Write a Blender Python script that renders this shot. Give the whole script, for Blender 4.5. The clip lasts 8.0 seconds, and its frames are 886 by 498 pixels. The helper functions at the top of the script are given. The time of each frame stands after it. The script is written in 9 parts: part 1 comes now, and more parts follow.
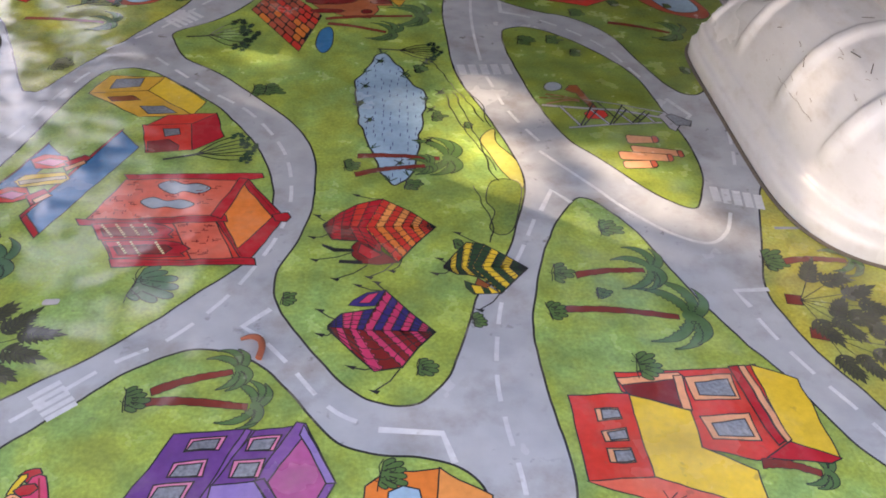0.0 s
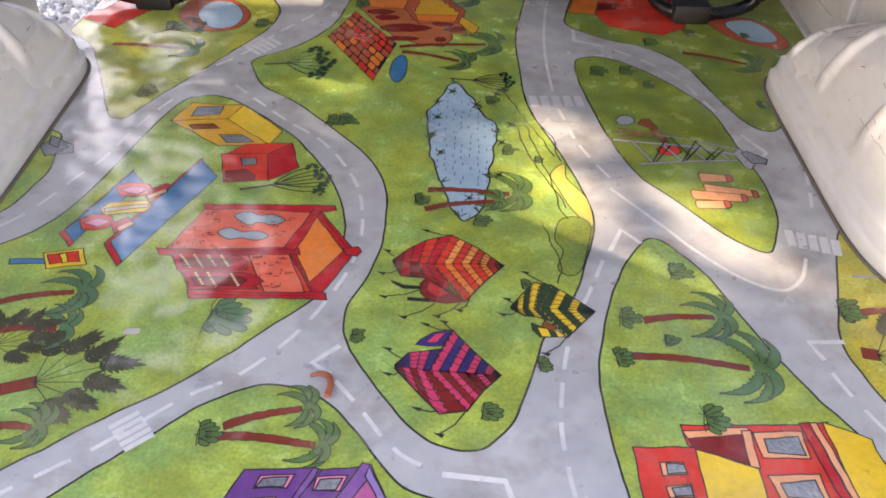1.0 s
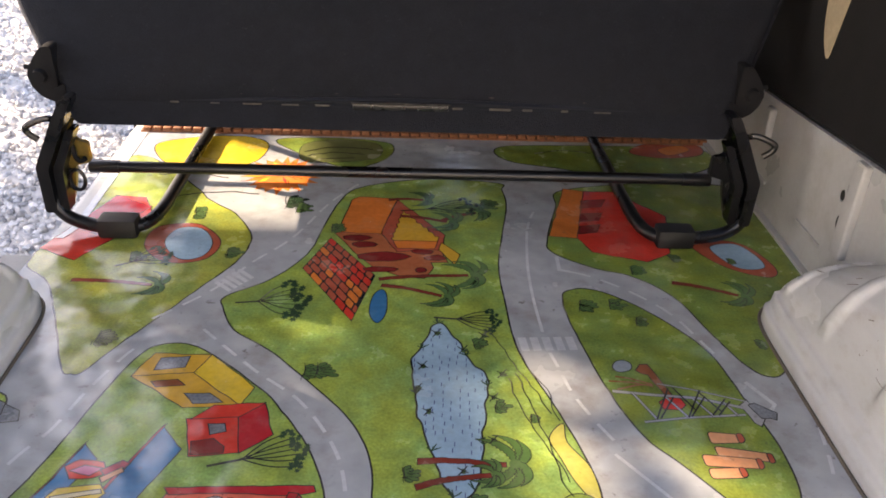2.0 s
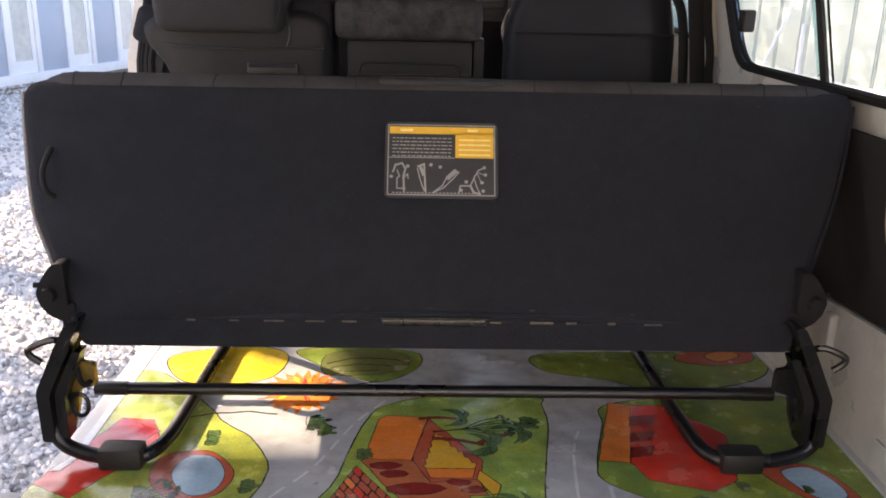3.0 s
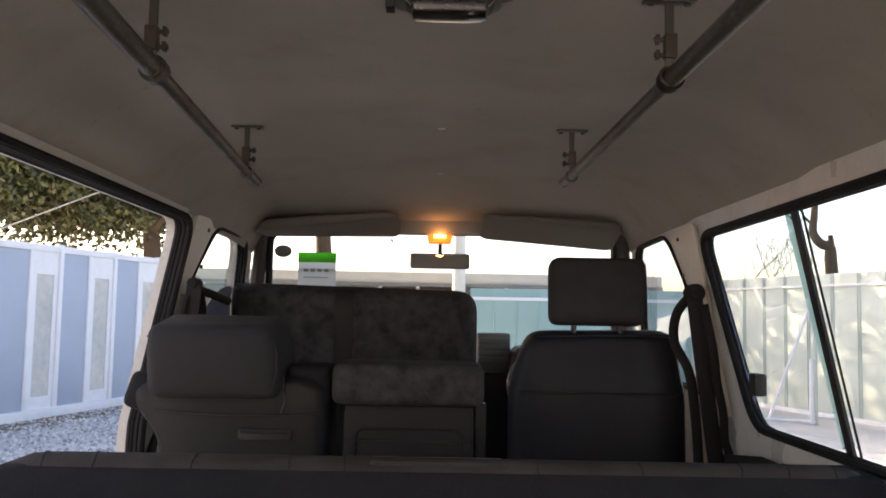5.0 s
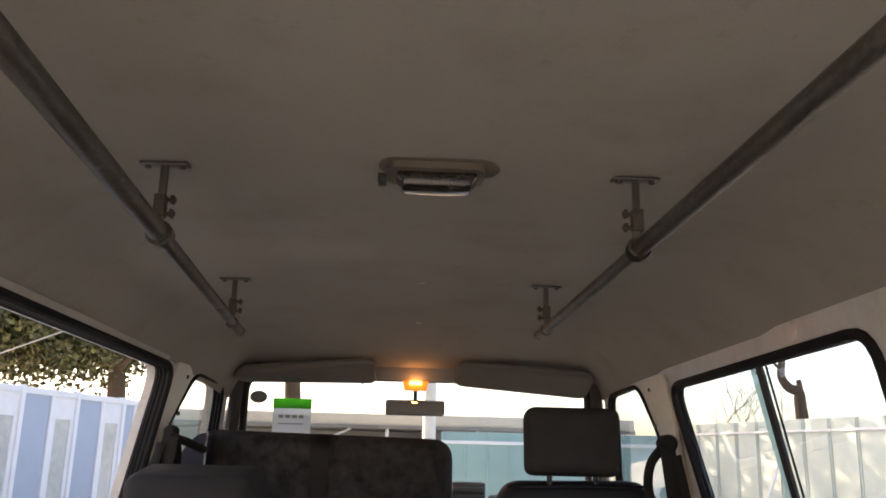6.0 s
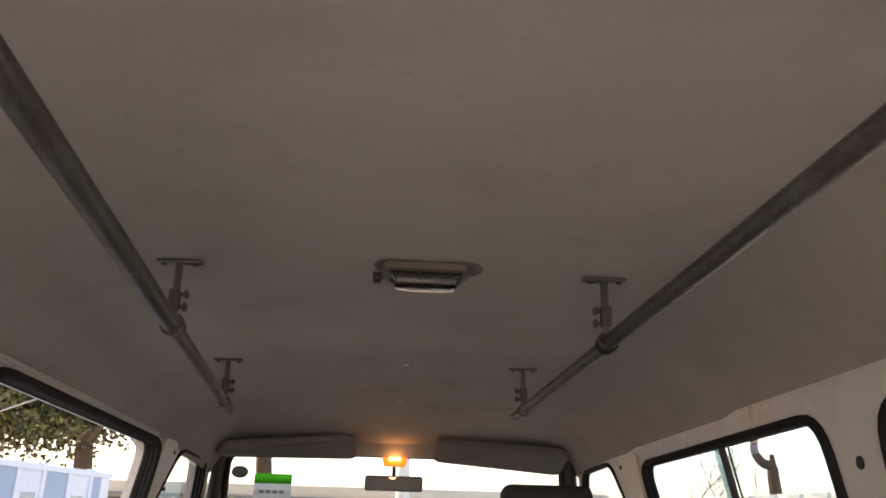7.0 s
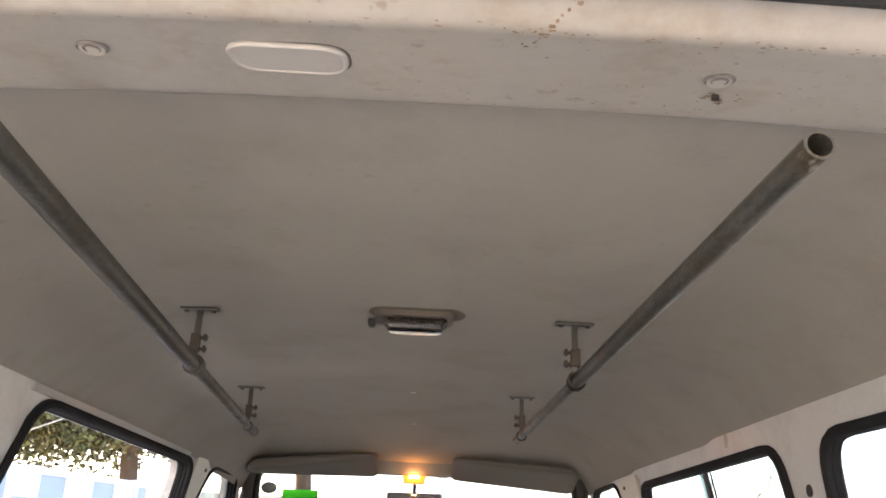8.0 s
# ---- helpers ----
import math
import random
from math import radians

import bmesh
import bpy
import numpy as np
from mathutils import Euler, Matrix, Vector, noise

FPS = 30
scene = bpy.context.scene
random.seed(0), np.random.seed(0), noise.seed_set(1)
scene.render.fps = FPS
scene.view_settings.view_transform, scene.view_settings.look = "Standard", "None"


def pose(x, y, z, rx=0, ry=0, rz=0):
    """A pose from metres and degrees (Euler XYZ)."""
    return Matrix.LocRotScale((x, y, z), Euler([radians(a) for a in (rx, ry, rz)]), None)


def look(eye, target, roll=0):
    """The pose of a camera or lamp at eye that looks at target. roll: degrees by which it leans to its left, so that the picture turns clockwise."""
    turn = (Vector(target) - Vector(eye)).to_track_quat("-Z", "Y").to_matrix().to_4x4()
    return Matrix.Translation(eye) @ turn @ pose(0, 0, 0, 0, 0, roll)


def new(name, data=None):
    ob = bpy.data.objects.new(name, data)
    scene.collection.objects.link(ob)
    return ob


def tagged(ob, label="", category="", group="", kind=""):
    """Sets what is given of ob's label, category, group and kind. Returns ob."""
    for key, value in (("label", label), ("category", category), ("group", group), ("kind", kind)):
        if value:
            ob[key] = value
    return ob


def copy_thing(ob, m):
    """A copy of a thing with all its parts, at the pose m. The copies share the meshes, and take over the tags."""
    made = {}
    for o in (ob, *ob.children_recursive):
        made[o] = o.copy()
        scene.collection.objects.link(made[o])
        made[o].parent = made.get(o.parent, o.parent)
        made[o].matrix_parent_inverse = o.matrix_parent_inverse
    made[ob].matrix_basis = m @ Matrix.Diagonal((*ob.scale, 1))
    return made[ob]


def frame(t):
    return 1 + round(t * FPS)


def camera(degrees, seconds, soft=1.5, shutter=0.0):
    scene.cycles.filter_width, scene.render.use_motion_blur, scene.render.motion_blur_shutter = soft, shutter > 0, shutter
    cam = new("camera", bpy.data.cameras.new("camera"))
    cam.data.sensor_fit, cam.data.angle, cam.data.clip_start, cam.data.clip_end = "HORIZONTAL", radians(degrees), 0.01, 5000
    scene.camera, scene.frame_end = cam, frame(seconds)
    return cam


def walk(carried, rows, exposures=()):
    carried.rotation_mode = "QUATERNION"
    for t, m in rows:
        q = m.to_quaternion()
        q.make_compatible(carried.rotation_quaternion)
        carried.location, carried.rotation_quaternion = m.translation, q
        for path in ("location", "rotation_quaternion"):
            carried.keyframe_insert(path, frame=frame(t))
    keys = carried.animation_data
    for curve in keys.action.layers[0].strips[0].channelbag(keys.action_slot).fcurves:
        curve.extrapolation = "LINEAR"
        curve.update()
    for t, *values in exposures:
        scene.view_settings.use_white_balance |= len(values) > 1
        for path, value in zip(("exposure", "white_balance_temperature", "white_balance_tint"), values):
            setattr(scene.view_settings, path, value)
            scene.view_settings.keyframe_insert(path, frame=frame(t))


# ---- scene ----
cam = camera(55.5, 8.0, soft=1.75)
PATH = [
    (0, (0.102, 0.197, 0.673), (0.254, 1.72, -0.616), 3.5),
    (0.5, (0.109, 0.174, 0.682), (0.163, 1.643, -0.673), 2.6),
    (0.9, (0.104, 0.204, 0.709), (0.103, 1.71, -0.606), 1.4),
    (1, (0.096, 0.22, 0.713), (0.096, 1.749, -0.576), 1.5),
    (1.5, (0.088, 0.305, 0.746), (0.108, 1.932, -0.417), 1.5),
    (1.6, (0.089, 0.321, 0.757), (0.116, 1.968, -0.377), 1.5),
    (1.8, (0.073, 0.361, 0.772), (0.129, 2.043, -0.309), 2.6),
    (2, (0.05, 0.39, 0.785), (0.143, 2.119, -0.215), 2.6),
    (2.1, (0.04, 0.397, 0.786), (0.138, 2.152, -0.168), 2.6),
    (2.2, (0.033, 0.423, 0.792), (0.118, 2.201, -0.12), 2.1),
    (3.3, (0.015, 0.554, 0.781), (0.053, 2.482, 0.253), 1.3),
    (3.5, (0.019, 0.578, 0.793), (0.044, 2.515, 0.298), 1.3),
    (4, (0.02, 0.614, 0.828), (0.056, 2.586, 0.491), 1.6),
    (4.5, (0.036, 0.632, 0.848), (0.061, 2.631, 0.776), 0.9),
    (5, (0.045, 0.637, 0.857), (0.055, 2.63, 1.015), 1.1),
    (5.2, (0.048, 0.628, 0.857), (0.067, 2.614, 1.093), 1.3),
    (6.3, (0.012, 0.527, 0.877), (0.095, 2.446, 1.434), 1.4),
    (6.5, (0.007, 0.498, 0.874), (0.097, 2.405, 1.471), 1.5),
    (7, (-0.004, 0.43, 0.876), (0.119, 2.32, 1.521), 1.6),
    (7.5, (0.032, 0.349, 0.878), (0.093, 2.239, 1.53), 2.2),
    (8, (0.078, 0.241, 0.884), (0.103, 2.126, 1.553), 2.4),
]
EXPOSURES = [(0.0, 2.5, 7000, 22), (0.5, 2.88, 7100, 22), (1.0, 2.75, 7350, 21), (1.5, 2.33, 7250, 19), (2.0, 2.38, 7100, 19), (3.5, 2.4, 7000, 20), (4.0, 2.53, 6800, 20), (4.5, 2.07, 6900, 20), (5.2, 1.85, 7100, 19), (6.5, 1.80, 7300, 20), (7.0, 1.93, 7300, 20), (7.5, 2.32, 7000, 19), (8.0, 2.75, 6750, 17)]
walk(cam, [(t, look(eye, target, roll)) for t, eye, target, roll in PATH], EXPOSURES)

CX = 0.058          # middle of the van
GROUND = -0.62      # gravel below the load floor

# ---------------------------------------------------------------- light
world = bpy.data.worlds.new("sky_world")
scene.world = world
world.use_nodes = True
wn = world.node_tree.nodes
sky = wn.new("ShaderNodeTexSky")
sky.sky_type, sky.sun_disc = "NISHITA", False
SUN_AZ, SUN_EL = radians(-56), radians(29)     # from straight ahead towards the open door side
sky.sun_elevation, sky.sun_rotation = SUN_EL, SUN_AZ
sky.air_density, sky.dust_density = 1.0, 2.0
wn["Background"].inputs[1].default_value = 0.15
world.node_tree.links.new(sky.outputs[0], wn["Background"].inputs[0])
sun = new("sun", bpy.data.lights.new("sun", "SUN"))
sun.data.energy, sun.data.angle, sun.data.color = 3.9, radians(0.55), (1.0, 0.83, 0.60)
way_to_sun = Vector((math.sin(SUN_AZ) * math.cos(SUN_EL), math.cos(SUN_AZ) * math.cos(SUN_EL), math.sin(SUN_EL)))
sun.matrix_world = look(way_to_sun * 30, (0, 0, 0))

# ---------------------------------------------------------------- materials
MATS = {}


def surface(name, rgb, rough=0.5, metal=0.0, var=0.12, scale=6.0, fine=90.0, bump=0.15, spec=0.5, dirt=0.0, dirt_rgb=(0.12, 0.09, 0.05), dirt_scale=3.0, stretch=(1, 1, 1), rough_var=0.12, island=0.0, coat=0.0, wave=0.0, tint=None, fleck=None):
    """A two-scale surface: broad tone, fine grain, optional dirt in shapes of its own."""
    if name in MATS:
        return MATS[name]
    m = bpy.data.materials.new(name)
    m.use_nodes = True
    nt = m.node_tree
    N, K = nt.nodes, nt.links
    b = N["Principled BSDF"]
    tc = N.new("ShaderNodeTexCoord")
    mp = N.new("ShaderNodeMapping")
    mp.inputs["Scale"].default_value = stretch
    K.new(tc.outputs["Object"], mp.inputs[0])

    def tex(s, detail=4.0, rough_=0.55):
        n = N.new("ShaderNodeTexNoise")
        n.inputs["Scale"].default_value, n.inputs["Detail"].default_value, n.inputs["Roughness"].default_value = s, detail, rough_
        K.new(mp.outputs[0], n.inputs["Vector"])
        return n

    def ramp(src, lo, hi, a, c):
        r = N.new("ShaderNodeMapRange")
        r.inputs[1].default_value, r.inputs[2].default_value, r.inputs[3].default_value, r.inputs[4].default_value = lo, hi, a, c
        K.new(src, r.inputs[0])
        return r.outputs[0]

    n1, n2 = tex(scale), tex(fine, 3.0)
    v1 = ramp(n1.outputs[0], 0.25, 0.75, 1 - var, 1 + var)
    v2 = ramp(n2.outputs[0], 0.25, 0.75, 1 - var * 0.8, 1 + var * 0.8)
    mul = N.new("ShaderNodeMath")
    mul.operation = "MULTIPLY"
    K.new(v1, mul.inputs[0]), K.new(v2, mul.inputs[1])
    val = mul.outputs[0]
    if island:
        g = N.new("ShaderNodeObjectInfo")
        gi = N.new("ShaderNodeNewGeometry")
        add = N.new("ShaderNodeMath")
        add.operation = "ADD"
        K.new(g.outputs["Random"], add.inputs[0]), K.new(gi.outputs["Random Per Island"], add.inputs[1])
        fr = N.new("ShaderNodeMath")
        fr.operation = "FRACT"
        K.new(add.outputs[0], fr.inputs[0])
        m2 = N.new("ShaderNodeMath")
        m2.operation = "MULTIPLY"
        K.new(val, m2.inputs[0]), K.new(ramp(fr.outputs[0], 0, 1, 1 - island, 1 + island), m2.inputs[1])
        val = m2.outputs[0]
    sc = N.new("ShaderNodeVectorMath")
    sc.operation = "SCALE"
    sc.inputs[0].default_value = rgb
    K.new(val, sc.inputs["Scale"])
    col = sc.outputs[0]
    if tint:
        t1 = tex(scale * 0.55, 5.0, 0.6)
        tm = N.new("ShaderNodeMix")
        tm.data_type = "RGBA"
        ts = N.new("ShaderNodeVectorMath")
        ts.operation = "SCALE"
        ts.inputs[0].default_value = tint
        K.new(val, ts.inputs["Scale"])
        K.new(ramp(t1.outputs[0], 0.40, 0.62, 0.0, 1.0), tm.inputs[0])
        K.new(col, tm.inputs[6]), K.new(ts.outputs[0], tm.inputs[7])
        col = tm.outputs[2]
    if dirt:
        d1 = tex(dirt_scale, 8.0, 0.65)
        mx = N.new("ShaderNodeMix")
        mx.data_type = "RGBA"
        mx.inputs[7].default_value = (*dirt_rgb, 1)
        K.new(ramp(d1.outputs[0], 0.5, 0.72, 0.0, dirt), mx.inputs[0])
        K.new(col, mx.inputs[6])
        col = mx.outputs[2]
    if fleck:
        f_scale, f_amount, f_rgb = fleck
        f1, f2 = tex(f_scale, 3.0), tex(f_scale * 0.16, 3.0)
        fm = N.new("ShaderNodeMath")
        fm.operation = "MULTIPLY"
        K.new(ramp(f1.outputs[0], 0.62, 0.70, 0.0, f_amount), fm.inputs[0]), K.new(ramp(f2.outputs[0], 0.45, 0.65, 0.0, 1.0), fm.inputs[1])
        mf = N.new("ShaderNodeMix")
        mf.data_type = "RGBA"
        mf.inputs[7].default_value = (*f_rgb, 1)
        K.new(fm.outputs[0], mf.inputs[0])
        K.new(col, mf.inputs[6])
        col = mf.outputs[2]
    K.new(col, b.inputs["Base Color"])
    K.new(ramp(n1.outputs[0], 0.3, 0.7, max(rough - rough_var, 0.03), min(rough + rough_var, 1)), b.inputs["Roughness"])
    b.inputs["Metallic"].default_value = metal
    b.inputs["Specular IOR Level"].default_value = spec
    b.inputs["Coat Weight"].default_value = coat
    if bump:
        bp = N.new("ShaderNodeBump")
        bp.inputs["Strength"].default_value, bp.inputs["Distance"].default_value = bump, 0.004
        K.new(n2.outputs[0], bp.inputs["Height"])
        K.new(bp.outputs[0], b.inputs["Normal"])
        if wave:
            w1 = tex(7.0, 2.0)
            bw = N.new("ShaderNodeBump")
            bw.inputs["Strength"].default_value, bw.inputs["Distance"].default_value = 1.0, wave
            K.new(w1.outputs[0], bw.inputs["Height"])
            K.new(bw.outputs[0], bp.inputs["Normal"])
    MATS[name] = m
    return m


def glass(name, tint=(1, 1, 1), rough=0.0):
    m = bpy.data.materials.new(name)
    m.use_nodes = True
    b = m.node_tree.nodes["Principled BSDF"]
    b.inputs["Base Color"].default_value = (*tint, 1)
    b.inputs["Transmission Weight"].default_value, b.inputs["Roughness"].default_value, b.inputs["IOR"].default_value = 1.0, rough, 1.45
    return m


def glow(name, rgb, strength):
    m = bpy.data.materials.new(name)
    m.use_nodes = True
    b = m.node_tree.nodes["Principled BSDF"]
    b.inputs["Base Color"].default_value = (*rgb, 1)
    b.inputs["Emission Color"].default_value, b.inputs["Emission Strength"].default_value = (*rgb, 1), strength
    return m


def let_light_through(m, amount):
    """Thin paper or card: part of the light goes through."""
    nt = m.node_tree
    b = nt.nodes["Principled BSDF"]
    t = nt.nodes.new("ShaderNodeBsdfTranslucent")
    x = nt.nodes.new("ShaderNodeMixShader")
    x.inputs[0].default_value = amount
    nt.links.new(b.inputs["Base Color"].links[0].from_socket, t.inputs[0])
    nt.links.new(b.outputs[0], x.inputs[1]), nt.links.new(t.outputs[0], x.inputs[2])
    nt.links.new(x.outputs[0], nt.nodes["Material Output"].inputs[0])
    return m


PAINT = surface("white_body_paint", (0.455, 0.457, 0.445), 0.35, var=0.06, bump=0.03, dirt=0.4, dirt_rgb=(0.24, 0.21, 0.165), dirt_scale=7)
ARCH = surface("worn_white_arch_paint", (0.585, 0.595, 0.598), 0.24, spec=0.5, var=0.04, bump=0.02, dirt=0.35, dirt_rgb=(0.30, 0.26, 0.21), dirt_scale=45, stretch=(1, 0.5, 1), rough_var=0.06)
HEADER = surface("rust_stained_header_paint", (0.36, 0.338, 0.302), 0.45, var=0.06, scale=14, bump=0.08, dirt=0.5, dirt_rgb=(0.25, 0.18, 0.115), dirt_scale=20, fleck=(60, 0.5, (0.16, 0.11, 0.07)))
LINER = surface("grey_beige_headlining", (0.268, 0.250, 0.228), 0.9, var=0.06, scale=3, fine=350, bump=0.12, spec=0.15, dirt=0.42, dirt_rgb=(0.185, 0.165, 0.142), dirt_scale=5, fleck=(38, 0.2, (0.13, 0.11, 0.09)))
RUBBER = surface("black_rubber", (0.011, 0.011, 0.012), 0.55, var=0.2, bump=0.05)
SEAL = surface("dull_black_seal", (0.010, 0.010, 0.011), 0.8, var=0.2, bump=0.05, spec=0.2)
BLACKSTEEL = surface("black_painted_steel", (0.007, 0.007, 0.008), 0.32, var=0.2, bump=0.04)
FABRIC = surface("charcoal_seat_cloth", (0.0158, 0.0172, 0.0214), 0.95, var=0.17, fleck=(150, 0.3, (0.05, 0.05, 0.055)), dirt=0.05, dirt_rgb=(0.05, 0.05, 0.055), dirt_scale=40, scale=30, fine=420, bump=0.5, spec=0.1)
FABRIC2 = surface("patterned_grey_cloth", (0.037, 0.0365, 0.0385), 0.95, var=0.6, scale=28, fine=600, bump=0.3, spec=0.1)
HEADCLOTH = surface("grey_headrest_cloth", (0.034, 0.034, 0.036), 0.95, var=0.15, scale=20, fine=420, bump=0.5, spec=0.1)
VINYL = surface("dark_blue_grey_vinyl", (0.0095, 0.0113, 0.0165), 0.55, var=0.2, fine=300, bump=0.12, spec=0.3)
PIPING = surface("worn_grey_piping", (0.16, 0.15, 0.14), 0.8, var=0.3, fine=200)
TRIM = surface("black_trim_board", (0.0145, 0.0142, 0.0145), 0.8, var=0.15, fine=250, bump=0.2, spec=0.2)
GALV = surface("galvanised_pipe", (0.074, 0.073, 0.065), 0.48, 0.4, var=0.5, scale=40, fine=260, tint=(0.050, 0.042, 0.028), bump=0.12, dirt=0.95, dirt_rgb=(0.045, 0.032, 0.020), dirt_scale=30, stretch=(1, 0.35, 1), fleck=(110, 0.8, (0.27, 0.25, 0.21)))
ZINC = surface("zinc_plate", (0.085, 0.083, 0.076), 0.42, 0.7, var=0.15, fine=150)
BRASS = surface("yellowed_zinc_plate", (0.30, 0.20, 0.05), 0.35, 0.7, var=0.2, fine=120)
DARKMETAL = surface("rusty_dark_clamp", (0.06, 0.05, 0.04), 0.55, 0.5, var=0.25, fine=150)
BLACKPLASTIC = surface("black_seat_plastic", (0.0064, 0.0068, 0.0082), 0.55, var=0.15, fine=250, bump=0.15, spec=0.25)
PLASTIC = surface("grey_plastic", (0.30, 0.29, 0.27), 0.45, var=0.06, bump=0.05)
PALEPLASTIC = surface("pale_grey_plastic_cap", (0.42, 0.40, 0.37), 0.5, var=0.05, bump=0.04)
MIRRORBACK = surface("dark_mirror_shell", (0.06, 0.06, 0.06), 0.5, var=0.1)
GRAVEL = surface("crushed_grey_gravel", (0.54, 0.52, 0.49), 0.9, var=0.22, scale=1.2, fine=45, bump=0.9, dirt=0.3, dirt_rgb=(0.22, 0.2, 0.16), dirt_scale=0.6)
STONE = surface("gravel_stone", (0.50, 0.49, 0.485), 0.85, var=0.12, scale=20, fine=120, bump=0.2, island=0.45)
WALLSTEEL = surface("pale_grey_green_fence_steel", (0.52, 0.57, 0.52), 0.5, var=0.1, scale=1.5, fine=30, bump=0.05, dirt=0.25, dirt_rgb=(0.45, 0.45, 0.38), dirt_scale=1.0)
WHITESTEEL = surface("white_fence_post", (0.74, 0.74, 0.76), 0.5, var=0.05, bump=0.03)
BLUEPANEL = surface("blue_grey_fence_panel", (0.36, 0.41, 0.50), 0.5, var=0.06, scale=2, bump=0.03)
PALEPANEL = surface("translucent_white_panel", (0.50, 0.50, 0.48), 0.16, var=0.16, scale=1.6, fine=9, bump=0.0)
TEAL = surface("teal_site_fence", (0.27, 0.41, 0.39), 0.5, var=0.12, scale=1.2, bump=0.03)
CONCRETE = surface("pale_rendered_wall", (0.62, 0.61, 0.59), 0.85, var=0.1, scale=0.8, fine=15)
ROOFDARK = surface("brown_grey_roof", (0.2, 0.19, 0.18), 0.8, var=0.15, scale=1.0, fine=14)
BARK = surface("tree_bark", (0.072, 0.046, 0.028), 0.9, var=0.3, scale=8, fine=60, bump=0.6)
LEAF = surface("evergreen_leaf", (0.040, 0.054, 0.012), 0.5, var=0.4, scale=2.2, fine=20, bump=0.0, island=0.65, tint=(0.090, 0.076, 0.020))
GLASS = glass("window_glass", (0.95, 0.985, 0.975))
CLEAR = surface("smoky_lamp_lens", (0.022, 0.018, 0.013), 0.10, var=0.2, scale=40, bump=0, rough_var=0.05, spec=0.6)
LAMPLIT = glow("lit_amber_lens", (1.0, 0.19, 0.02), 0.32)
BULB = glow("lit_bulb", (1.0, 0.42, 0.10), 3.0)
VISOR = surface("grey_beige_visor_vinyl", (0.115, 0.107, 0.096), 0.75, var=0.08, fine=300, bump=0.12, spec=0.25)
# shadow line round each visor, put into a darker edge
VISOR_EDGE = surface("visor_edge_painted_shade", (0.10, 0.092, 0.082), 0.7, var=0.1)
PAPER = surface("backlit_paper", (0.70, 0.74, 0.76), 0.6, var=0.03, bump=0)
CREAM = surface("cream_pillar_trim", (0.52, 0.49, 0.42), 0.55, var=0.06, bump=0.05, dirt=0.15, dirt_rgb=(0.3, 0.26, 0.2))
DARKBROWN = surface("dark_brown_headlining", (0.13, 0.112, 0.092), 0.9, var=0.15, scale=8, fine=350, bump=0.12, spec=0.15)

# ---------------------------------------------------------------- building helpers
BASE = {}


def thing(name, base, label="", category="", group="", kind=""):
    ob = new(name)
    ob.empty_display_size = 0.05
    ob.location = base
    BASE[ob] = Vector(base)
    return tagged(ob, label, category, group, kind)


def finish(bm, name, material, at=(0, 0, 0), smooth=35):
    for v in bm.verts:
        v.co -= Vector(at)
    me = bpy.data.meshes.new(name)
    bmesh.ops.recalc_face_normals(bm, faces=bm.faces)
    bm.to_mesh(me)
    bm.free()
    for m in material if isinstance(material, (list, tuple)) else [material]:
        me.materials.append(m)
    if smooth:
        me.polygons.foreach_set("use_smooth", [True] * len(me.polygons))
        me.set_sharp_from_angle(angle=radians(smooth))
    return me


def part(name, bm, material, parent, label="", smooth=35):
    ob = new(name, finish(bm, name, material, BASE[parent], smooth))
    ob.parent = parent
    BASE[ob] = BASE[parent]
    return tagged(ob, label)


def solid(name, bm, material, label="", category="", group="", kind="", smooth=35):
    """A thing or a piece of the setting that is one mesh."""
    return tagged(new(name, finish(bm, name, material, (0, 0, 0), smooth)), label, category, group, kind)


def box(lo, hi, bevel=0.0, bm=None, seg=2, m=None):
    bm = bm or bmesh.new()
    lo, hi = Vector(lo), Vector(hi)
    made = bmesh.ops.create_cube(bm, size=1.0)["verts"]
    for v in made:
        v.co = Vector((lo[i] + (v.co[i] + 0.5) * (hi[i] - lo[i]) for i in range(3)))
    if bevel:
        edges = list({e for v in made for e in v.link_edges})
        made = bmesh.ops.bevel(bm, geom=edges, offset=bevel, segments=seg, profile=0.6, affect="EDGES")["verts"]
    if m is not None:
        bmesh.ops.transform(bm, matrix=m, verts=[v for v in made if v.is_valid])
    return bm


def rod(points, r, sides=12, bm=None, closed=False, caps=True, hollow=0.0):
    """A round bar swept along points; r may be one radius or one per point."""
    bm = bm or bmesh.new()
    pts = [Vector(p) for p in points]
    n = len(pts)
    rad = r if isinstance(r, (list, tuple)) else [r] * n
    up, rings = None, []
    for i, p in enumerate(pts):
        a = pts[(i - 1) % n] if (i or closed) else p
        c = pts[(i + 1) % n] if (i < n - 1 or closed) else p
        d = (c - a).normalized()
        if up is None:
            up = d.orthogonal().normalized()
        up = (up - d * up.dot(d)).normalized()
        side = d.cross(up)
        rings.append([bm.verts.new(p + (up * math.cos(t) + side * math.sin(t)) * rad[i]) for t in (2 * math.pi * k / sides for k in range(sides))])
    for i in range(n if closed else n - 1):
        a, c = rings[i], rings[(i + 1) % n]
        for k in range(sides):
            bm.faces.new((a[k], a[(k + 1) % sides], c[(k + 1) % sides], c[k]))
    if caps and not closed:
        bm.faces.new(rings[0][::-1])
        bm.faces.new(rings[-1])
    return bm


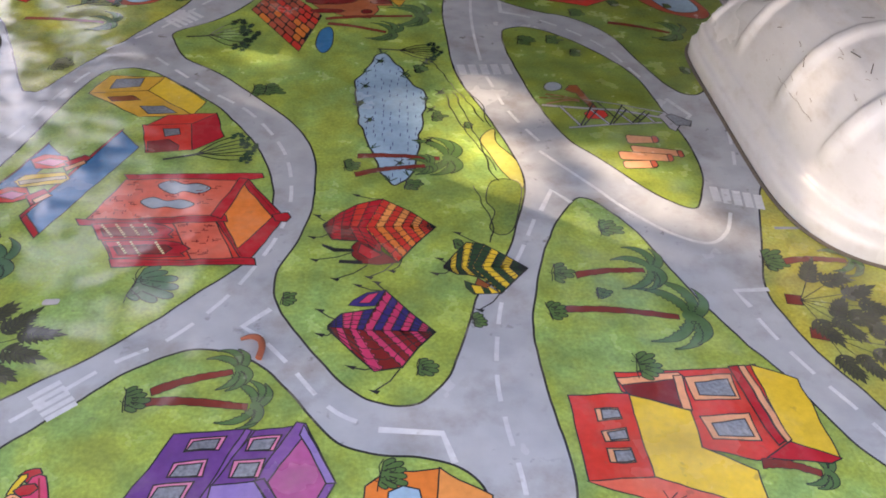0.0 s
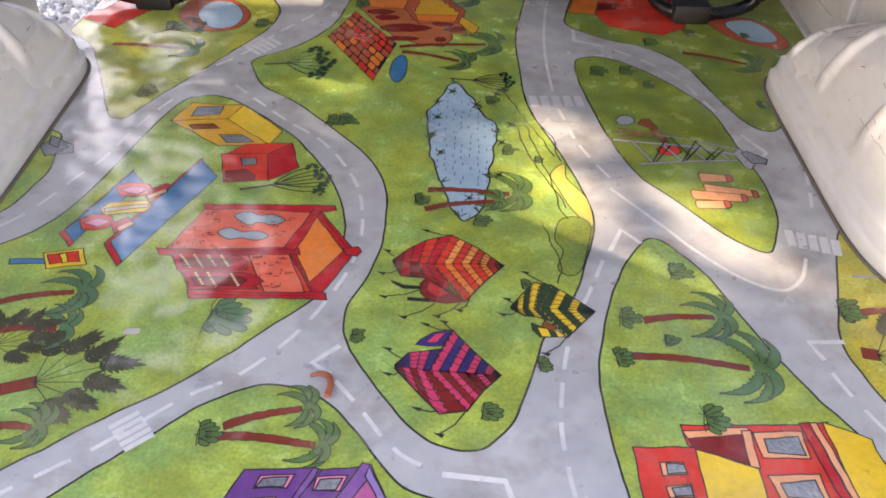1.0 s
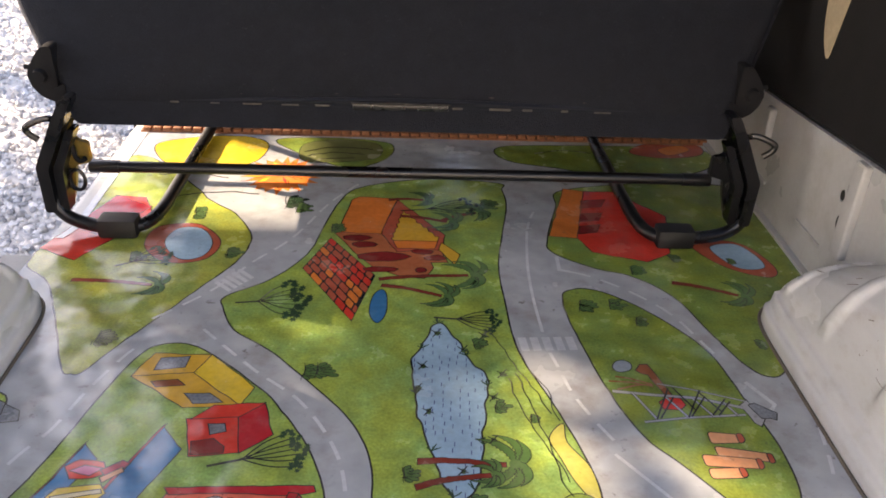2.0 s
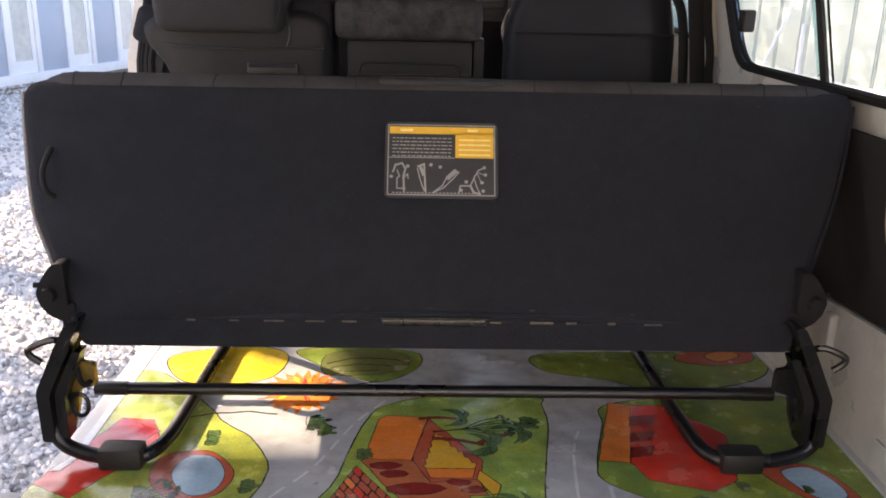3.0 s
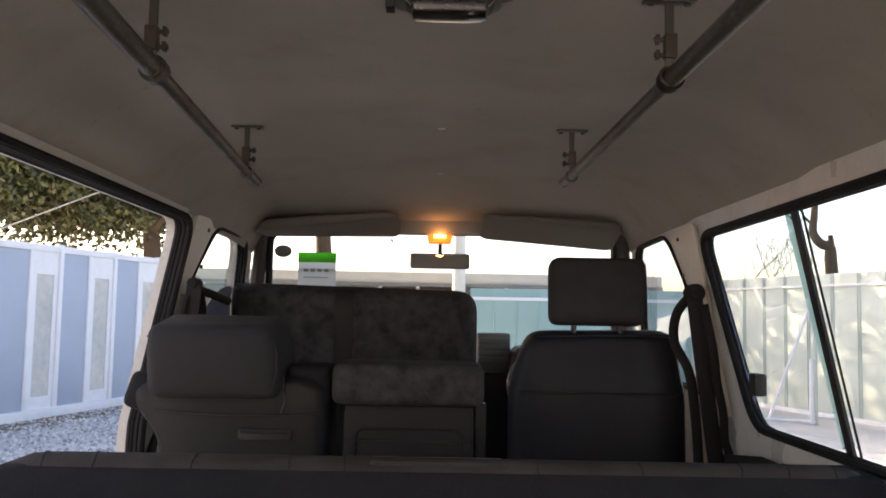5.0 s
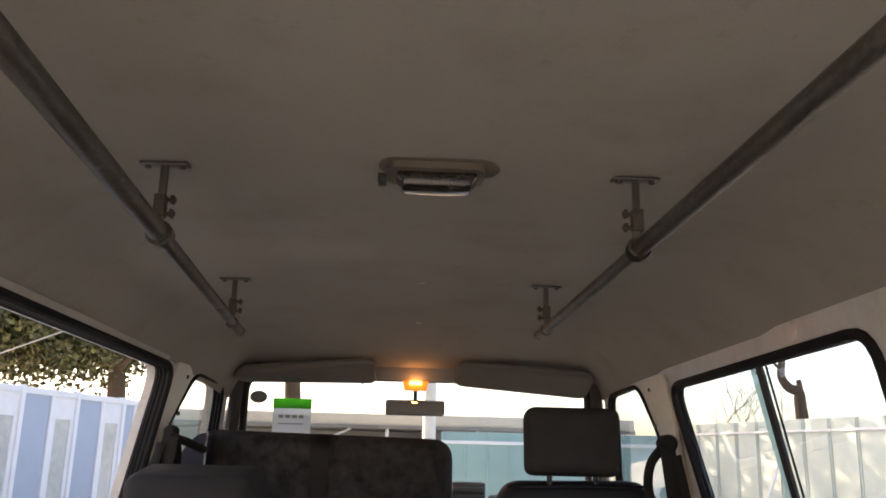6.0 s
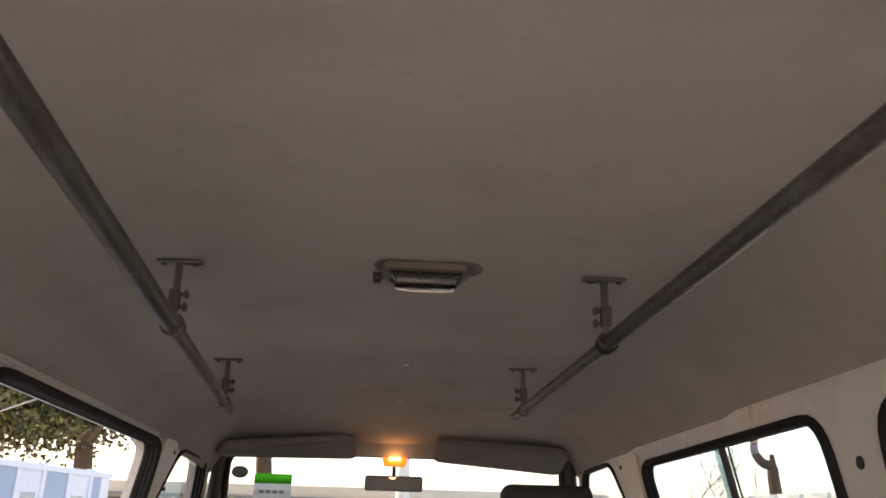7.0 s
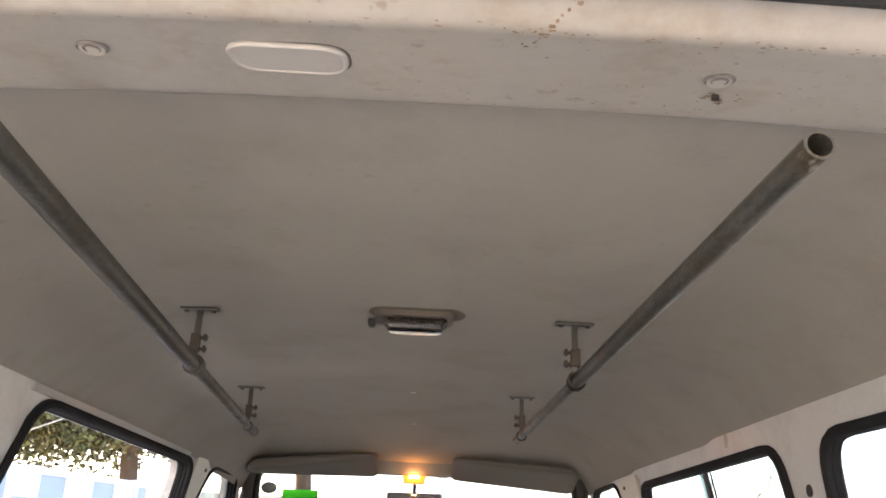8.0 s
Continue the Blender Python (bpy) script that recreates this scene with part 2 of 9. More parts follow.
def curve(pts, n=8, closed=False):
    """Points of a smooth line through pts (2D or 3D)."""
    p = [Vector(q) for q in pts]
    m = len(p)
    out = []
    for i in range(m if closed else m - 1):
        a, b, c, d = (p[(i + k) % m] if closed else p[min(max(i + k, 0), m - 1)] for k in (-1, 0, 1, 2))
        for j in range(n):
            t = j / n
            out.append(0.5 * (2 * b + (c - a) * t + (2 * a - 5 * b + 4 * c - d) * t * t + (3 * b - a - 3 * c + d) * t ** 3))
    if not closed:
        out.append(p[-1])
    return out


def rounded(pts, r, n=5):
    """A 2D polygon with its corners rounded."""
    p, out = [Vector(q) for q in pts], []
    for i, b in enumerate(p):
        a, c = p[i - 1], p[(i + 1) % len(p)]
        u, w = (a - b), (c - b)
        k = min(r, u.length * 0.45, w.length * 0.45)
        s, e = b + u.normalized() * k, b + w.normalized() * k
        for j in range(n + 1):
            t = j / n
            out.append((1 - t) ** 2 * s + 2 * t * (1 - t) * b + t * t * e)
    return out


def sheet(outer, holes, place, thick, bm=None):
    """A plate with openings: outer and holes in (u, v); place(u, v, d) gives the point at depth d."""
    from mathutils.geometry import tessellate_polygon
    bm = bm or bmesh.new()
    loops = [[Vector((*q, 0)) for q in l] for l in [outer, *holes]]
    flat = [q for l in loops for q in l]
    front = [bm.verts.new(place(q.x, q.y, 0.0)) for q in flat]
    back = [bm.verts.new(place(q.x, q.y, thick)) for q in flat]
    for t in tessellate_polygon(loops):
        bm.faces.new([front[i] for i in t])
        bm.faces.new([back[i] for i in reversed(t)])
    k = 0
    for l in loops:
        for i in range(len(l)):
            a, b = k + i, k + (i + 1) % len(l)
            bm.faces.new((front[a], front[b], back[b], back[a]))
        k += len(l)
    return bm


def cushion(w, d, h, r, puff=0.0, seg=4):
    """A soft block centred on the origin, its corners rounded and its big faces swollen."""
    bm = box((-w / 2, -d / 2, -h / 2), (w / 2, d / 2, h / 2), r, seg=seg)
    bmesh.ops.subdivide_edges(bm, edges=[e for e in bm.edges if e.calc_length() > 0.08], cuts=4, use_grid_fill=True)
    for v in bm.verts:
        f = max(0.0, 1 - (2 * v.co.x / w) ** 2) * max(0.0, 1 - (2 * v.co.z / h) ** 2)
        v.co.y += math.copysign(puff * f, v.co.y) if abs(v.co.y) > 1e-6 else 0
    return bm


def moved(bm, m):
    bmesh.ops.transform(bm, matrix=m, verts=bm.verts)
    return bm
SOIL = surface("brown_verge_soil", (0.17, 0.12, 0.075), 0.95, var=0.35, scale=3, fine=40, bump=0.6)

# ---------------------------------------------------------------- van shell
def side_x(z, side):
    """Inner face of the side wall: upright below the windows, leaning in above."""
    half = 0.768 - max(0.0, z - 0.58) * 0.155
    return CX + side * half


def wall_place(side):
    return lambda y, z, d: Vector((side_x(z, side) + side * d, y, z))


def ceiling_z(dx, y):
    """Headlining: flat in the middle, rolled down at both sides and over the windscreen."""
    a = abs(dx)
    z = 1.276 - 0.006 * (a / 0.4) ** 2
    roll = (0.130 if dx > 0 else 0.138 + 0.010 * (y - 2.0)) * min(1.0, max(0.0, a - 0.46) / 0.235) ** 2
    dip = 0.085 * min(1.0, max(0.0, y - 3.05) / 0.62) ** 2
    z -= max(roll, dip) + 0.25 * min(roll, dip)
    s = lambda t: max(0.0, min(1.0, t)) ** 2 * (3 - 2 * max(0.0, min(1.0, t)))
    z -= 0.007 * s((y - 2.16) / 0.10) + 0.006 * s((y - 2.92) / 0.08)
    if a > 0.50:                      # loose cloth: shallow pleats towards the edge
        z += 0.012 * noise.noise((y * 7.0, dx * 3.0, 2.0)) * s((a - 0.50) / 0.1) * (1 - s((a - 0.61) / 0.045))
    return z


bm = bmesh.new()
cols, rows_ = 60, 130
grid = []
for j in range(rows_ + 1):
    y = 0.90 + (3.70 - 0.90) * j / rows_
    grid.append([])
    for i in range(cols + 1):
        dx = -0.692 + 1.384 * i / cols
        grid[-1].append((bm.verts.new((CX + dx, y, ceiling_z(dx, y))), bm.verts.new((CX + dx * 1.02, y, ceiling_z(dx, y) + 0.035))))
for j in range(rows_):
    for i in range(cols):
        a, b, c, d = grid[j][i], grid[j][i + 1], grid[j + 1][i + 1], grid[j + 1][i]
        bm.faces.new((a[0], d[0], c[0], b[0]))
        bm.faces.new((a[1], b[1], c[1], d[1]))
for line_ in (grid[0], grid[-1], [g[0] for g in grid], [g[-1] for g in grid]):
    for p, q in zip(line_, line_[1:]):
        bm.faces.new((p[0], q[0], q[1], p[1]))
solid("ceiling", bm, LINER, "grey beige cloth headlining with faint stains", "ceiling", kind="structure")

# rear header over the tail opening: a painted box section that rolls down to the seal
bm = bmesh.new()
prof = curve([(0.906, 1.272), (0.904, 1.260), (0.898, 1.2542), (0.86, 1.247), (0.80, 1.236), (0.755, 1.226), (0.740, 1.2220), (0.729, 1.2228), (0.715, 1.2290), (0.703, 1.2350), (0.694, 1.243), (0.690, 1.30), (0.906, 1.325)], 4)
secs = []
for i in range(25):
    dx = -0.72 + 1.44 * i / 24
    drop = 0.035 * (abs(dx) / 0.72) ** 2.5
    secs.append([bm.verts.new((CX + dx, p.x, p.y - drop)) for p in prof])
for a, b in zip(secs, secs[1:]):
    for k in range(len(prof)):
        bm.faces.new((a[k], a[(k + 1) % len(prof)], b[(k + 1) % len(prof)], b[k]))
bm.faces.new(secs[0]), bm.faces.new(secs[-1][::-1])
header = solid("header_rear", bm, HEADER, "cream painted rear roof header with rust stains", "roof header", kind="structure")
solid("tailgate_seal", rod([(CX - 0.72 + 1.44 * i / 24, 0.690, 1.236 - 0.035 * (abs(-0.72 + 1.44 * i / 24) / 0.72) ** 2.5) for i in range(25)], 0.010, 10), RUBBER, "black rubber seal round the tail opening", "seal", kind="structure")

# raised tailgate above and behind the opening
bm = box((CX - 0.70, -0.30, 1.30), (CX + 0.70, 0.66, 1.345), 0.02)
for v in bm.verts:
    v.co.z += (0.66 - v.co.y) * 0.75
solid("tailgate", bm, PAINT, "white tailgate swung up over the opening", "tailgate", kind="structure")

WIN_R1 = [(1.80, 0.60), (2.70, 0.60), (2.875, 1.085), (1.845, 1.09)]
WIN_R2 = [(0.78, 0.62), (1.70, 0.60), (1.665, 1.088), (0.86, 1.08)]
WIN_RF = [(2.99, 0.64), (3.72, 0.68), (3.60, 1.108), (3.20, 1.116), (3.06, 0.95)]
DOOR_L = [(1.72, -0.27), (2.82, -0.27), (2.82, 0.5), (2.915, 1.105), (1.80, 1.112), (1.72, 0.9)]
WIN_LF = [(2.93, 0.64), (3.72, 0.68), (3.58, 1.108), (3.17, 1.112), (2.99, 0.93)]

outer = [(0.66, -0.30), (3.86, -0.30), (3.86, 0.66), (3.66, 1.155), (0.70, 1.165)]
solid("wall_right", sheet(outer, [rounded(WIN_R1, 0.075), rounded(WIN_R2, 0.075), rounded(WIN_RF, 0.05)], wall_place(1), 0.024), PAINT, "white painted steel van side with window openings", "wall", kind="structure")
solid("wall_left", sheet(outer, [rounded(DOOR_L, 0.07), rounded(WIN_LF, 0.05)], wall_place(-1), 0.058), PAINT, "white painted steel van side with an open sliding door", "wall", kind="structure")

for nm, pts, side in (("window_seal_1", WIN_R1, 1), ("window_seal_2", WIN_R2, 1), ("window_seal_3", WIN_RF, 1), ("door_seal", DOOR_L, -1), ("window_seal_4", WIN_LF, -1)):
    pl = wall_place(side)
    ring = [pl(q.x, q.y, -0.004) for q in rounded(pts, 0.07)]
    thin = 0.6 if nm in ("window_seal_3", "window_seal_4") else 1.0
    bm = rod(ring, 0.010 * thin, 8, closed=True)
    rod([pl(q.x, q.y, 0.008) for q in rounded(pts, 0.07)], 0.009 * thin, 8, bm, closed=True)
    for dep in (0.019, 0.026) if side < 0 else (0.015,):
        rod([pl(q.x, q.y, dep) for q in rounded(pts, 0.07)], 0.009 * thin, 6, bm, closed=True)
    solid(nm, bm, SEAL, "black rubber seal lining the opening", "seal", kind="structure")


def pane(name, pts, side, depth):
    pl = wall_place(side)
    return sheet(rounded(pts, 0.05), [], lambda u, v, d: pl(u, v, depth + d), 0.004)


w1 = thing("window_1", (side_x(0.6, 1), 2.25, 0.6), "sliding side window with dark rubber mullion, part open", "window", kind="structure")
g = part("pane", pane("p", [(2.255, 0.612), (2.695, 0.612), (2.865, 1.078), (2.33, 1.08)], 1, 0.012), GLASS, w1)
g.visible_shadow = False
g = part("pane", pane("p", [(1.81, 0.612), (2.26, 0.612), (2.33, 1.078), (1.86, 1.08)], 1, 0.022), GLASS, w1)
g.visible_shadow = False
pl = wall_place(1)
part("mullion", sheet([(2.230, 0.605), (2.257, 0.605), (2.327, 1.088), (2.302, 1.088)], [], lambda u, v, d: pl(u, v, 0.006 + d), 0.007), RUBBER, w1)
part("glass_edge", sheet([(2.262, 0.612), (2.287, 0.612), (2.372, 1.082), (2.333, 1.082)], [], lambda u, v, d: pl(u, v, 0.0165 + d), 0.005), let_light_through(surface("pale_green_glass_edge", (0.62, 0.74, 0.69), 0.15, var=0.04, bump=0), 0.8), w1, "pale green edge of the sliding pane")
part("rear_bead", sheet([(2.211, 0.610), (2.214, 0.610), (2.287, 1.084), (2.284, 1.084)], [], lambda u, v, d: pl(u, v, 0.010 + d), 0.004), SEAL, w1)
part("latch", moved(box((-0.014, -0.022, -0.026), (0.014, 0.022, 0.026), 0.007), Matrix.Translation(pl(2.60, 0.712, -0.016))), RUBBER, w1, "black window latch")
for nm, pts in (("window_2", WIN_R2), ("window_3", WIN_RF)):
    w = thing(nm, (side_x(0.6, 1), pts[0][0], 0.6), "side window of clear glass", "window", kind="structure")
    part("pane", pane("p", pts, 1, 0.015), GLASS, w).visible_shadow = False
w = thing("window_4", (side_x(0.6, -1), 3.05, 0.6), "front door window of clear glass", "window", kind="structure")
part("pane", pane("p", WIN_LF, -1, 0.015), GLASS, w).visible_shadow = False

# cream trim on the door pillars, a dark track over the sliding door
for s in (-1, 1):
    pl = wall_place(s)
    pts = [(2.86, 0.60), (2.955, 0.64), (3.02, 0.93), (3.15, 1.10), (3.05, 1.125), (2.90, 1.12)] if s > 0 else [(2.835, 0.55), (2.905, 0.62), (2.965, 0.92), (3.12, 1.10), (3.06, 1.125), (2.935, 1.12)]
    solid("pillar_trim", sheet(rounded(pts, 0.02, 3), [], lambda u, v, d: pl(u, v, -0.010 + d), 0.008), CREAM, "cream plastic trim on the door pillar", "trim", kind="structure")
    for z in (1.09, 0.985):
        solid("trim_screw", rod([pl(3.06, z, -0.014), pl(3.06, z, -0.006)], 0.006, 10), RUBBER, "black screw in the pillar trim", "screw", "trim screws")
pl = wall_place(-1)
solid("door_track", sheet([(1.76, 1.121), (2.86, 1.116), (2.86, 1.130), (1.76, 1.135)], [], lambda u, v, d: pl(u, v, -0.006 + d), 0.005), PLASTIC, "grey metal track above the sliding door", "track", kind="structure")
solid("pillar_hole", rod([wall_place(1)(1.760, 1.005, -0.0015), wall_place(1)(1.760, 1.005, 0.004)], 0.0115, 12), RUBBER, "black rubber plug in the window pillar", "plug")

# running gear under the floor
gear = thing("running_gear", (CX, 2.3, GROUND), "black chassis rails and four wheels under the van", "chassis", kind="structure")
for x in (CX - 0.34, CX + 0.34):
    part("chassis_rail", box((x - 0.04, 0.50, -0.20), (x + 0.04, 4.05, -0.09), 0.01), BLACKSTEEL, gear)
for y in (1.27, 3.62):
    part("axle", rod([(CX - 0.62, y, GROUND + 0.29), (CX + 0.62, y, GROUND + 0.29)], 0.035, 12), BLACKSTEEL, gear)
    part("spring_block", box((CX - 0.38, y - 0.05, GROUND + 0.30), (CX + 0.38, y + 0.05, -0.15), 0.01), BLACKSTEEL, gear)
    for x in (CX - 0.70, CX + 0.70):
        tyre = part("tyre", rod([(x - 0.085, y, GROUND + 0.29), (x - 0.06, y, GROUND + 0.29), (x + 0.06, y, GROUND + 0.29), (x + 0.085, y, GROUND + 0.29)], [0.25, 0.29, 0.29, 0.25], 28), RUBBER, gear, "black tyre")
        part("rim", rod([(x - 0.088, y, GROUND + 0.29), (x + 0.088, y, GROUND + 0.29)], 0.17, 20), ZINC, tyre, "grey steel rim")

# load floor, sill and cab floor
solid("cab_floor", box((CX - 0.70, 2.42, -0.07), (CX + 0.765, 3.9, -0.004), 0.004), TRIM, "dark carpet of the cab floor", "floor", kind="structure")
solid("floor_edge", box((-0.665, 0.56, -0.07), (-0.599, 1.71, -0.006), 0.004), PAINT, "white painted floor edge beside the wheel arch", "floor", kind="structure")
solid("floor", box((-0.598, 0.56, -0.07), (CX + 0.765, 2.418, -0.006), 0.004), PAINT, "white painted steel load floor", "floor", kind="structure")
solid("door_sill", box((-0.625, 1.745, -0.20), (-0.600, 2.80, -0.030), 0.006), PAINT, "scuffed white door sill", "sill", kind="structure")
solid("bumper_step", box((CX - 0.75, 0.40, -0.14), (CX + 0.75, 0.556, -0.03), 0.015), TRIM, "dark rear bumper step", "bumper", kind="structure")

# right-hand lower panel: pressed white steel, with ribs, holes and a capped top edge
low = thing("panel_right", (0.80, 1.5, 0), "white pressed steel panel with holes under a black trim board", "panel", kind="structure")
bm = sheet([(0.70, -0.004), (2.95, -0.004), (2.95, 0.205), (2.05, 0.222), (1.55, 0.262), (0.70, 0.30)],
           [[(1.629 + 0.014 * math.cos(t), 0.132 + 0.017 * math.sin(t)) for t in (2 * math.pi * k / 14 for k in range(14))],
            [(1.645 + 0.008 * math.cos(t), 0.178 + 0.011 * math.sin(t)) for t in (2 * math.pi * k / 12 for k in range(12))]],
           lambda u, v, d: Vector((0.789 + d, u, v)), 0.010)
part("panel", bm, PAINT, low)
part("lip", box((0.775, 0.70, 0.0), (0.795, 2.95, 0.006), 0.002), PAINT, low)
for y, w, z0, z1 in ((1.598, 0.018, 0.085, 0.258), (1.968, 0.013, 0.140, 0.214), (1.12, 0.014, 0.10, 0.245)):
    part("rib", box((0.774, y - w, z0), (0.7915, y + w, z1), 0.008, seg=3), PAINT, low)
# black discs drawn for the shade inside the holes
for y, z, r in ((1.629, 0.132, 0.015), (1.645, 0.178, 0.009)):
    part("hole_backing", rod([(0.7895, y, z), (0.7935, y, z)], r, 14), RUBBER, low, "black disc standing in for the shade inside the hole")
part("bolt", rod([(0.783, 1.985, 0.205), (0.7895, 1.985, 0.205)], 0.006, 10), DARKMETAL, low)
for y in (1.72, 1.98):
    part("pressing", box((0.784, y - 0.05, 0.06), (0.7915, y + 0.05, 0.068), 0.003), PAINT, low)
bm = sheet([(0.72, 0.31), (1.55, 0.270), (2.05, 0.230), (2.95, 0.212), (2.95, 0.50), (2.62, 0.545), (0.72, 0.545)], [], lambda u, v, d: Vector((0.806 - d, u, v)), 0.014)
part("trim_board", bm, TRIM, low, "black hardboard trim above the steel panel")
# thin tan plate on the face of the trim board
part("bare_patch", sheet(rounded([(1.793, 0.525), (1.825, 0.526), (1.851, 0.513), (1.869, 0.489), (1.876, 0.461), (1.868, 0.416), (1.851, 0.379), (1.823, 0.350), (1.807, 0.429), (1.797, 0.476)], 0.02, 3), [], lambda u, v, d: Vector((0.7905 + d, u, v)), 0.002), surface("tan_patch_board", (0.42, 0.34, 0.22), 0.7, var=0.12, scale=20), low, "tan patch on the face of the black trim board")
left = thing("panel_left", (-0.70, 1.2, 0), "white pressed steel panel behind the wheel arch", "panel", kind="structure")
part("panel", sheet([(0.70, -0.004), (1.70, -0.004), (1.70, 0.30), (0.70, 0.30)], [], lambda u, v, d: Vector((-0.672 - d, u, v)), 0.010), PAINT, left)
part("trim_board", sheet([(0.72, 0.31), (1.69, 0.31), (1.69, 0.9), (0.72, 0.9)], [], lambda u, v, d: Vector((side_x(v, -1) + 0.016 - d, u, v)), 0.012), TRIM, left)


# ---------------------------------------------------------------- wheel arches
SCUFF = surface("grey_brown_scuff", (0.27, 0.245, 0.21), 0.7, var=0.2)


def wheel_arch(x_in, x_out, name, label):
    """A pressed hood over the wheel: arched in length, rolled over to the load space, with raised ribs and a stepped foot."""
    base = thing(name, ((x_in + x_out) / 2, 1.15, 0), label, "wheel arch", "wheel arches", "structure")
    bm = bmesh.new()
    nu, nv = 150, 60
    w = x_out - x_in
    s = 1 if w > 0 else -1
    y0, y1 = 0.94, 1.60
    # section from the foot upwards: two welded steps, a leaning flank, a round shoulder, a nearly flat crown
    steps = [(0.0, 0.0), (0.0, 0.020), (0.0015, 0.0255), (0.007, 0.028), (0.010, 0.031), (0.012, 0.046), (0.0135, 0.0505), (0.0185, 0.053), (0.022, 0.058), (0.030, 0.10), (0.040, 0.135), (0.054, 0.165), (0.074, 0.188), (0.100, 0.203), (0.130, 0.210), (0.158, 0.212)]
    run = np.concatenate([[0], np.cumsum([math.hypot(b[0] - a[0], b[1] - a[1]) for a, b in zip(steps, steps[1:])])])
    run /= run[-1]

    def hood(u, v):
        y = y0 + (y1 - y0) * u
        e = 2 * u - 1
        f = max(0.0, 1 - abs(e) ** 4.0) ** 0.6 if e < 0 else max(0.0, 1 - e * e) ** 1.1
        plan = 1 - max(0.0, 1 - abs(e) ** (4.5 if e < 0 else 10)) ** 0.5
        dx = float(np.interp(v, run, [q[0] for q in steps]))
        h = float(np.interp(v, run, [q[1] for q in steps]))
        low_, top_ = min(h, 0.05), max(0.0, h - 0.05)
        z = low_ * min(1.0, f * 3.5) + top_ * f
        rib = sum(math.exp(-((y - k + 0.02 * top_ / 0.16) / 0.0125) ** 4) for k in (1.525, 1.385, 1.215, 1.075)) * min(1.0, max(0.0, (h - 0.075) / 0.03))
        dx -= 0.006 * rib
        z += 0.006 * rib * min(1.0, f * 2)
        dx = dx + (abs(w) - dx) * plan
        return Vector((x_in + s * dx, y, z))

    g = [[bm.verts.new(hood(i / nu, j / nv)) for j in range(nv + 1)] for i in range(nu + 1)]
    for a, b in zip(g, g[1:]):
        for j in range(nv):
            bm.faces.new((a[j], a[j + 1], b[j + 1], b[j]))
    part("hood", bm, ARCH, base, smooth=60)
    foot = [hood(k / 60, 0.0) + Vector((-0.003 * s, 0, 0.001)) for k in range(1, 60)]
    part("sealant", rod(foot, 0.0028, 6), DARKBROWN, base, "dark seam of sealant round the foot")
    rnd = random.Random(17 + s)
    mark = lambda path, r: part("scratch", rod([hood(u, v) for u, v in path], r, 5), SCUFF, base)
    mark([(0.28 + 0.012 * q, 0.395 + 0.004 * math.sin(q * 1.3)) for q in range(16)], 0.0004)
    for k in range(26):
        u, v = rnd.uniform(0.15, 0.55), rnd.uniform(0.33, 0.75)
        mark([(u + q * rnd.uniform(-0.004, 0.006), v + q * 0.004) for q in range(rnd.choice((2, 2, 3, 4)))], rnd.uniform(0.0003, 0.0006))
    for k in range(9):
        u, v = rnd.uniform(0.25, 0.9), rnd.uniform(0.45, 0.85)
        du, dv = rnd.uniform(-0.03, 0.03), rnd.uniform(0.01, 0.05)
        part("scratch", rod([hood(u + du * q / 4, v + dv * q / 4) for q in range(5)], 0.0007, 5), DARKBROWN, base)
    return base


wheel_arch(0.640, 0.80, "wheel_arch", "scuffed white painted wheel arch with pressed ribs")
wheel_arch(-0.520, -0.69, "wheel_arch", "scuffed white painted wheel arch with pressed ribs")

# ---------------------------------------------------------------- rear bench, its back folded up
bench = thing("bench_seat", (CX, 1.95, 0.0), "charcoal cloth bench seat, folded, on black tube feet", "seat")


def bench_y(z):
    return 1.81 + (z - 0.22) * 0.58


outline = rounded([(-0.545, 0.232), (0.640, 0.232), (0.672, 0.30), (0.736, 0.43), (0.790, 0.58), (0.784, 0.606), (-0.670, 0.602), (-0.684, 0.58), (-0.642, 0.40), (-0.600, 0.325)], 0.03, 4)
bm = bmesh.new()
rings = []
cxb, czb = 0.05, 0.42
for k, (inset, dep) in enumerate([(0.0, 0.035), (0.0, 0.012), (0.008, 0.003), (0.02, 0.0)]):
    rings.append([bm.verts.new((cxb + (q.x - cxb) * (1 - inset / 0.7), bench_y(q.y) + dep, czb + (q.y - czb) * (1 - inset / 0.2))) for q in outline])
rings.insert(0, [bm.verts.new((q.x, bench_y(q.y) + 0.12, q.y)) for q in outline])
n = len(outline)
for a, b in zip(rings, rings[1:]):
    for i in range(n):
        bm.faces.new((a[i], a[(i + 1) % n], b[(i + 1) % n], b[i]))
bm.faces.new(rings[0][::-1])
bm.faces.new(rings[-1])
bmesh.ops.triangulate(bm, faces=[f for f in bm.faces if len(f.verts) > 4], ngon_method="EAR_CLIP")
part("backrest", bm, FABRIC, bench, "flat charcoal cloth back board", smooth=50)
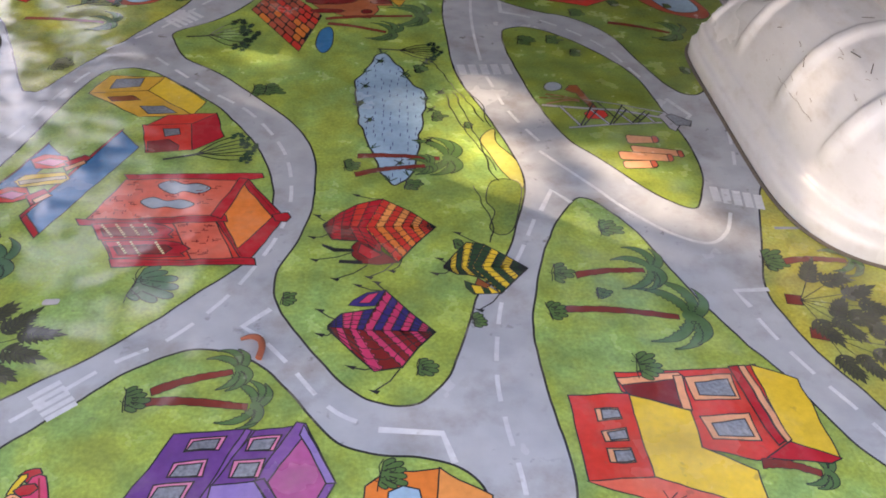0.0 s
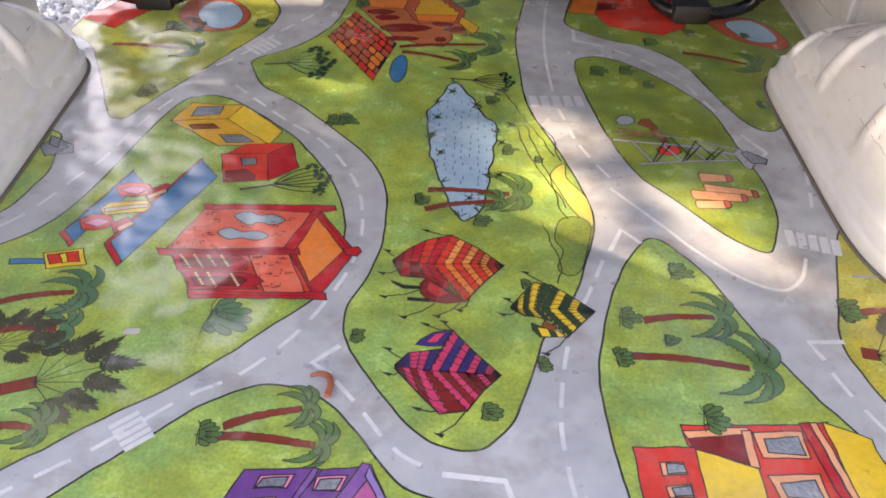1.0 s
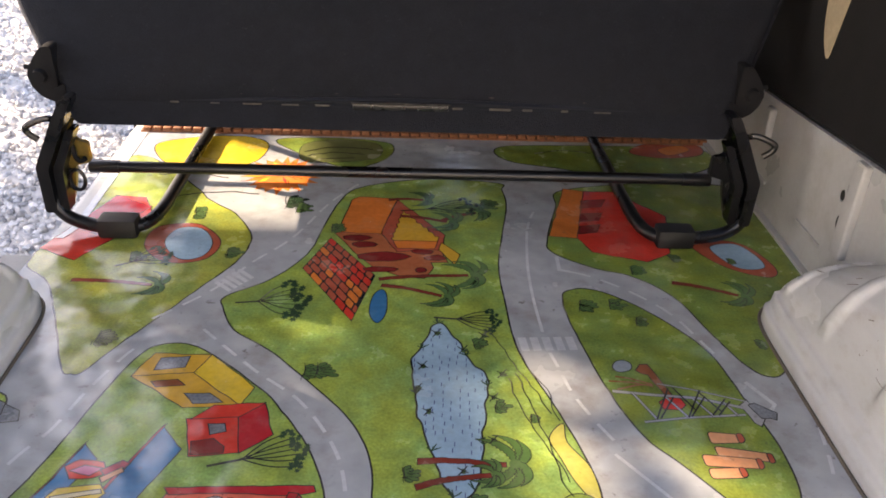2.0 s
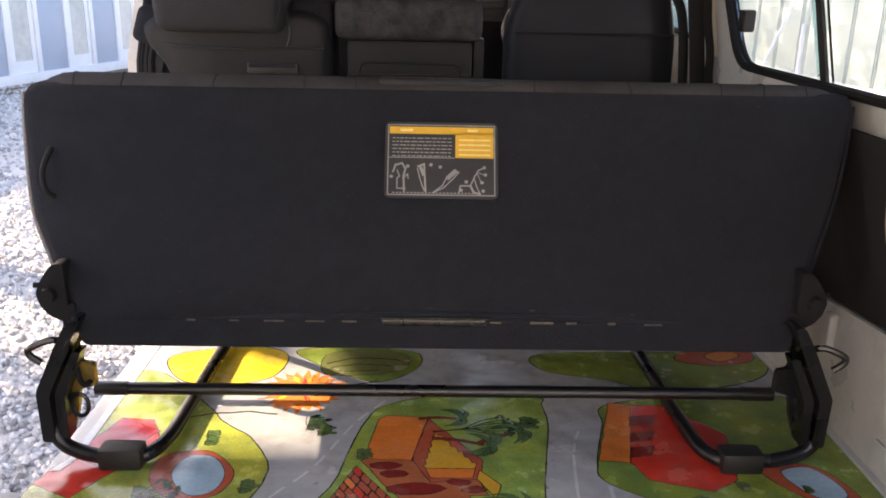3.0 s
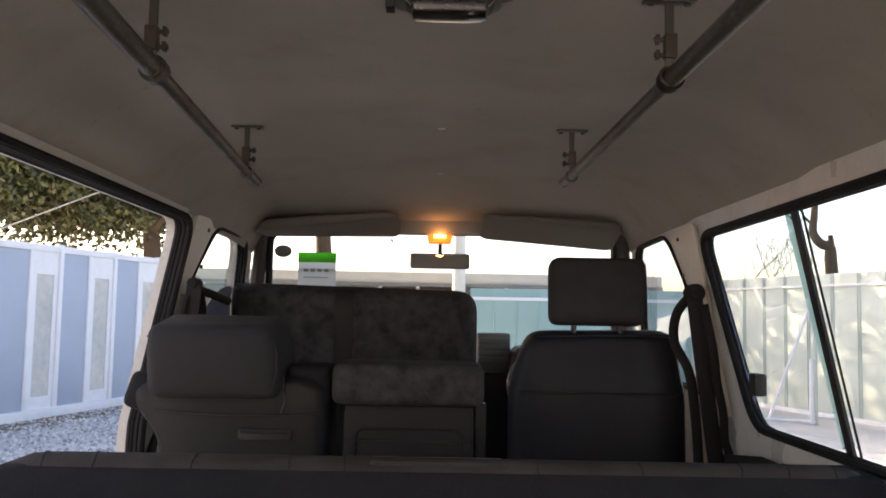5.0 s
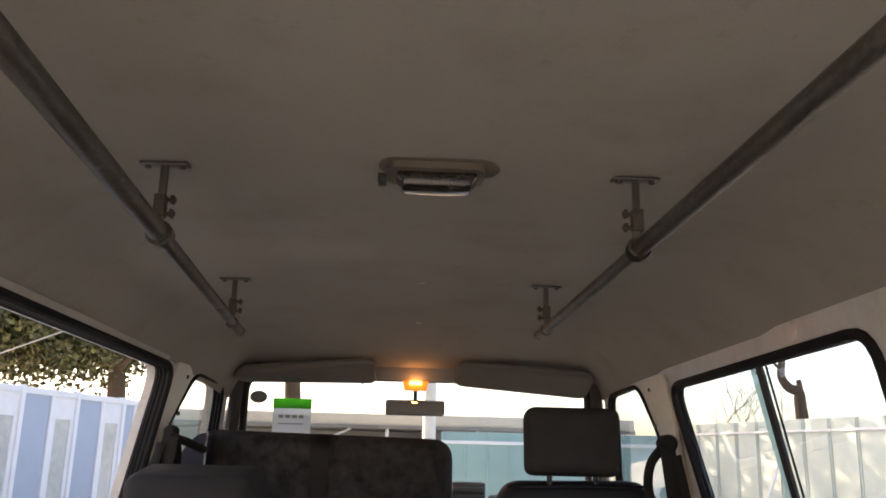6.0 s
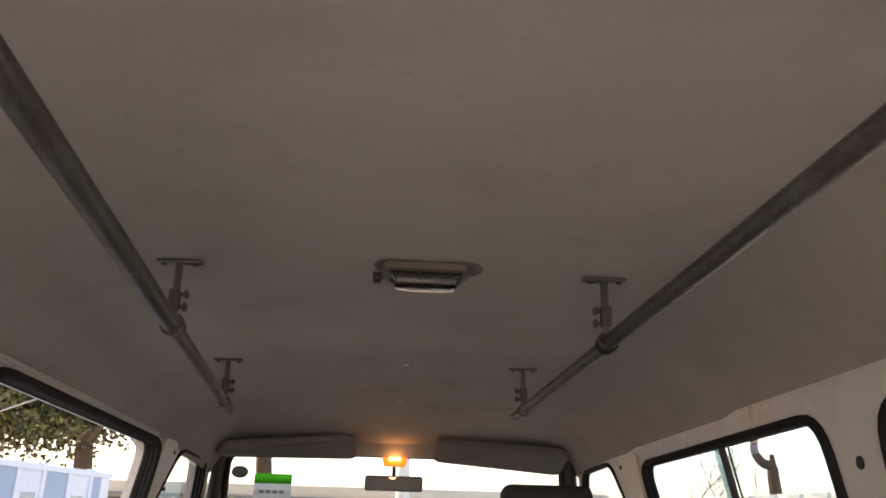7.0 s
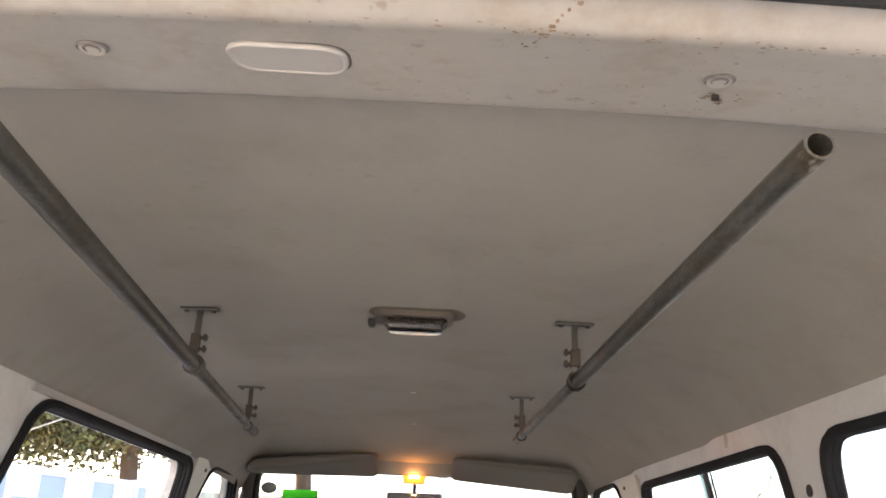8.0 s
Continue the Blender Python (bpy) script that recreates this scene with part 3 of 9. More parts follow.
# rolled top edge of the cushion with stitched ribs
topz = 0.606
roll = lambda x: (x, bench_y(0.606) + 0.034, topz - 0.016 - 0.010 * max(0.0, (abs(x - 0.05) - 0.62) / 0.1) ** 2)
part("top_roll", rod([roll(-0.668 + 1.446 * i / 60) for i in range(61)], [0.030 * min(1, (0.35 + min(i, 60 - i)) / 2.2) ** 0.5 for i in range(61)], 14), surface("faded_seat_edge", (0.040, 0.039, 0.040), 0.95, var=0.3, scale=12, fine=600, bump=0.3, spec=0.1), bench, "faded grey top roll with stitched seams", smooth=60)
for k in range(17):
    x = -0.60 + 0.082 * k
    if -0.07 < x < 0.17 or k in (2, 4, 7, 11, 13):
        continue
    c = Vector(roll(x))
    part("stitch", rod([c + Vector((0.004 * math.sin(k * 2.3) + 0.002 * math.sin(t * 3 + k), 0.0300 * math.cos(t), 0.0300 * math.sin(t))) for t in (0.3 + 0.28 * q for q in range(11))], 0.0011, 5), FABRIC, bench)
for sgn, ps in ((-1, [(-0.684, 0.585), (-0.670, 0.51), (-0.642, 0.40), (-0.602, 0.325), (-0.566, 0.26)]), (1, [(0.790, 0.585), (0.768, 0.51), (0.738, 0.43), (0.674, 0.30), (0.65, 0.25)])):
    part("edge_piping", rod(curve([(x, bench_y(z) + 0.014, z) for x, z in ps], 6), 0.0038, 8), PIPING if sgn < 0 else FABRIC, bench, "pale worn piping along the edge" if sgn < 0 else "")
part("top_flap", box((-0.062, bench_y(0.606) + 0.012, 0.606), (0.160, bench_y(0.606) + 0.06, 0.6178), 0.004), VINYL, bench, "dark vinyl flap at the top edge")
# lower valance and its zip
bm = sheet(rounded([(-0.528, 0.2115), (0.628, 0.2115), (0.645, 0.252), (-0.55, 0.252)], 0.012, 3), [], lambda u, v, d: Vector((u, bench_y(v) - 0.009 + d, v)), 0.008)
part("valance", bm, FABRIC, bench, "loose cloth flap along the lower edge")
bm = rod([(-0.44 + 1.0 * i / 40, bench_y(0.252) - 0.005, 0.249 + 0.010 * math.exp(-((i - 20) / 12) ** 2)) for i in range(41)], 0.006, 6)
part("zip", bm, VINYL, bench, "dark zip along the lower seam")
WORN = surface("worn_brown_fold", (0.050, 0.040, 0.032), 0.85, var=0.5, scale=45, fine=300, bump=0.3)
fold_z = lambda x: 0.257 + 0.010 * math.exp(-((x - 0.06) / 0.33) ** 2)
part("worn_fold", rod([(-0.50 + 1.11 * i / 60, bench_y(fold_z(-0.50 + 1.11 * i / 60)) - 0.004, fold_z(-0.50 + 1.11 * i / 60)) for i in range(61)], [0.0052 * (0.75 + 0.35 * math.sin(i * 1.7) * math.sin(i * 0.37)) for i in range(61)], 7), WORN, bench, "rubbed brown fold along the lower seam")
rnd = random.Random(31)
CLIP = surface("dull_metal_clip", (0.075, 0.068, 0.058), 0.5, 0.4, var=0.5, scale=60)
for i in range(13):
    x = -0.36 + 0.062 * i + rnd.uniform(-0.006, 0.006)
    part("clip", box((x, bench_y(0.252) - 0.0125, 0.2475), (x + rnd.uniform(0.012, 0.04), bench_y(0.252) - 0.006, 0.2475 + rnd.uniform(0.0025, 0.005)), 0.001), CLIP, bench)
part("slot", box((-0.045, bench_y(0.252) - 0.0165, 0.2445), (0.125, bench_y(0.252) - 0.006, 0.2555), 0.002), BLACKSTEEL, bench)
part("slot_rim", rod([(-0.048, bench_y(0.252) - 0.016, 0.2572), (0.04, bench_y(0.252) - 0.016, 0.2580), (0.128, bench_y(0.252) - 0.016, 0.2572)], 0.0011, 6), CLIP, bench, "pale frayed rim of the slot")
part("strap_handle", rod(curve([(-0.618, bench_y(0.50) - 0.002, 0.50), (-0.622, bench_y(0.47) - 0.018, 0.47), (-0.614, bench_y(0.44) - 0.018, 0.44), (-0.604, bench_y(0.425) - 0.002, 0.425)], 6), 0.005, 8), SEAL, bench, "black pull strap")

bm = box((-0.485, 1.955, 0.205), (0.595, 2.275, 0.335), 0.035, seg=4)
part("seat_cushion", bm, FABRIC2, bench, "patterned cloth seat cushion in front of the back board", smooth=60)
part("seat_frame", rod([(-0.53, 2.115, 0.112), (0.63, 2.115, 0.112)], 0.0095, 10), BLACKSTEEL, bench)
for x in (-0.44, 0.52):
    part("seat_frame", rod(curve([(x, 2.115, 0.112), (x, 2.13, 0.17), (x, 2.20, 0.207)], 5), 0.0095, 10), BLACKSTEEL, bench)
bar_y, bar_z = 1.880, 0.092
part("cross_bar", rod([(-0.548, bar_y, bar_z), (0.65, bar_y, bar_z)], 0.011, 14), BLACKSTEEL, bench, "black round cross bar")
for s, x0 in ((-1, -0.548), (1, 0.655)):
    # outer flat bar, hinge plate, recliner casting, and the tube that bends down to the foot
    face = lambda yy: (lambda u, v, d: Vector((0.05 + s * u, yy + d, v)))
    part("side_bar", sheet(rounded([(0.653, 0.045), (0.655, 0.135), (0.614, 0.222), (0.592, 0.262), (0.574, 0.262), (0.596, 0.21), (0.634, 0.13), (0.632, 0.045)], 0.006, 3), [], face(1.775), 0.040), BLACKSTEEL, bench, "bent black flat bar")
    part("side_bar", sheet(rounded([(0.628, 0.045), (0.628, 0.128), (0.592, 0.205), (0.578, 0.205), (0.612, 0.125), (0.612, 0.045)], 0.005, 3), [], face(1.782), 0.030), BLACKSTEEL, bench)
    part("hinge_plate", sheet(rounded([(0.640, 0.040), (0.640, 0.13), (0.612, 0.215), (0.596, 0.212), (0.592, 0.172), (0.573, 0.168), (0.572, 0.130), (0.600, 0.122), (0.606, 0.085), (0.618, 0.045)], 0.005, 3), [], face(1.815), 0.012), BRASS if s < 0 else BLACKSTEEL, bench, "yellow zinc hinge plate" if s < 0 else "black hinge plate")
    # black discs on the solid plate stand in for its dark holes
    for zz, rr in ((0.182, 0.008), (0.112, 0.006)):
        part("hinge_rivet", rod([(0.05 + s * 0.612, 1.817, zz), (0.05 + s * 0.612, 1.809, zz)], rr, 10), RUBBER, bench)
    part("hinge_pin", rod([(0.05 + s * 0.60, bar_y, bar_z), (0.05 + s * 0.545, bar_y, bar_z)], 0.0128, 12), BLACKSTEEL, bench)
    if s < 0:
        part("catch", rod([(-0.548 + 0.0135 * math.cos(t), 1.806, 0.098 + 0.020 * math.sin(t)) for t in (2 * math.pi * k / 22 for k in range(22))], 0.0036, 8, closed=True), BLACKSTEEL, bench)
        part("catch_hook", rod(curve([(-0.560, 1.808, 0.176), (-0.548, 1.806, 0.168), (-0.544, 1.805, 0.146), (-0.536, 1.805, 0.136), (-0.526, 1.806, 0.142)], 5), 0.0045, 8), SEAL, bench)
    du = 0.016 if s < 0 else 0.003
    part("recliner", sheet(rounded([(u + du, v) for u, v in ((0.598, 0.336), (0.616, 0.335), (0.628, 0.320), (0.640, 0.302), (0.647, 0.284), (0.641, 0.262), (0.628, 0.246), (0.612, 0.238), (0.596, 0.234))], 0.006, 3), [], face(1.835), 0.035), SEAL, bench, "black recliner casting")
    part("recliner_boss", rod([(0.05 + s * (0.624 + du), 1.837, 0.284), (0.05 + s * (0.624 + du), 1.824, 0.284)], [0.014, 0.011], 12), SEAL, bench)
    part("recliner_bolt", rod([(0.05 + s * (0.640 + du), 1.845, 0.296), (0.05 + s * (0.652 + du), 1.845, 0.296)], 0.005, 8), SEAL, bench)
    part("recliner_arm", sheet(rounded([(u + du, v) for u, v in ((0.584, 0.272), (0.604, 0.262), (0.606, 0.225), (0.598, 0.198), (0.580, 0.200), (0.582, 0.235))], 0.005, 3), [], face(1.830), 0.020), SEAL, bench)
    xr = -0.415 if s < 0 else 0.503
    tube = curve([(x0 + 0.045 * s, 1.80, 0.10), (x0 + 0.042 * s, 1.79, 0.062), (x0 + 0.022 * s, 1.785, 0.034), (x0 - 0.02 * s, 1.780, 0.020), (xr + 0.060 * s, 1.778, 0.016), (xr + 0.020 * s, 1.795, 0.016), (xr + 0.004 * s, 1.85, 0.016), (xr, 1.95, 0.016), (xr - 0.004 * s, 2.15, 0.016), (xr - 0.006 * s, 2.26, 0.018), (xr - 0.008 * s, 2.295, 0.04), (xr - 0.008 * s, 2.30, 0.12), (xr - 0.008 * s, 2.29, 0.21)], 8)
    foot_tube = part("foot_tube", rod(tube, 0.0125, 12), BLACKSTEEL, bench, "bent black tube runner lying on the mat")
    part("foot_pad", moved(box((-0.036, -0.021, -0.019), (0.036, 0.021, 0.019), 0.008), Matrix.Translation((xr + 0.062 * s, 1.780, 0.0195))), RUBBER, foot_tube, "black rubber foot pad")
    part("lever", rod(curve([(x0 + 0.012 * s, 1.80, 0.215), (x0 + 0.030 * s, 1.79, 0.222), (x0 + 0.058 * s, 1.78, 0.212), (x0 + 0.060 * s, 1.78, 0.200), (x0 + 0.046 * s, 1.785, 0.185)], 5), 0.006, 8), BLACKSTEEL, bench, "black folding lever")

# instruction label on the back board
lab = thing("instruction_label", (0.05, bench_y(0.49), 0.42), "black and yellow instruction label stuck on the bench back", "label")
sl = Matrix.Translation((0.05, bench_y(0.490) - 0.001, 0.490)) @ pose(0, 0, 0, 90 - math.degrees(math.atan(0.58)), 0, 0) @ Matrix.Translation((0, 0, 0.002))
LW, LH = 0.186, 0.128
LABEL_BLACK = surface("label_black", (0.03, 0.03, 0.03), 0.4, var=0.1)
LABEL_WHITE = surface("label_print_white", (0.27, 0.27, 0.26), 0.5, var=0.1)
LABEL_YELLOW = surface("label_print_yellow", (0.62, 0.36, 0.03), 0.5, var=0.1)


def flat_on(m, polys, lift):
    bm = bmesh.new()
    for p in polys:
        bm.faces.new([bm.verts.new(m @ Vector((x, y, lift))) for x, y in p])
    return bm


def rect(x, y, w, h):
    return [(x, y), (x + w, y), (x + w, y + h), (x, y + h)]


bm = bmesh.new()
op = rounded(rect(-LW / 2 - 0.005, -LH / 2 - 0.005, LW + 0.01, LH + 0.01), 0.012, 4)
a = [bm.verts.new(sl @ Vector((*q, -0.002))) for q in op]
b = [bm.verts.new(sl @ Vector((*q, 0.0005))) for q in op]
bm.faces.new(b)
for i in range(len(a)):
    bm.faces.new((a[i], a[(i + 1) % len(a)], b[(i + 1) % len(a)], b[i]))
part("backing", bm, LABEL_BLACK, lab, smooth=0)
fr = [rect(-LW / 2, LH / 2 - 0.002, LW, 0.002), rect(-LW / 2, -LH / 2, LW, 0.002), rect(-LW / 2, -LH / 2, 0.002, LH), rect(LW / 2 - 0.002, -LH / 2, 0.002, LH), rect(-LW / 2, 0.003, LW * 0.62, 0.0015)]
part("frame_line", flat_on(sl, fr, 0.0012), LABEL_WHITE, lab, smooth=0)
part("yellow_field", flat_on(sl, [rect(-LW / 2 + 0.003, LH / 2 - 0.017, LW - 0.006, 0.013), rect(0.024, 0.004, LW / 2 - 0.027, LH / 2 - 0.018)], 0.0012), LABEL_YELLOW, lab, smooth=0)
rnd = random.Random(4)
bars = []
for i in range(6):
    x = -LW / 2 + 0.008
    y = LH / 2 - 0.026 - i * 0.0065
    while x < 0.016:
        w = rnd.uniform(0.003, 0.012)
        bars.append(rect(x, y, min(w, 0.018 - x), 0.0019))
        x += w + 0.002
part("text_bars", flat_on(sl, bars, 0.0016), LABEL_WHITE, lab, smooth=0)
PALE_PRINT = surface("label_print_pale", (0.75, 0.58, 0.2), 0.5)
for r in [rect(-0.072, LH / 2 - 0.013, 0.022, 0.005), rect(0.045, LH / 2 - 0.013, 0.018, 0.005)] + [rect(0.03, 0.008 + 0.009 * k, 0.055, 0.003) for k in range(4)]:
    part("title_bar", flat_on(sl, [r], 0.0018), PALE_PRINT, lab, smooth=0)
sk = []


def pen(pts, w=0.0019):
    """A pen line through pts of the label."""
    line = [Vector(p) for p in pts]
    for a, b in zip(line, line[1:]):
        d = (b - a).normalized() * w / 2
        n = Vector((-d.y, d.x))
        sk.append([tuple(q) for q in (a - d + n, a - d - n, b + d - n, b + d + n)])


def dot(x, y, r):
    sk.append([(x + r * math.cos(t), y + r * math.sin(t)) for t in (2 * math.pi * k / 10 for k in range(10))])


for x, y in ((-0.058, -0.012), (-0.086, -0.031), (-0.018, -0.009), (-0.002, -0.013), (0.074, -0.013), (0.076, -0.026), (0.070, -0.040), (0.072, -0.055), (0.043, -0.039), (0.034, -0.054)):
    dot(x, y, 0.0031)
pen([(-0.083, -0.022), (-0.079, -0.010), (-0.068, -0.007), (-0.062, -0.016), (-0.065, -0.030), (-0.064, -0.056)], 0.0034)
pen([(-0.076, -0.020), (-0.072, -0.030), (-0.076, -0.034), (-0.076, -0.052), (-0.062, -0.052)], 0.0022)
pen([(-0.062, -0.031), (-0.058, -0.026), (-0.057, -0.034)], 0.0018)
pen([(-0.040, -0.012), (-0.030, -0.008), (-0.027, -0.056)], 0.0032)
pen([(-0.041, -0.016), (-0.038, -0.030), (-0.033, -0.046), (-0.029, -0.056)], 0.0020)
pen([(-0.036, -0.014), (-0.031, -0.026)], 0.0055)
pen([(-0.014, -0.059), (0.002, -0.046), (0.010, -0.030), (0.022, -0.018), (0.030, -0.022), (0.020, -0.034), (0.004, -0.050), (-0.012, -0.058)], 0.0022)
pen([(0.012, -0.032), (0.024, -0.021)], 0.0070)
pen([(0.030, -0.060), (0.033, -0.046), (0.050, -0.046), (0.058, -0.028), (0.064, -0.018), (0.072, -0.014)], 0.0024)
pen([(0.050, -0.046), (0.056, -0.058), (0.066, -0.060)], 0.0040)
pen([(0.057, -0.034), (0.061, -0.048), (0.066, -0.058)], 0.0020)
pen([(0.062, -0.022), (0.074, -0.026)], 0.0014)
pen([(0.062, -0.024), (0.068, -0.038)], 0.0014)
for k in range(24):
    sk.append(rect(-0.084 + 0.0062 * k, -0.0605, 0.0040, 0.0018))
part("line_drawing", flat_on(sl, sk, 0.0014), LABEL_WHITE, lab, "grey line drawings on black", smooth=0)


# ---------------------------------------------------------------- front seats
def headrest(parent, w, d, h, at, tilt, fabric):
    part("headrest", moved(cushion(w, d, h, min(d, h) * 0.32, 0.012), Matrix.Translation(at) @ pose(0, 0, 0, tilt, 0, 0)), fabric, parent, smooth=60)


drv = thing("driver_seat", (0.49, 3.02, 0.0), "dark blue grey cloth driver's seat with headrest", "seat", "front seats")
bm = bmesh.new()
op = rounded([(0.25, -0.02), (0.738, -0.02), (0.738, 0.66), (0.705, 0.828), (0.302, 0.820), (0.252, 0.66)], 0.05, 5)
rings = []
for inset, y in ((0.03, 3.11), (0.0, 3.09), (0.0, 3.01), (0.012, 2.98), (0.03, 2.97)):
    rings.append([bm.verts.new((0.49 + (q.x - 0.49) * (1 - inset / 0.24), y + 0.10 * (0.82 - q.y) * -0.35, 0.40 + (q.y - 0.40) * (1 - inset / 0.42))) for q in op])
for a, b in zip(rings, rings[1:]):
    for i in range(len(op)):
        bm.faces.new((a[i], a[(i + 1) % len(op)], b[(i + 1) % len(op)], b[i]))
bm.faces.new(rings[0][::-1]), bm.faces.new(rings[-1])
part("backrest", bm, VINYL, drv, smooth=50)
part("seam", rod([(0.27, 2.953, 0.655), (0.72, 2.953, 0.655)], 0.003, 6), RUBBER, drv)
part("piping", rod([(0.305, 2.972, 0.806), (0.49, 2.968, 0.812), (0.70, 2.972, 0.814)], 0.004, 6), VINYL, drv)
headrest(drv, 0.268, 0.10, 0.186, (0.489, 2.99, 0.931), -6, HEADCLOTH)
for x in (0.425, 0.555):
    part("headrest_post", rod([(x, 2.99, 0.80), (x, 2.99, 0.86)], 0.008, 8), BLACKSTEEL, drv)
part("cushion", moved(cushion(0.50, 0.50, 0.14, 0.05), Matrix.Translation((0.49, 3.36, 0.30))), FABRIC2, drv)
part("seat_base", box((0.27, 3.12, -0.006), (0.71, 3.58, 0.24), 0.02), TRIM, drv)

psg = thing("passenger_seat", (-0.42, 2.60, 0.0), "dark cloth passenger seat laid back, with a big headrest", "seat", "front seats")
bm = bmesh.new()
op = rounded([(-0.57, -0.02), (-0.20, -0.02), (-0.195, 0.70), (-0.24, 0.725), (-0.60, 0.715), (-0.645, 0.69), (-0.64, 0.65), (-0.585, 0.585)], 0.03, 4)
rings = []
for inset, y in ((0.02, 2.74), (0.0, 2.72), (0.0, 2.58), (0.012, 2.555), (0.03, 2.548)):
    rings.append([bm.verts.new((-0.41 + (q.x + 0.41) * (1 - inset / 0.22), y, 0.36 + (q.y - 0.36) * (1 - inset / 0.37))) for q in op])
for a, b in zip(rings, rings[1:]):
    for i in range(len(op)):
        bm.faces.new((a[i], a[(i + 1) % len(op)], b[(i + 1) % len(op)], b[i]))
bm.faces.new(rings[0][::-1]), bm.faces.new(rings[-1])
part("backrest", bm, BLACKPLASTIC, psg, smooth=50)
part("shoulder", moved(cushion(0.075, 0.15, 0.085, 0.022), Matrix.Translation((-0.618, 2.63, 0.672)) @ pose(0, 0, 0, 0, 18, 0)), FABRIC, psg)
part("seam", rod(curve([(-0.585, 2.545, 0.635), (-0.42, 2.540, 0.628), (-0.215, 2.545, 0.632)], 8), 0.0025, 6), RUBBER, psg)
part("seam", rod(curve([(-0.300, 2.552, 0.715), (-0.292, 2.541, 0.665), (-0.300, 2.541, 0.634)], 6), 0.0025, 6), RUBBER, psg)
bm = moved(cushion(0.30, 0.17, 0.165, 0.034, 0.010), pose(0, 0, 0, 10, 0, 0))
for v in bm.verts:
    v.co.x *= 1 - 0.9 * max(0.0, v.co.z) * (1.0 if v.co.x > 0 else 0.35)
    v.co.x += 0.10 * v.co.y * (v.co.x > 0)
part("headrest", moved(bm, Matrix.Translation((-0.446, 2.58, 0.757))), surface("charcoal_headrest_cloth", (0.026, 0.027, 0.031), 0.9, var=0.15, scale=20, fine=420, bump=0.4, spec=0.15), psg, smooth=60)
part("headrest_seam", rod(curve([(-0.592, 2.500, 0.800), (-0.45, 2.490, 0.806), (-0.325, 2.500, 0.798), (-0.306, 2.503, 0.735), (-0.316, 2.512, 0.690)], 8), 0.0022, 6), VINYL, psg)
part("grab_handle", box((-0.395, 2.541, 0.572), (-0.275, 2.555, 0.597), 0.006), RUBBER, psg, "black grab handle")
part("grip", rod([(-0.388, 2.541, 0.590), (-0.282, 2.541, 0.590)], 0.004, 8), VINYL, psg)
part("side_block", moved(cushion(0.10, 0.14, 0.09, 0.02), Matrix.Translation((-0.245, 2.63, 0.695))), FABRIC, psg)

mid = thing("middle_seat", (-0.02, 2.62, 0.0), "folded patterned middle seat with dark plastic back", "seat", "front seats")
part("folded_back", moved(cushion(0.345, 0.20, 0.095, 0.028, 0.004), Matrix.Translation((-0.018, 2.64, 0.70))), FABRIC2, mid, smooth=60)
part("plastic_back", box((-0.165, 2.56, 0.02), (0.135, 2.70, 0.655), 0.02), BLACKPLASTIC, mid)
part("recess_rim", rod([Vector((q.x, 2.559, q.y)) for q in rounded([(-0.135, 0.60), (0.105, 0.60), (0.105, 0.40), (-0.135, 0.40)], 0.02, 3)], 0.003, 6, closed=True), TRIM, mid)
for z in (0.50, 0.54, 0.575):
    part("groove", rod([(-0.155, 2.559, z), (0.125, 2.559, z)], 0.0022, 6), RUBBER, mid)
part("hinge", box((0.135, 2.57, 0.50), (0.16, 2.62, 0.66), 0.006), BLACKPLASTIC, mid)

flip = thing("raised_seat_cushion", (-0.26, 3.34, 0.4), "double front seat cushion tipped up, patterned dark cloth", "seat", "front seats")
bm = box((-0.675, 3.28, 0.30), (0.172, 3.44, 0.945), 0.078, seg=7)
for v in bm.verts:
    v.co.z -= 0.018 * (v.co.x + 0.26)
    if v.co.x < -0.6 and v.co.z > 0.8:
        v.co.x += (v.co.z - 0.8) * 0.45
part("cushion", bm, FABRIC2, flip, smooth=60)
part("centre_band", box((-0.29, 3.2765, 0.31), (-0.205, 3.42, 0.9455), 0.072, seg=7), BLACKPLASTIC, flip, "plain dark vinyl band")
bm = sheet(rounded([(-0.583, 0.30), (-0.676, 0.30), (-0.676, 0.80), (-0.657, 0.875), (-0.620, 0.925), (-0.583, 0.940)], 0.02, 3), [], lambda u, v, d: Vector((u, 3.205 + d, v)), 0.21)
part("side_bolster", bm, surface("navy_vinyl", (0.006, 0.011, 0.026), 0.45, var=0.15, fine=300, bump=0.1), flip, "glossy navy vinyl side", smooth=60)
part("side_piping", rod([(-0.583, 3.205, 0.40), (-0.583, 3.205, 0.90), (-0.582, 3.215, 0.940)], 0.003, 6), PLASTIC, flip, "pale piping of the side")
# windscreen light and haze on the vent are put into this lighter grey
DASHGREY = surface("dash_plastic_painted_haze", (0.13, 0.14, 0.14), 0.6, var=0.1)
dash = thing("dashboard", (CX, 3.72, 0.4), "dark blue grey dashboard below the windscreen", "dashboard")
part("body", box((CX - 0.70, 3.58, 0.30), (CX + 0.70, 3.95, 0.66), 0.05, seg=3), VINYL, dash)
part("cowl", box((0.30, 3.50, 0.60), (0.70, 3.70, 0.76), 0.05, seg=3), VINYL, dash)
for k in range(4):
    part("vent_slat", box((0.19, 3.60, 0.70 + 0.022 * k), (0.30, 3.66, 0.717 + 0.022 * k), 0.004), DASHGREY, dash)
part("vent_housing", box((0.185, 3.62, 0.64), (0.305, 3.70, 0.80), 0.012), DASHGREY, dash)
wheel = thing("steering_wheel", (0.45, 3.42, 0.66), "dark blue steering wheel behind the driver's seat", "steering wheel")
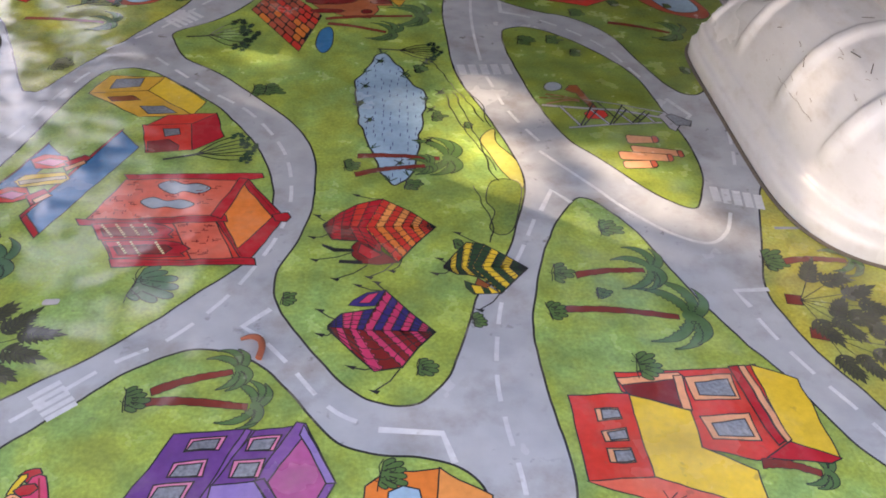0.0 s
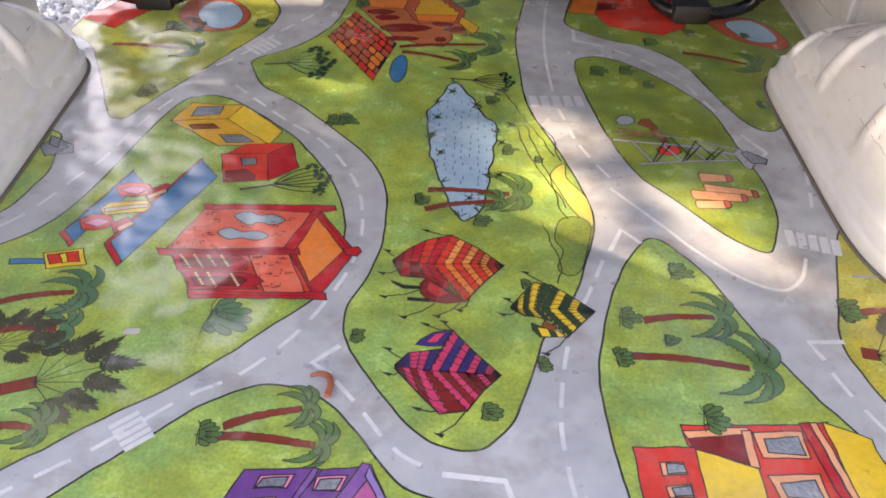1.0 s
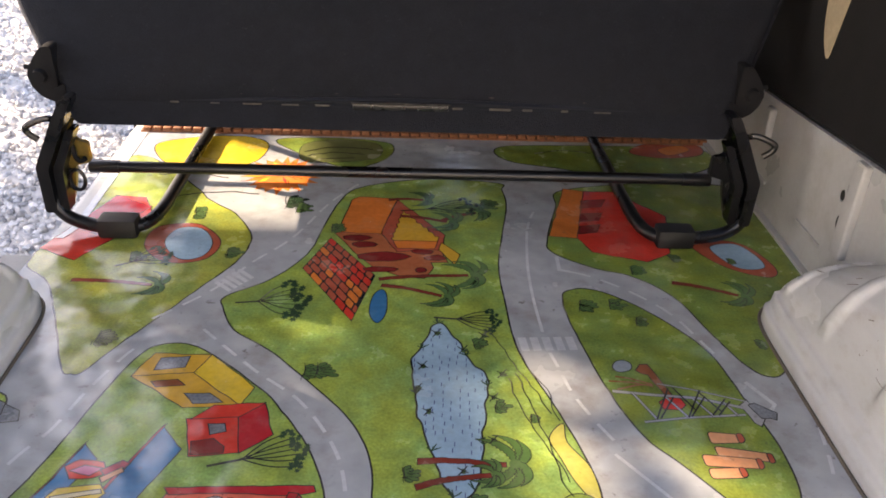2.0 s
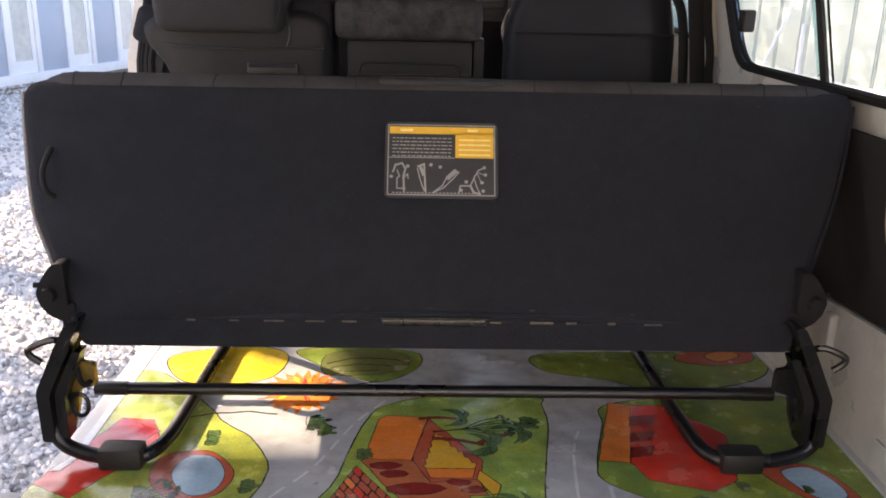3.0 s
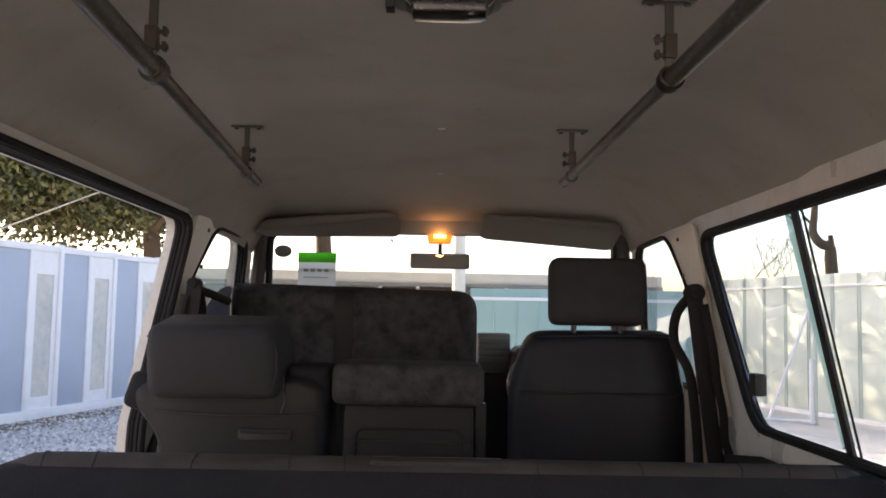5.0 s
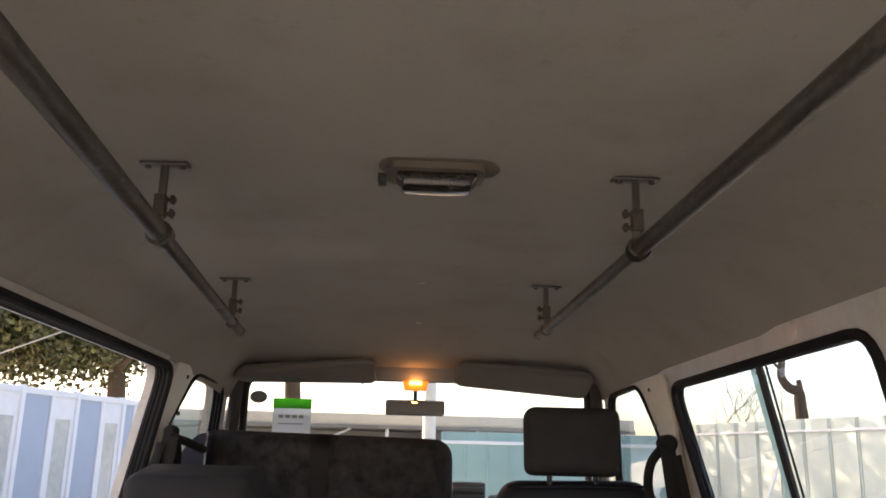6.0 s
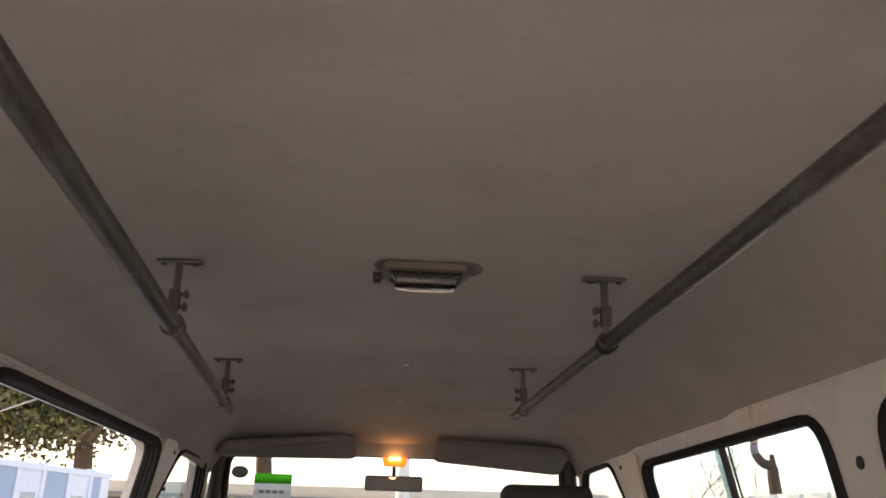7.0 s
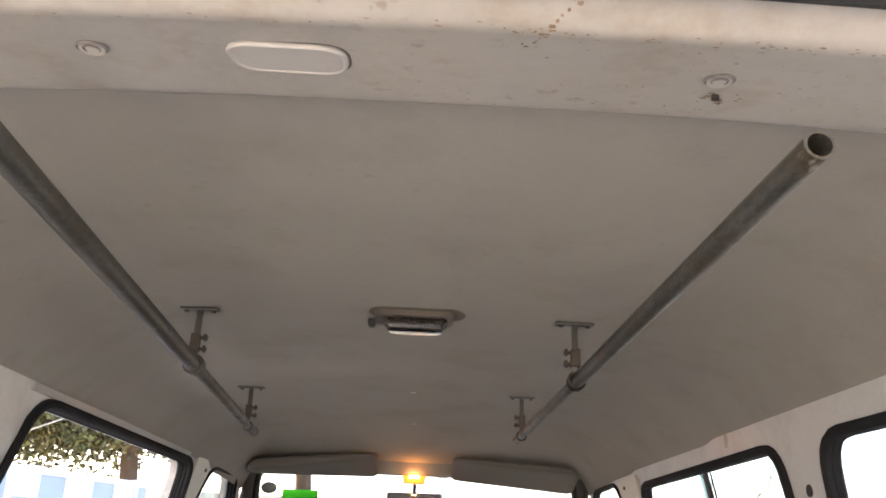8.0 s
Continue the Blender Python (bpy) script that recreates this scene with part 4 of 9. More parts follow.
ring = [Vector((0.48, 3.42, 0.63)) + Vector((0.19 * math.cos(t), 0.15 * math.sin(t), 0.12 * math.sin(t))) for t in (2 * math.pi * k / 40 for k in range(40))]
part("rim", rod(ring, 0.016, 10, closed=True), VINYL, wheel)
part("hub", moved(cushion(0.12, 0.05, 0.10, 0.02), Matrix.Translation((0.48, 3.43, 0.62)) @ pose(0, 0, 0, -45, 0, 0)), VINYL, wheel)
for t in (0.15, math.pi - 0.15, 1.5 * math.pi):
    part("spoke", rod([(0.48, 3.43, 0.62), tuple(Vector((0.48, 3.42, 0.63)) + Vector((0.19 * math.cos(t), 0.15 * math.sin(t), 0.12 * math.sin(t))))], 0.012, 8), VINYL, wheel)

# windscreen, pillars, visors, mirror
ws = thing("windscreen", (CX, 3.9, 0.65), "clear windscreen in a black rubber seal", "windscreen", kind="structure")
wpts = rounded([(-0.69, 0.66), (0.69, 0.66), (0.62, 1.160), (-0.62, 1.160)], 0.06, 6)
wplace = lambda u, v, d: Vector((CX + u, 4.10 - (v - 0.66) * 0.72 - 0.10 * (u / 0.7) ** 2 + d, v))
part("pane", sheet(wpts, [], wplace, 0.005), GLASS, ws).visible_shadow = False
part("seal", rod([wplace(q.x, q.y, 0) for q in wpts], 0.014, 8, closed=True), RUBBER, ws)
for s in (-1, 1):
    # backlit shade of the pillar is put into its dark colour
    part("pillar", rod([(CX + s * 0.745, 4.00, 0.60), (CX + s * 0.700, 3.82, 0.92), (CX + s * 0.655, 3.68, 1.12), (CX + s * 0.635, 3.60, 1.20)], [0.032, 0.027, 0.024, 0.024], 10), surface("pillar_with_painted_shade", (0.05, 0.048, 0.046), 0.7, var=0.12, fine=200), ws, "windscreen pillar with its backlit shade put into the colour")
bm = box((CX - 0.70, 3.66, 1.165), (CX + 0.70, 3.80, 1.24), 0.02)
part("header", bm, PAINT, ws)
part("header_trim", box((-0.115, 3.612, 1.147), (0.205, 3.650, 1.222), 0.008), LINER, ws, "grey beige lining above the windscreen")
part("scuttle", box((CX - 0.74, 3.92, 0.30), (CX + 0.74, 4.16, 0.655), 0.03), PAINT, ws)
for x0, x1, nm in ((-0.572, -0.098, "l"), (0.194, 0.662, "r")):
    v = thing("sun_visor", ((x0 + x1) / 2, 3.65, 1.17), "grey beige sun visor folded against the roof", "sun visor", "sun visors")
    tilt = lambda x: -0.075 * max(0.0, x - CX - 0.12) - 0.015 * max(0.0, CX - x - 0.12)
    shape = rounded([(x0, 0.0), (x1, 0.0), (x1, 0.18), (x0, 0.18)], 0.03, 5)

    def hung(u, h, d):
        w = h / 0.18
        low_, top_ = 1.152 + tilt(u), ceiling_z(u - CX, 3.47) - 0.016
        return Vector((u, 3.645 - 0.17 * w, low_ + (top_ - low_) * w - d))

    part("pad", sheet(shape, [], hung, 0.016), VISOR, v, smooth=60)
    part("pad_edge", rod([hung(q.x, q.y, 0.008) for q in shape], 0.0060, 8, closed=True), VISOR_EDGE, v)
    part("clip", box(((x0 if nm == "r" else x1) - 0.012, 3.60, 1.20), ((x0 if nm == "r" else x1) + 0.012, 3.625, 1.225), 0.004), PLASTIC, v)
    part("pivot", rod([((x0 if nm == "l" else x1), 3.63, 1.175), ((x0 - 0.05 if nm == "l" else x1 + 0.05), 3.59, 1.19)], 0.007, 8), PLASTIC, v)
mir = thing("rear_view_mirror", (0.05, 3.78, 1.06), "dark interior mirror on a stalk", "mirror")
part("shell", moved(box((-0.112, -0.014, -0.029), (0.112, 0.014, 0.029), 0.012, seg=4), Matrix.Translation((0.05, 3.80, 1.062)) @ pose(0, 0, 0, -4, 0, 0)), MIRRORBACK, mir)
SILVER = surface("mirror_silver", (0.85, 0.85, 0.86), 0.03, 1.0, var=0.01, bump=0, rough_var=0.01)
part("glass", moved(box((-0.104, -0.002, -0.023), (0.104, 0.001, 0.023), 0.0), Matrix.Translation((0.05, 3.7845, 1.0608)) @ pose(0, 0, 0, -4, 0, 0)), SILVER, mir)
part("stalk", rod([(0.05, 3.81, 1.07), (0.05, 3.84, 1.12), (0.05, 3.76, 1.175)], 0.008, 8), BLACKSTEEL, mir)
lamp = thing("map_lamp", (0.048, 3.68, 1.19), "lit amber cabin lamp above the mirror", "lamp")
part("base", box((-0.010, 3.640, 1.168), (0.106, 3.72, 1.182), 0.004), PLASTIC, lamp)
bm = box((-0.002, 3.655, 1.118), (0.098, 3.71, 1.170), 0.008)
for q in bm.verts:
    if q.co.z < 1.15:
        q.co.x = 0.048 + (q.co.x - 0.048) * 0.84
part("lens", bm, LAMPLIT, lamp, "glowing amber lens")
part("bulb", rod([(0.026, 3.650, 1.147), (0.070, 3.650, 1.147)], 0.012, 12), BULB, lamp, "bright bulb")

lamp_light = new("map_lamp_light", bpy.data.lights.new("map_lamp_light", "POINT"))
lamp_light.data.energy, lamp_light.data.color, lamp_light.data.shadow_soft_size = 0.10, (1.0, 0.40, 0.10), 0.02
lamp_light.location = (0.048, 3.60, 1.135)

# parking card hanging at the windscreen, green head on white
card = thing("hanging_card", (-0.40, 3.76, 1.0), "green and white paper card stuck to the windscreen", "card")
CARD_W = let_light_through(PAPER, 0.65)
CARD_G = let_light_through(surface("card_green", (0.16, 0.66, 0.10), 0.5, var=0.05), 0.65)
part("paper", box((-0.475, 3.760, 0.92), (-0.335, 3.763, 1.062), 0.0), CARD_W, card)
part("green_band", box((-0.476, 3.7565, 1.046), (-0.334, 3.7605, 1.083), 0.0015), CARD_G, card)
tail = [rect(-0.454 + 0.025 * k, 1.010, 0.017, 0.012) for k in range(4)] + [rect(-0.455, 0.988, 0.092, 0.004)]
part("text_bars", flat_on(Matrix(((1, 0, 0, 0), (0, 0, 1, 3.7585), (0, 1, 0, 0), (0, 0, 0, 1))), tail, 0.0), surface("card_ink", (0.30, 0.31, 0.31), 0.6), card, smooth=0)
disc = sheet([(-0.53 + 0.032 * math.cos(t), 1.085 + 0.023 * math.sin(t)) for t in (2 * math.pi * k / 28 for k in range(28))], [], lambda u, v, d: Vector((u, 3.745 + d, v)), 0.004)
solid("inspection_sticker", disc, let_light_through(surface("sticker_grey", (0.20, 0.20, 0.19), 0.6), 0.5), "round dark sticker on the windscreen", "sticker")

# seat belts on the door pillars


def webbing(parent, pts, w, label=""):
    """A flat strap of width w that runs down through pts, its edges a little rolled."""
    line = curve(pts, 8)
    bm = bmesh.new()
    rows2 = []
    for i, p in enumerate(line):
        d = (line[min(i + 1, len(line) - 1)] - line[max(i - 1, 0)]).normalized()
        n = d.cross(Vector((0, 1, 0))).normalized()
        rows2.append([bm.verts.new(p + n * w * k / 2 + Vector((0, 0.003 * (1 - k * k) * (1 if q else -1) - (0.0 if q else 0.002), 0))) for q in (0, 1) for k in (-1, -0.5, 0, 0.5, 1)])
    for r0, r1 in zip(rows2, rows2[1:]):
        loop = [0, 1, 2, 3, 4, 9, 8, 7, 6, 5]
        for i in range(10):
            i0, i1 = loop[i], loop[(i + 1) % 10]
            bm.faces.new((r0[i0], r0[i1], r1[i1], r1[i0]))
    return part("webbing", bm, TRIM, parent, label, smooth=50)


for s, y in ((1, 2.865), (-1, 2.90)):
    x = side_x(0.95, s) - s * 0.045
    belt = thing("seat_belt", (x, y, 0.4), "black seat belt with its guide on the door pillar", "seat belt", "seat belts")
    part("guide", rod([(x, y - 0.02, 0.930), (x, y + 0.022, 0.930)], 0.024 if s > 0 else 0.016, 16), SEAL, belt, "round black belt guide")
    part("bolt", rod([(x, y - 0.030, 0.930), (x, y - 0.02, 0.930)], 0.012, 12), SEAL, belt)
    webbing(belt, [(x - s * 0.004, y - 0.012, 0.925), (x + s * 0.012, y - 0.015, 0.78), (x + s * 0.034, y - 0.02, 0.60), (x + s * 0.055, y - 0.02, 0.42), (x + s * 0.062, y - 0.02, 0.18)], 0.042)
    if s < 0:
        part("strap", rod([(x + 0.005, y, 0.915), (x + 0.03, y + 0.05, 0.905), (x + 0.062, y + 0.12, 0.885)], 0.012, 8), SEAL, belt, "taut strap to the front seat")
    webbing(belt, [(x - s * 0.012, y - 0.02, 0.925), (x - s * (0.038 if s > 0 else 0.012), y + 0.03, 0.875), (x - s * (0.042 if s > 0 else 0.010), y + 0.04, 0.80), (x - s * 0.012, y + 0.01, 0.72), (x + s * 0.002, y, 0.60), (x + s * 0.012, y, 0.42), (x + s * 0.02, y, 0.18)], 0.026, "loose strap that bows away from the pillar")
    webbing(belt, [(x + s * 0.018, y - 0.024, 0.90), (x + s * 0.040, y - 0.03, 0.78), (x + s * 0.050, y - 0.026, 0.70), (x + s * 0.064, y - 0.03, 0.62), (x + s * 0.070, y - 0.026, 0.55), (x + s * 0.088, y - 0.03, 0.48), (x + s * 0.082, y - 0.03, 0.40)], 0.022, "twisted tail of the strap")
    part("buckle", box((x + s * 0.075 - 0.016, y - 0.034, 0.40), (x + s * 0.075 + 0.016, y - 0.012, 0.47), 0.006), RUBBER, belt)

# ---------------------------------------------------------------- overhead rails
def hollow_pipe(a, b, r0, r1, n=20):
    """An open pipe with a wall, from a to b."""
    a, b = Vector(a), Vector(b)
    d = (b - a).normalized()
    u = d.orthogonal().normalized()
    w = d.cross(u)
    bm = bmesh.new()
    loop = lambda c, r: [bm.verts.new(c + (u * math.cos(t) + w * math.sin(t)) * r) for t in (2 * math.pi * k / n for k in range(n))]
    L = [loop(a, r0), loop(b, r0), loop(b, r1), loop(a, r1)]
    for i in range(4):
        p, q = L[i], L[(i + 1) % 4]
        for k in range(n):
            bm.faces.new((p[k], p[(k + 1) % n], q[(k + 1) % n], q[k]))
    return bm


def rail(name, a, b, joint, r):
    ob = thing(name, a, "galvanised steel carrying pipe slung under the roof", "pipe", "roof pipes")
    A, B = Vector(a), Vector(b)
    J = A + (B - A) * joint
    d = (B - A).normalized()
    part("outer_pipe", hollow_pipe(A, J, r, r * 0.80), GALV, ob, "hollow open-ended outer pipe")
    # black disc set inside the open end for the pipe's inner shade
    part("bore", rod([A + d * 0.03, A + d * 0.04], r * 0.82, 14), RUBBER, ob)
    part("inner_pipe", rod([J - d * 0.02, B], r * 0.84, 16), GALV, ob)
    part("coupling", rod([J - d * 0.010, J + d * 0.010], r * 1.36, 18), SEAL if a[0] > 0 else GALV, ob, "black coupling ring" if a[0] > 0 else "")
    part("end_cap", rod([B - d * 0.01, B + d * 0.012], r * 0.9, 14), GALV, ob)
    return ob


rail("roof_pipe", (0.356, 0.785, 1.171), (0.330, 2.56, 1.168), 0.522, 0.0119)
rail("roof_pipe", (-0.268, 0.80, 1.172), (-0.396, 2.64, 1.169), 0.50, 0.0137)

hang = thing("pipe_hanger", (0, 0, 0), "zinc pipe hanger screwed to the roof", "bracket", "pipe hangers")
part("plate", box((-0.034, -0.010, -0.004), (0.034, 0.010, 0.0), 0.0015), ZINC, hang)
for x in (-0.024, 0.024):
    part("screw", moved(rod([(0, 0, -0.007), (0, 0, -0.003)], 0.0045, 8), Matrix.Translation((x, 0, 0))), DARKMETAL, hang)
part("stem", box((-0.0055, -0.003, -0.088), (0.0055, 0.003, -0.002), 0.001), ZINC, hang)
part("clamp", box((-0.009, -0.008, -0.078), (0.007, 0.008, -0.046), 0.002), DARKMETAL, hang)
for z in (-0.053, -0.073):
    part("wing_bolt", rod([(0.004, 0, z), (0.020, 0, z)], 0.0032, 8), DARKMETAL, hang)
    part("wing_nut", box((0.013, -0.005, z - 0.006), (0.018, 0.005, z + 0.006), 0.001), DARKMETAL, hang)
ringp = [(0.0112 * math.cos(t), 0.0, -0.1 + 0.0112 * math.sin(t)) for t in (2 * math.pi * k / 18 for k in range(18))]
part("clip_ring", rod(ringp, 0.0026, 6, closed=True), DARKMETAL, hang)
spots = [(-0.329, 1.70), (0.338, 1.70), (-0.376, 2.446), (0.330, 2.446)]
for k, (x, y) in enumerate(spots):
    m = pose(x, y, ceiling_z(x - CX, y) - 0.002, 0, 0, 0) @ (Matrix.Diagonal((-1 if x > 0 else 1, 1, 1, 1)))
    if k == 0:
        hang.matrix_basis = m
    else:
        c = copy_thing(hang, pose(x, y, ceiling_z(x - CX, y) - 0.002))
        if x > 0:
            c.scale.x = -1

# roof lamp, unlit
dome = thing("roof_lamp", (0.052, 1.70, 1.27), "unlit clear roof lamp with yellowed lens in a grey bezel", "lamp")
# dark brown film on the lining, a little wider than the bezel
part("grime", sheet(rounded([(-0.02, 1.657), (0.125, 1.655), (0.146, 1.69), (0.135, 1.732), (0.0, 1.742), (-0.034, 1.70)], 0.04, 5), [], lambda u, v, d: Vector((u, v, ceiling_z(u - CX, v) - 0.0012 + d)), 0.002), DARKBROWN, dome, "darker patch on the lining round the lamp")
part("bezel", sheet(rounded([(-0.019, 1.662), (0.121, 1.662), (0.121, 1.742), (-0.019, 1.742)], 0.024, 5), [], lambda u, v, d: Vector((u, v, 1.2635 + d)), 0.010), surface("yellowed_bezel", (0.085, 0.074, 0.060), 0.5, var=0.15, dirt=0.4, dirt_rgb=(0.08, 0.06, 0.04), dirt_scale=20), dome)
bm = box((-0.004, 1.676, 1.2445), (0.110, 1.728, 1.265), 0.007, seg=3)
for q in bm.verts:
    if q.co.z < 1.2535:
        q.co.x = 0.052 + (q.co.x - 0.052) * 0.88
        q.co.y = 1.704 + (q.co.y - 1.704) * 0.80
part("lens", bm, CLEAR, dome, "clear yellowed lens")
# shade of the lamp's recess is put into the reflector's dark colour
part("reflector", box((-0.004, 1.680, 1.2595), (0.100, 1.724, 1.2625), 0.0), DARKBROWN, dome)
part("bulb", rod([(0.03, 1.70, 1.254), (0.08, 1.70, 1.254)], 0.0045, 8), ZINC, dome)
# thin pale rod along one lower edge of the lens
part("lens_rim", rod([(0.008, 1.7225, 1.2455), (0.030, 1.7245, 1.2445), (0.076, 1.7245, 1.2445), (0.096, 1.7225, 1.2455)], 0.0014, 6), surface("pale_lens_line", (0.40, 0.37, 0.31), 0.2, 0.3, var=0.05, bump=0), dome, "thin pale line along the edge of the lens")
part("switch", box((-0.030, 1.686, 1.250), (-0.018, 1.714, 1.2625), 0.003), RUBBER, dome, "black lamp switch")
for y in (2.468, 3.02):
    solid("roof_stud", box((0.038, y - 0.003, ceiling_z(0, y) - 0.003), (0.053, y + 0.003, ceiling_z(0, y) + 0.002), 0.001), PLASTIC, "small pale trim stud in the roof lining", "stud", "trim studs")

# caps in the rear header
def header_skin(x, y):
    """The underside of the rear header at x, y."""
    drop = 0.035 * (abs(x - CX) / 0.72) ** 2.5
    ys = [p.x for p in prof[:41]][::-1]
    zs_ = [p.y for p in prof[:41]][::-1]
    return float(np.interp(y, ys, zs_)) - drop


def header_at(y):
    return header_skin(-0.04, y)


for x, y in ((-0.188, 0.801), (0.294, 0.806)):
    cap = thing("header_plug", (x, y, header_skin(x, y)), "round cream plug in the rear header", "plug", "header plugs")
    c = Vector((x, y, header_skin(x, y) - 0.0012))
    part("ring", rod([c + Vector((0.0112 * math.cos(t), 0.0105 * math.sin(t), -0.0004 + 0.0020 * math.sin(t))) for t in (2 * math.pi * k / 20 for k in range(20))], 0.0012, 6, closed=True), PIPING, cap, "grimy rim")
    part("ring", rod([c + Vector((0.0062 * math.cos(t), 0.0058 * math.sin(t), -0.0016 + 0.0011 * math.sin(t))) for t in (2 * math.pi * k / 20 for k in range(20))], 0.0009, 6, closed=True), PIPING, cap)
    part("disc", rod([c + Vector((0, 0, 0.004)), c + Vector((0, 0, -0.0016))], 0.0100, 18), HEADER, cap)
cov = thing("header_cover", (-0.04, 0.804, header_at(0.804)), "oval pale grey plastic cover in the rear header", "cover")
ov = rounded([(-0.084, 0.781), (0.004, 0.783), (0.004, 0.834), (-0.084, 0.832)], 0.028, 8)
part("cap", sheet(ov, [], lambda u, v, d: Vector((u, v, header_at(v) - 0.0030 + d)), 0.008), PALEPLASTIC, cov, smooth=50)
part("cap_edge", rod([(q.x, q.y, header_at(q.y) - 0.0020) for q in ov], 0.0022, 8, closed=True), PALEPLASTIC, cov)
part("hole_edge", rod([(q.x, q.y, header_at(q.y) + 0.0012) for q in rounded([(-0.0875, 0.7775), (0.0075, 0.7795), (0.0075, 0.8375), (-0.0875, 0.8355)], 0.030, 8)], 0.0014, 6, closed=True), DARKMETAL, cov, "dirty gap round the cover")
RUST = surface("dark_rust_stain", (0.22, 0.165, 0.11), 0.9, var=0.4, scale=60, fine=300)


def stain(cx_, cy_, rx_, ry_, seed):
    """One ragged fleck of rust lying on the header paint."""
    rnd = random.Random(seed)
    n = 11
    pts = [(cx_ + rx_ * math.cos(t) * rnd.uniform(0.45, 1.1), cy_ + ry_ * math.sin(t) * rnd.uniform(0.45, 1.1)) for t in (2 * math.pi * k / n for k in range(n))]
    bm = bmesh.new()
    bm.faces.new([bm.verts.new((x, y, header_skin(x, y) - 0.0006)) for x, y in pts])
    bmesh.ops.triangulate(bm, faces=bm.faces[:])
    part("rust_stain", bm, RUST, header, smooth=0)


BASE[header] = Vector((0, 0, 0))
rnd = random.Random(12)
for k in range(95):
    x = CX + rnd.triangular(-0.45, 0.55, 0.25)
    stain(x, 0.738 + rnd.gauss(0, 0.004), rnd.uniform(0.0006, 0.0034), rnd.uniform(0.0004, 0.0014), 100 + k)
for k in range(46):
    x = rnd.triangular(0.05, 0.50, 0.30)
    stain(x, rnd.uniform(0.745, 0.90), rnd.uniform(0.0005, 0.0020), rnd.uniform(0.0005, 0.0018), 300 + k)
for k in range(16):
    stain(0.170 - 0.0022 * k + rnd.uniform(-0.006, 0.006), 0.700 + 0.0042 * k, rnd.uniform(0.0012, 0.0035), rnd.uniform(0.001, 0.003), 500 + k)
for k in range(14):
    stain(0.303 + rnd.gauss(0, 0.009), 0.846 + rnd.gauss(0, 0.007), rnd.uniform(0.001, 0.0045), rnd.uniform(0.001, 0.0035), 600 + k)
solid("header_screw", rod([(0.303, 0.842, header_at(0.842) - 0.006), (0.303, 0.842, header_at(0.842) + 0.006)], 0.0034, 8), DARKMETAL, "rusty screw in the rear header", "screw")

# ---------------------------------------------------------------- printed play mat
INKS = {
    "green": (0.30, 0.39, 0.07), "olive": (0.22, 0.28, 0.045), "yellowgreen": (0.36, 0.38, 0.06), "mustard": (0.46, 0.41, 0.055), "yellow": (0.72, 0.50, 0.04), "amber": (0.62, 0.36, 0.04),
    "red": (0.60, 0.045, 0.03), "crimson": (0.45, 0.02, 0.03), "maroon": (0.20, 0.02, 0.02), "salmon": (0.66, 0.13, 0.08), "orange": (0.70, 0.20, 0.04), "apricot": (0.74, 0.29, 0.08),
    "peach": (0.70, 0.33, 0.17), "brown": (0.26, 0.08, 0.03), "brick": (0.42, 0.09, 0.05), "blue": (0.035, 0.17, 0.36), "skyblue": (0.30, 0.46, 0.60), "slate": (0.20, 0.22, 0.25), "steel": (0.36, 0.37, 0.40),
    "purple": (0.14, 0.055, 0.23), "violet": (0.19, 0.08, 0.30), "lilac": (0.25, 0.18, 0.44), "magenta": (0.40, 0.09, 0.26), "pink": (0.62, 0.20, 0.34), "pinkred": (0.58, 0.05, 0.14),
    "navy": (0.04, 0.03, 0.16), "pine": (0.028, 0.065, 0.032), "darkgreen": (0.085, 0.17, 0.060), "bushgreen": (0.085, 0.165, 0.050), "tealgreen": (0.075, 0.165, 0.085), "spikegreen": (0.050, 0.060, 0.028), "olive2": (0.15, 0.17, 0.06),
    "limegreen": (0.22, 0.31, 0.04), "salmon2": (0.42, 0.13, 0.055), "white": (0.56, 0.59, 0.62), "cream": (0.70, 0.60, 0.36), "greyblue": (0.27, 0.32, 0.37), "paleyellow": (0.44, 0.42, 0.10), "ink": (0.03, 0.03, 0.03), "trunk": (0.20, 0.035, 0.025),
}


def ink(c):
    grassy = c in ("green", "olive", "yellowgreen", "mustard")
    r, g, l = INKS[c]
    return surface("print_" + c, INKS[c], 0.235, var=0.30 if grassy else 0.45 if c == "slate" else 0.13, scale=20 if grassy else 9, fine=230 if grassy else 260 if c == "slate" else 110, bump=0.05, spec=0.55, wave=0.016,
                   tint=(r * 0.74, g * 0.93, l * 1.5) if grassy else None, dirt=0.34, dirt_rgb=(0.11, 0.13, 0.045) if grassy else (0.3, 0.27, 0.22), dirt_scale=9, rough_var=0.07, fleck=(70, 0.45, (0.10, 0.085, 0.06)))


ROADPRINT = surface("print_grey_road", (0.385, 0.41, 0.44), 0.225, spec=0.55, var=0.09, scale=7, fine=40, bump=0.05, dirt=0.7, dirt_rgb=(0.22, 0.195, 0.17), dirt_scale=11, rough_var=0.07, wave=0.016, fleck=(60, 0.7, (0.09, 0.075, 0.06)))
MAT_X0, MAT_X1, MAT_Y0, MAT_Y1 = -0.608, 0.786, 0.577, 2.275


def mat_left(y):
    """The mat's edge on the door side: it narrows past the wheel arch."""
    k = max(0.0, min(1.0, (y - 1.70) / 0.12))
    return MAT_X0 + 0.034 * k * k * (3 - 2 * k)


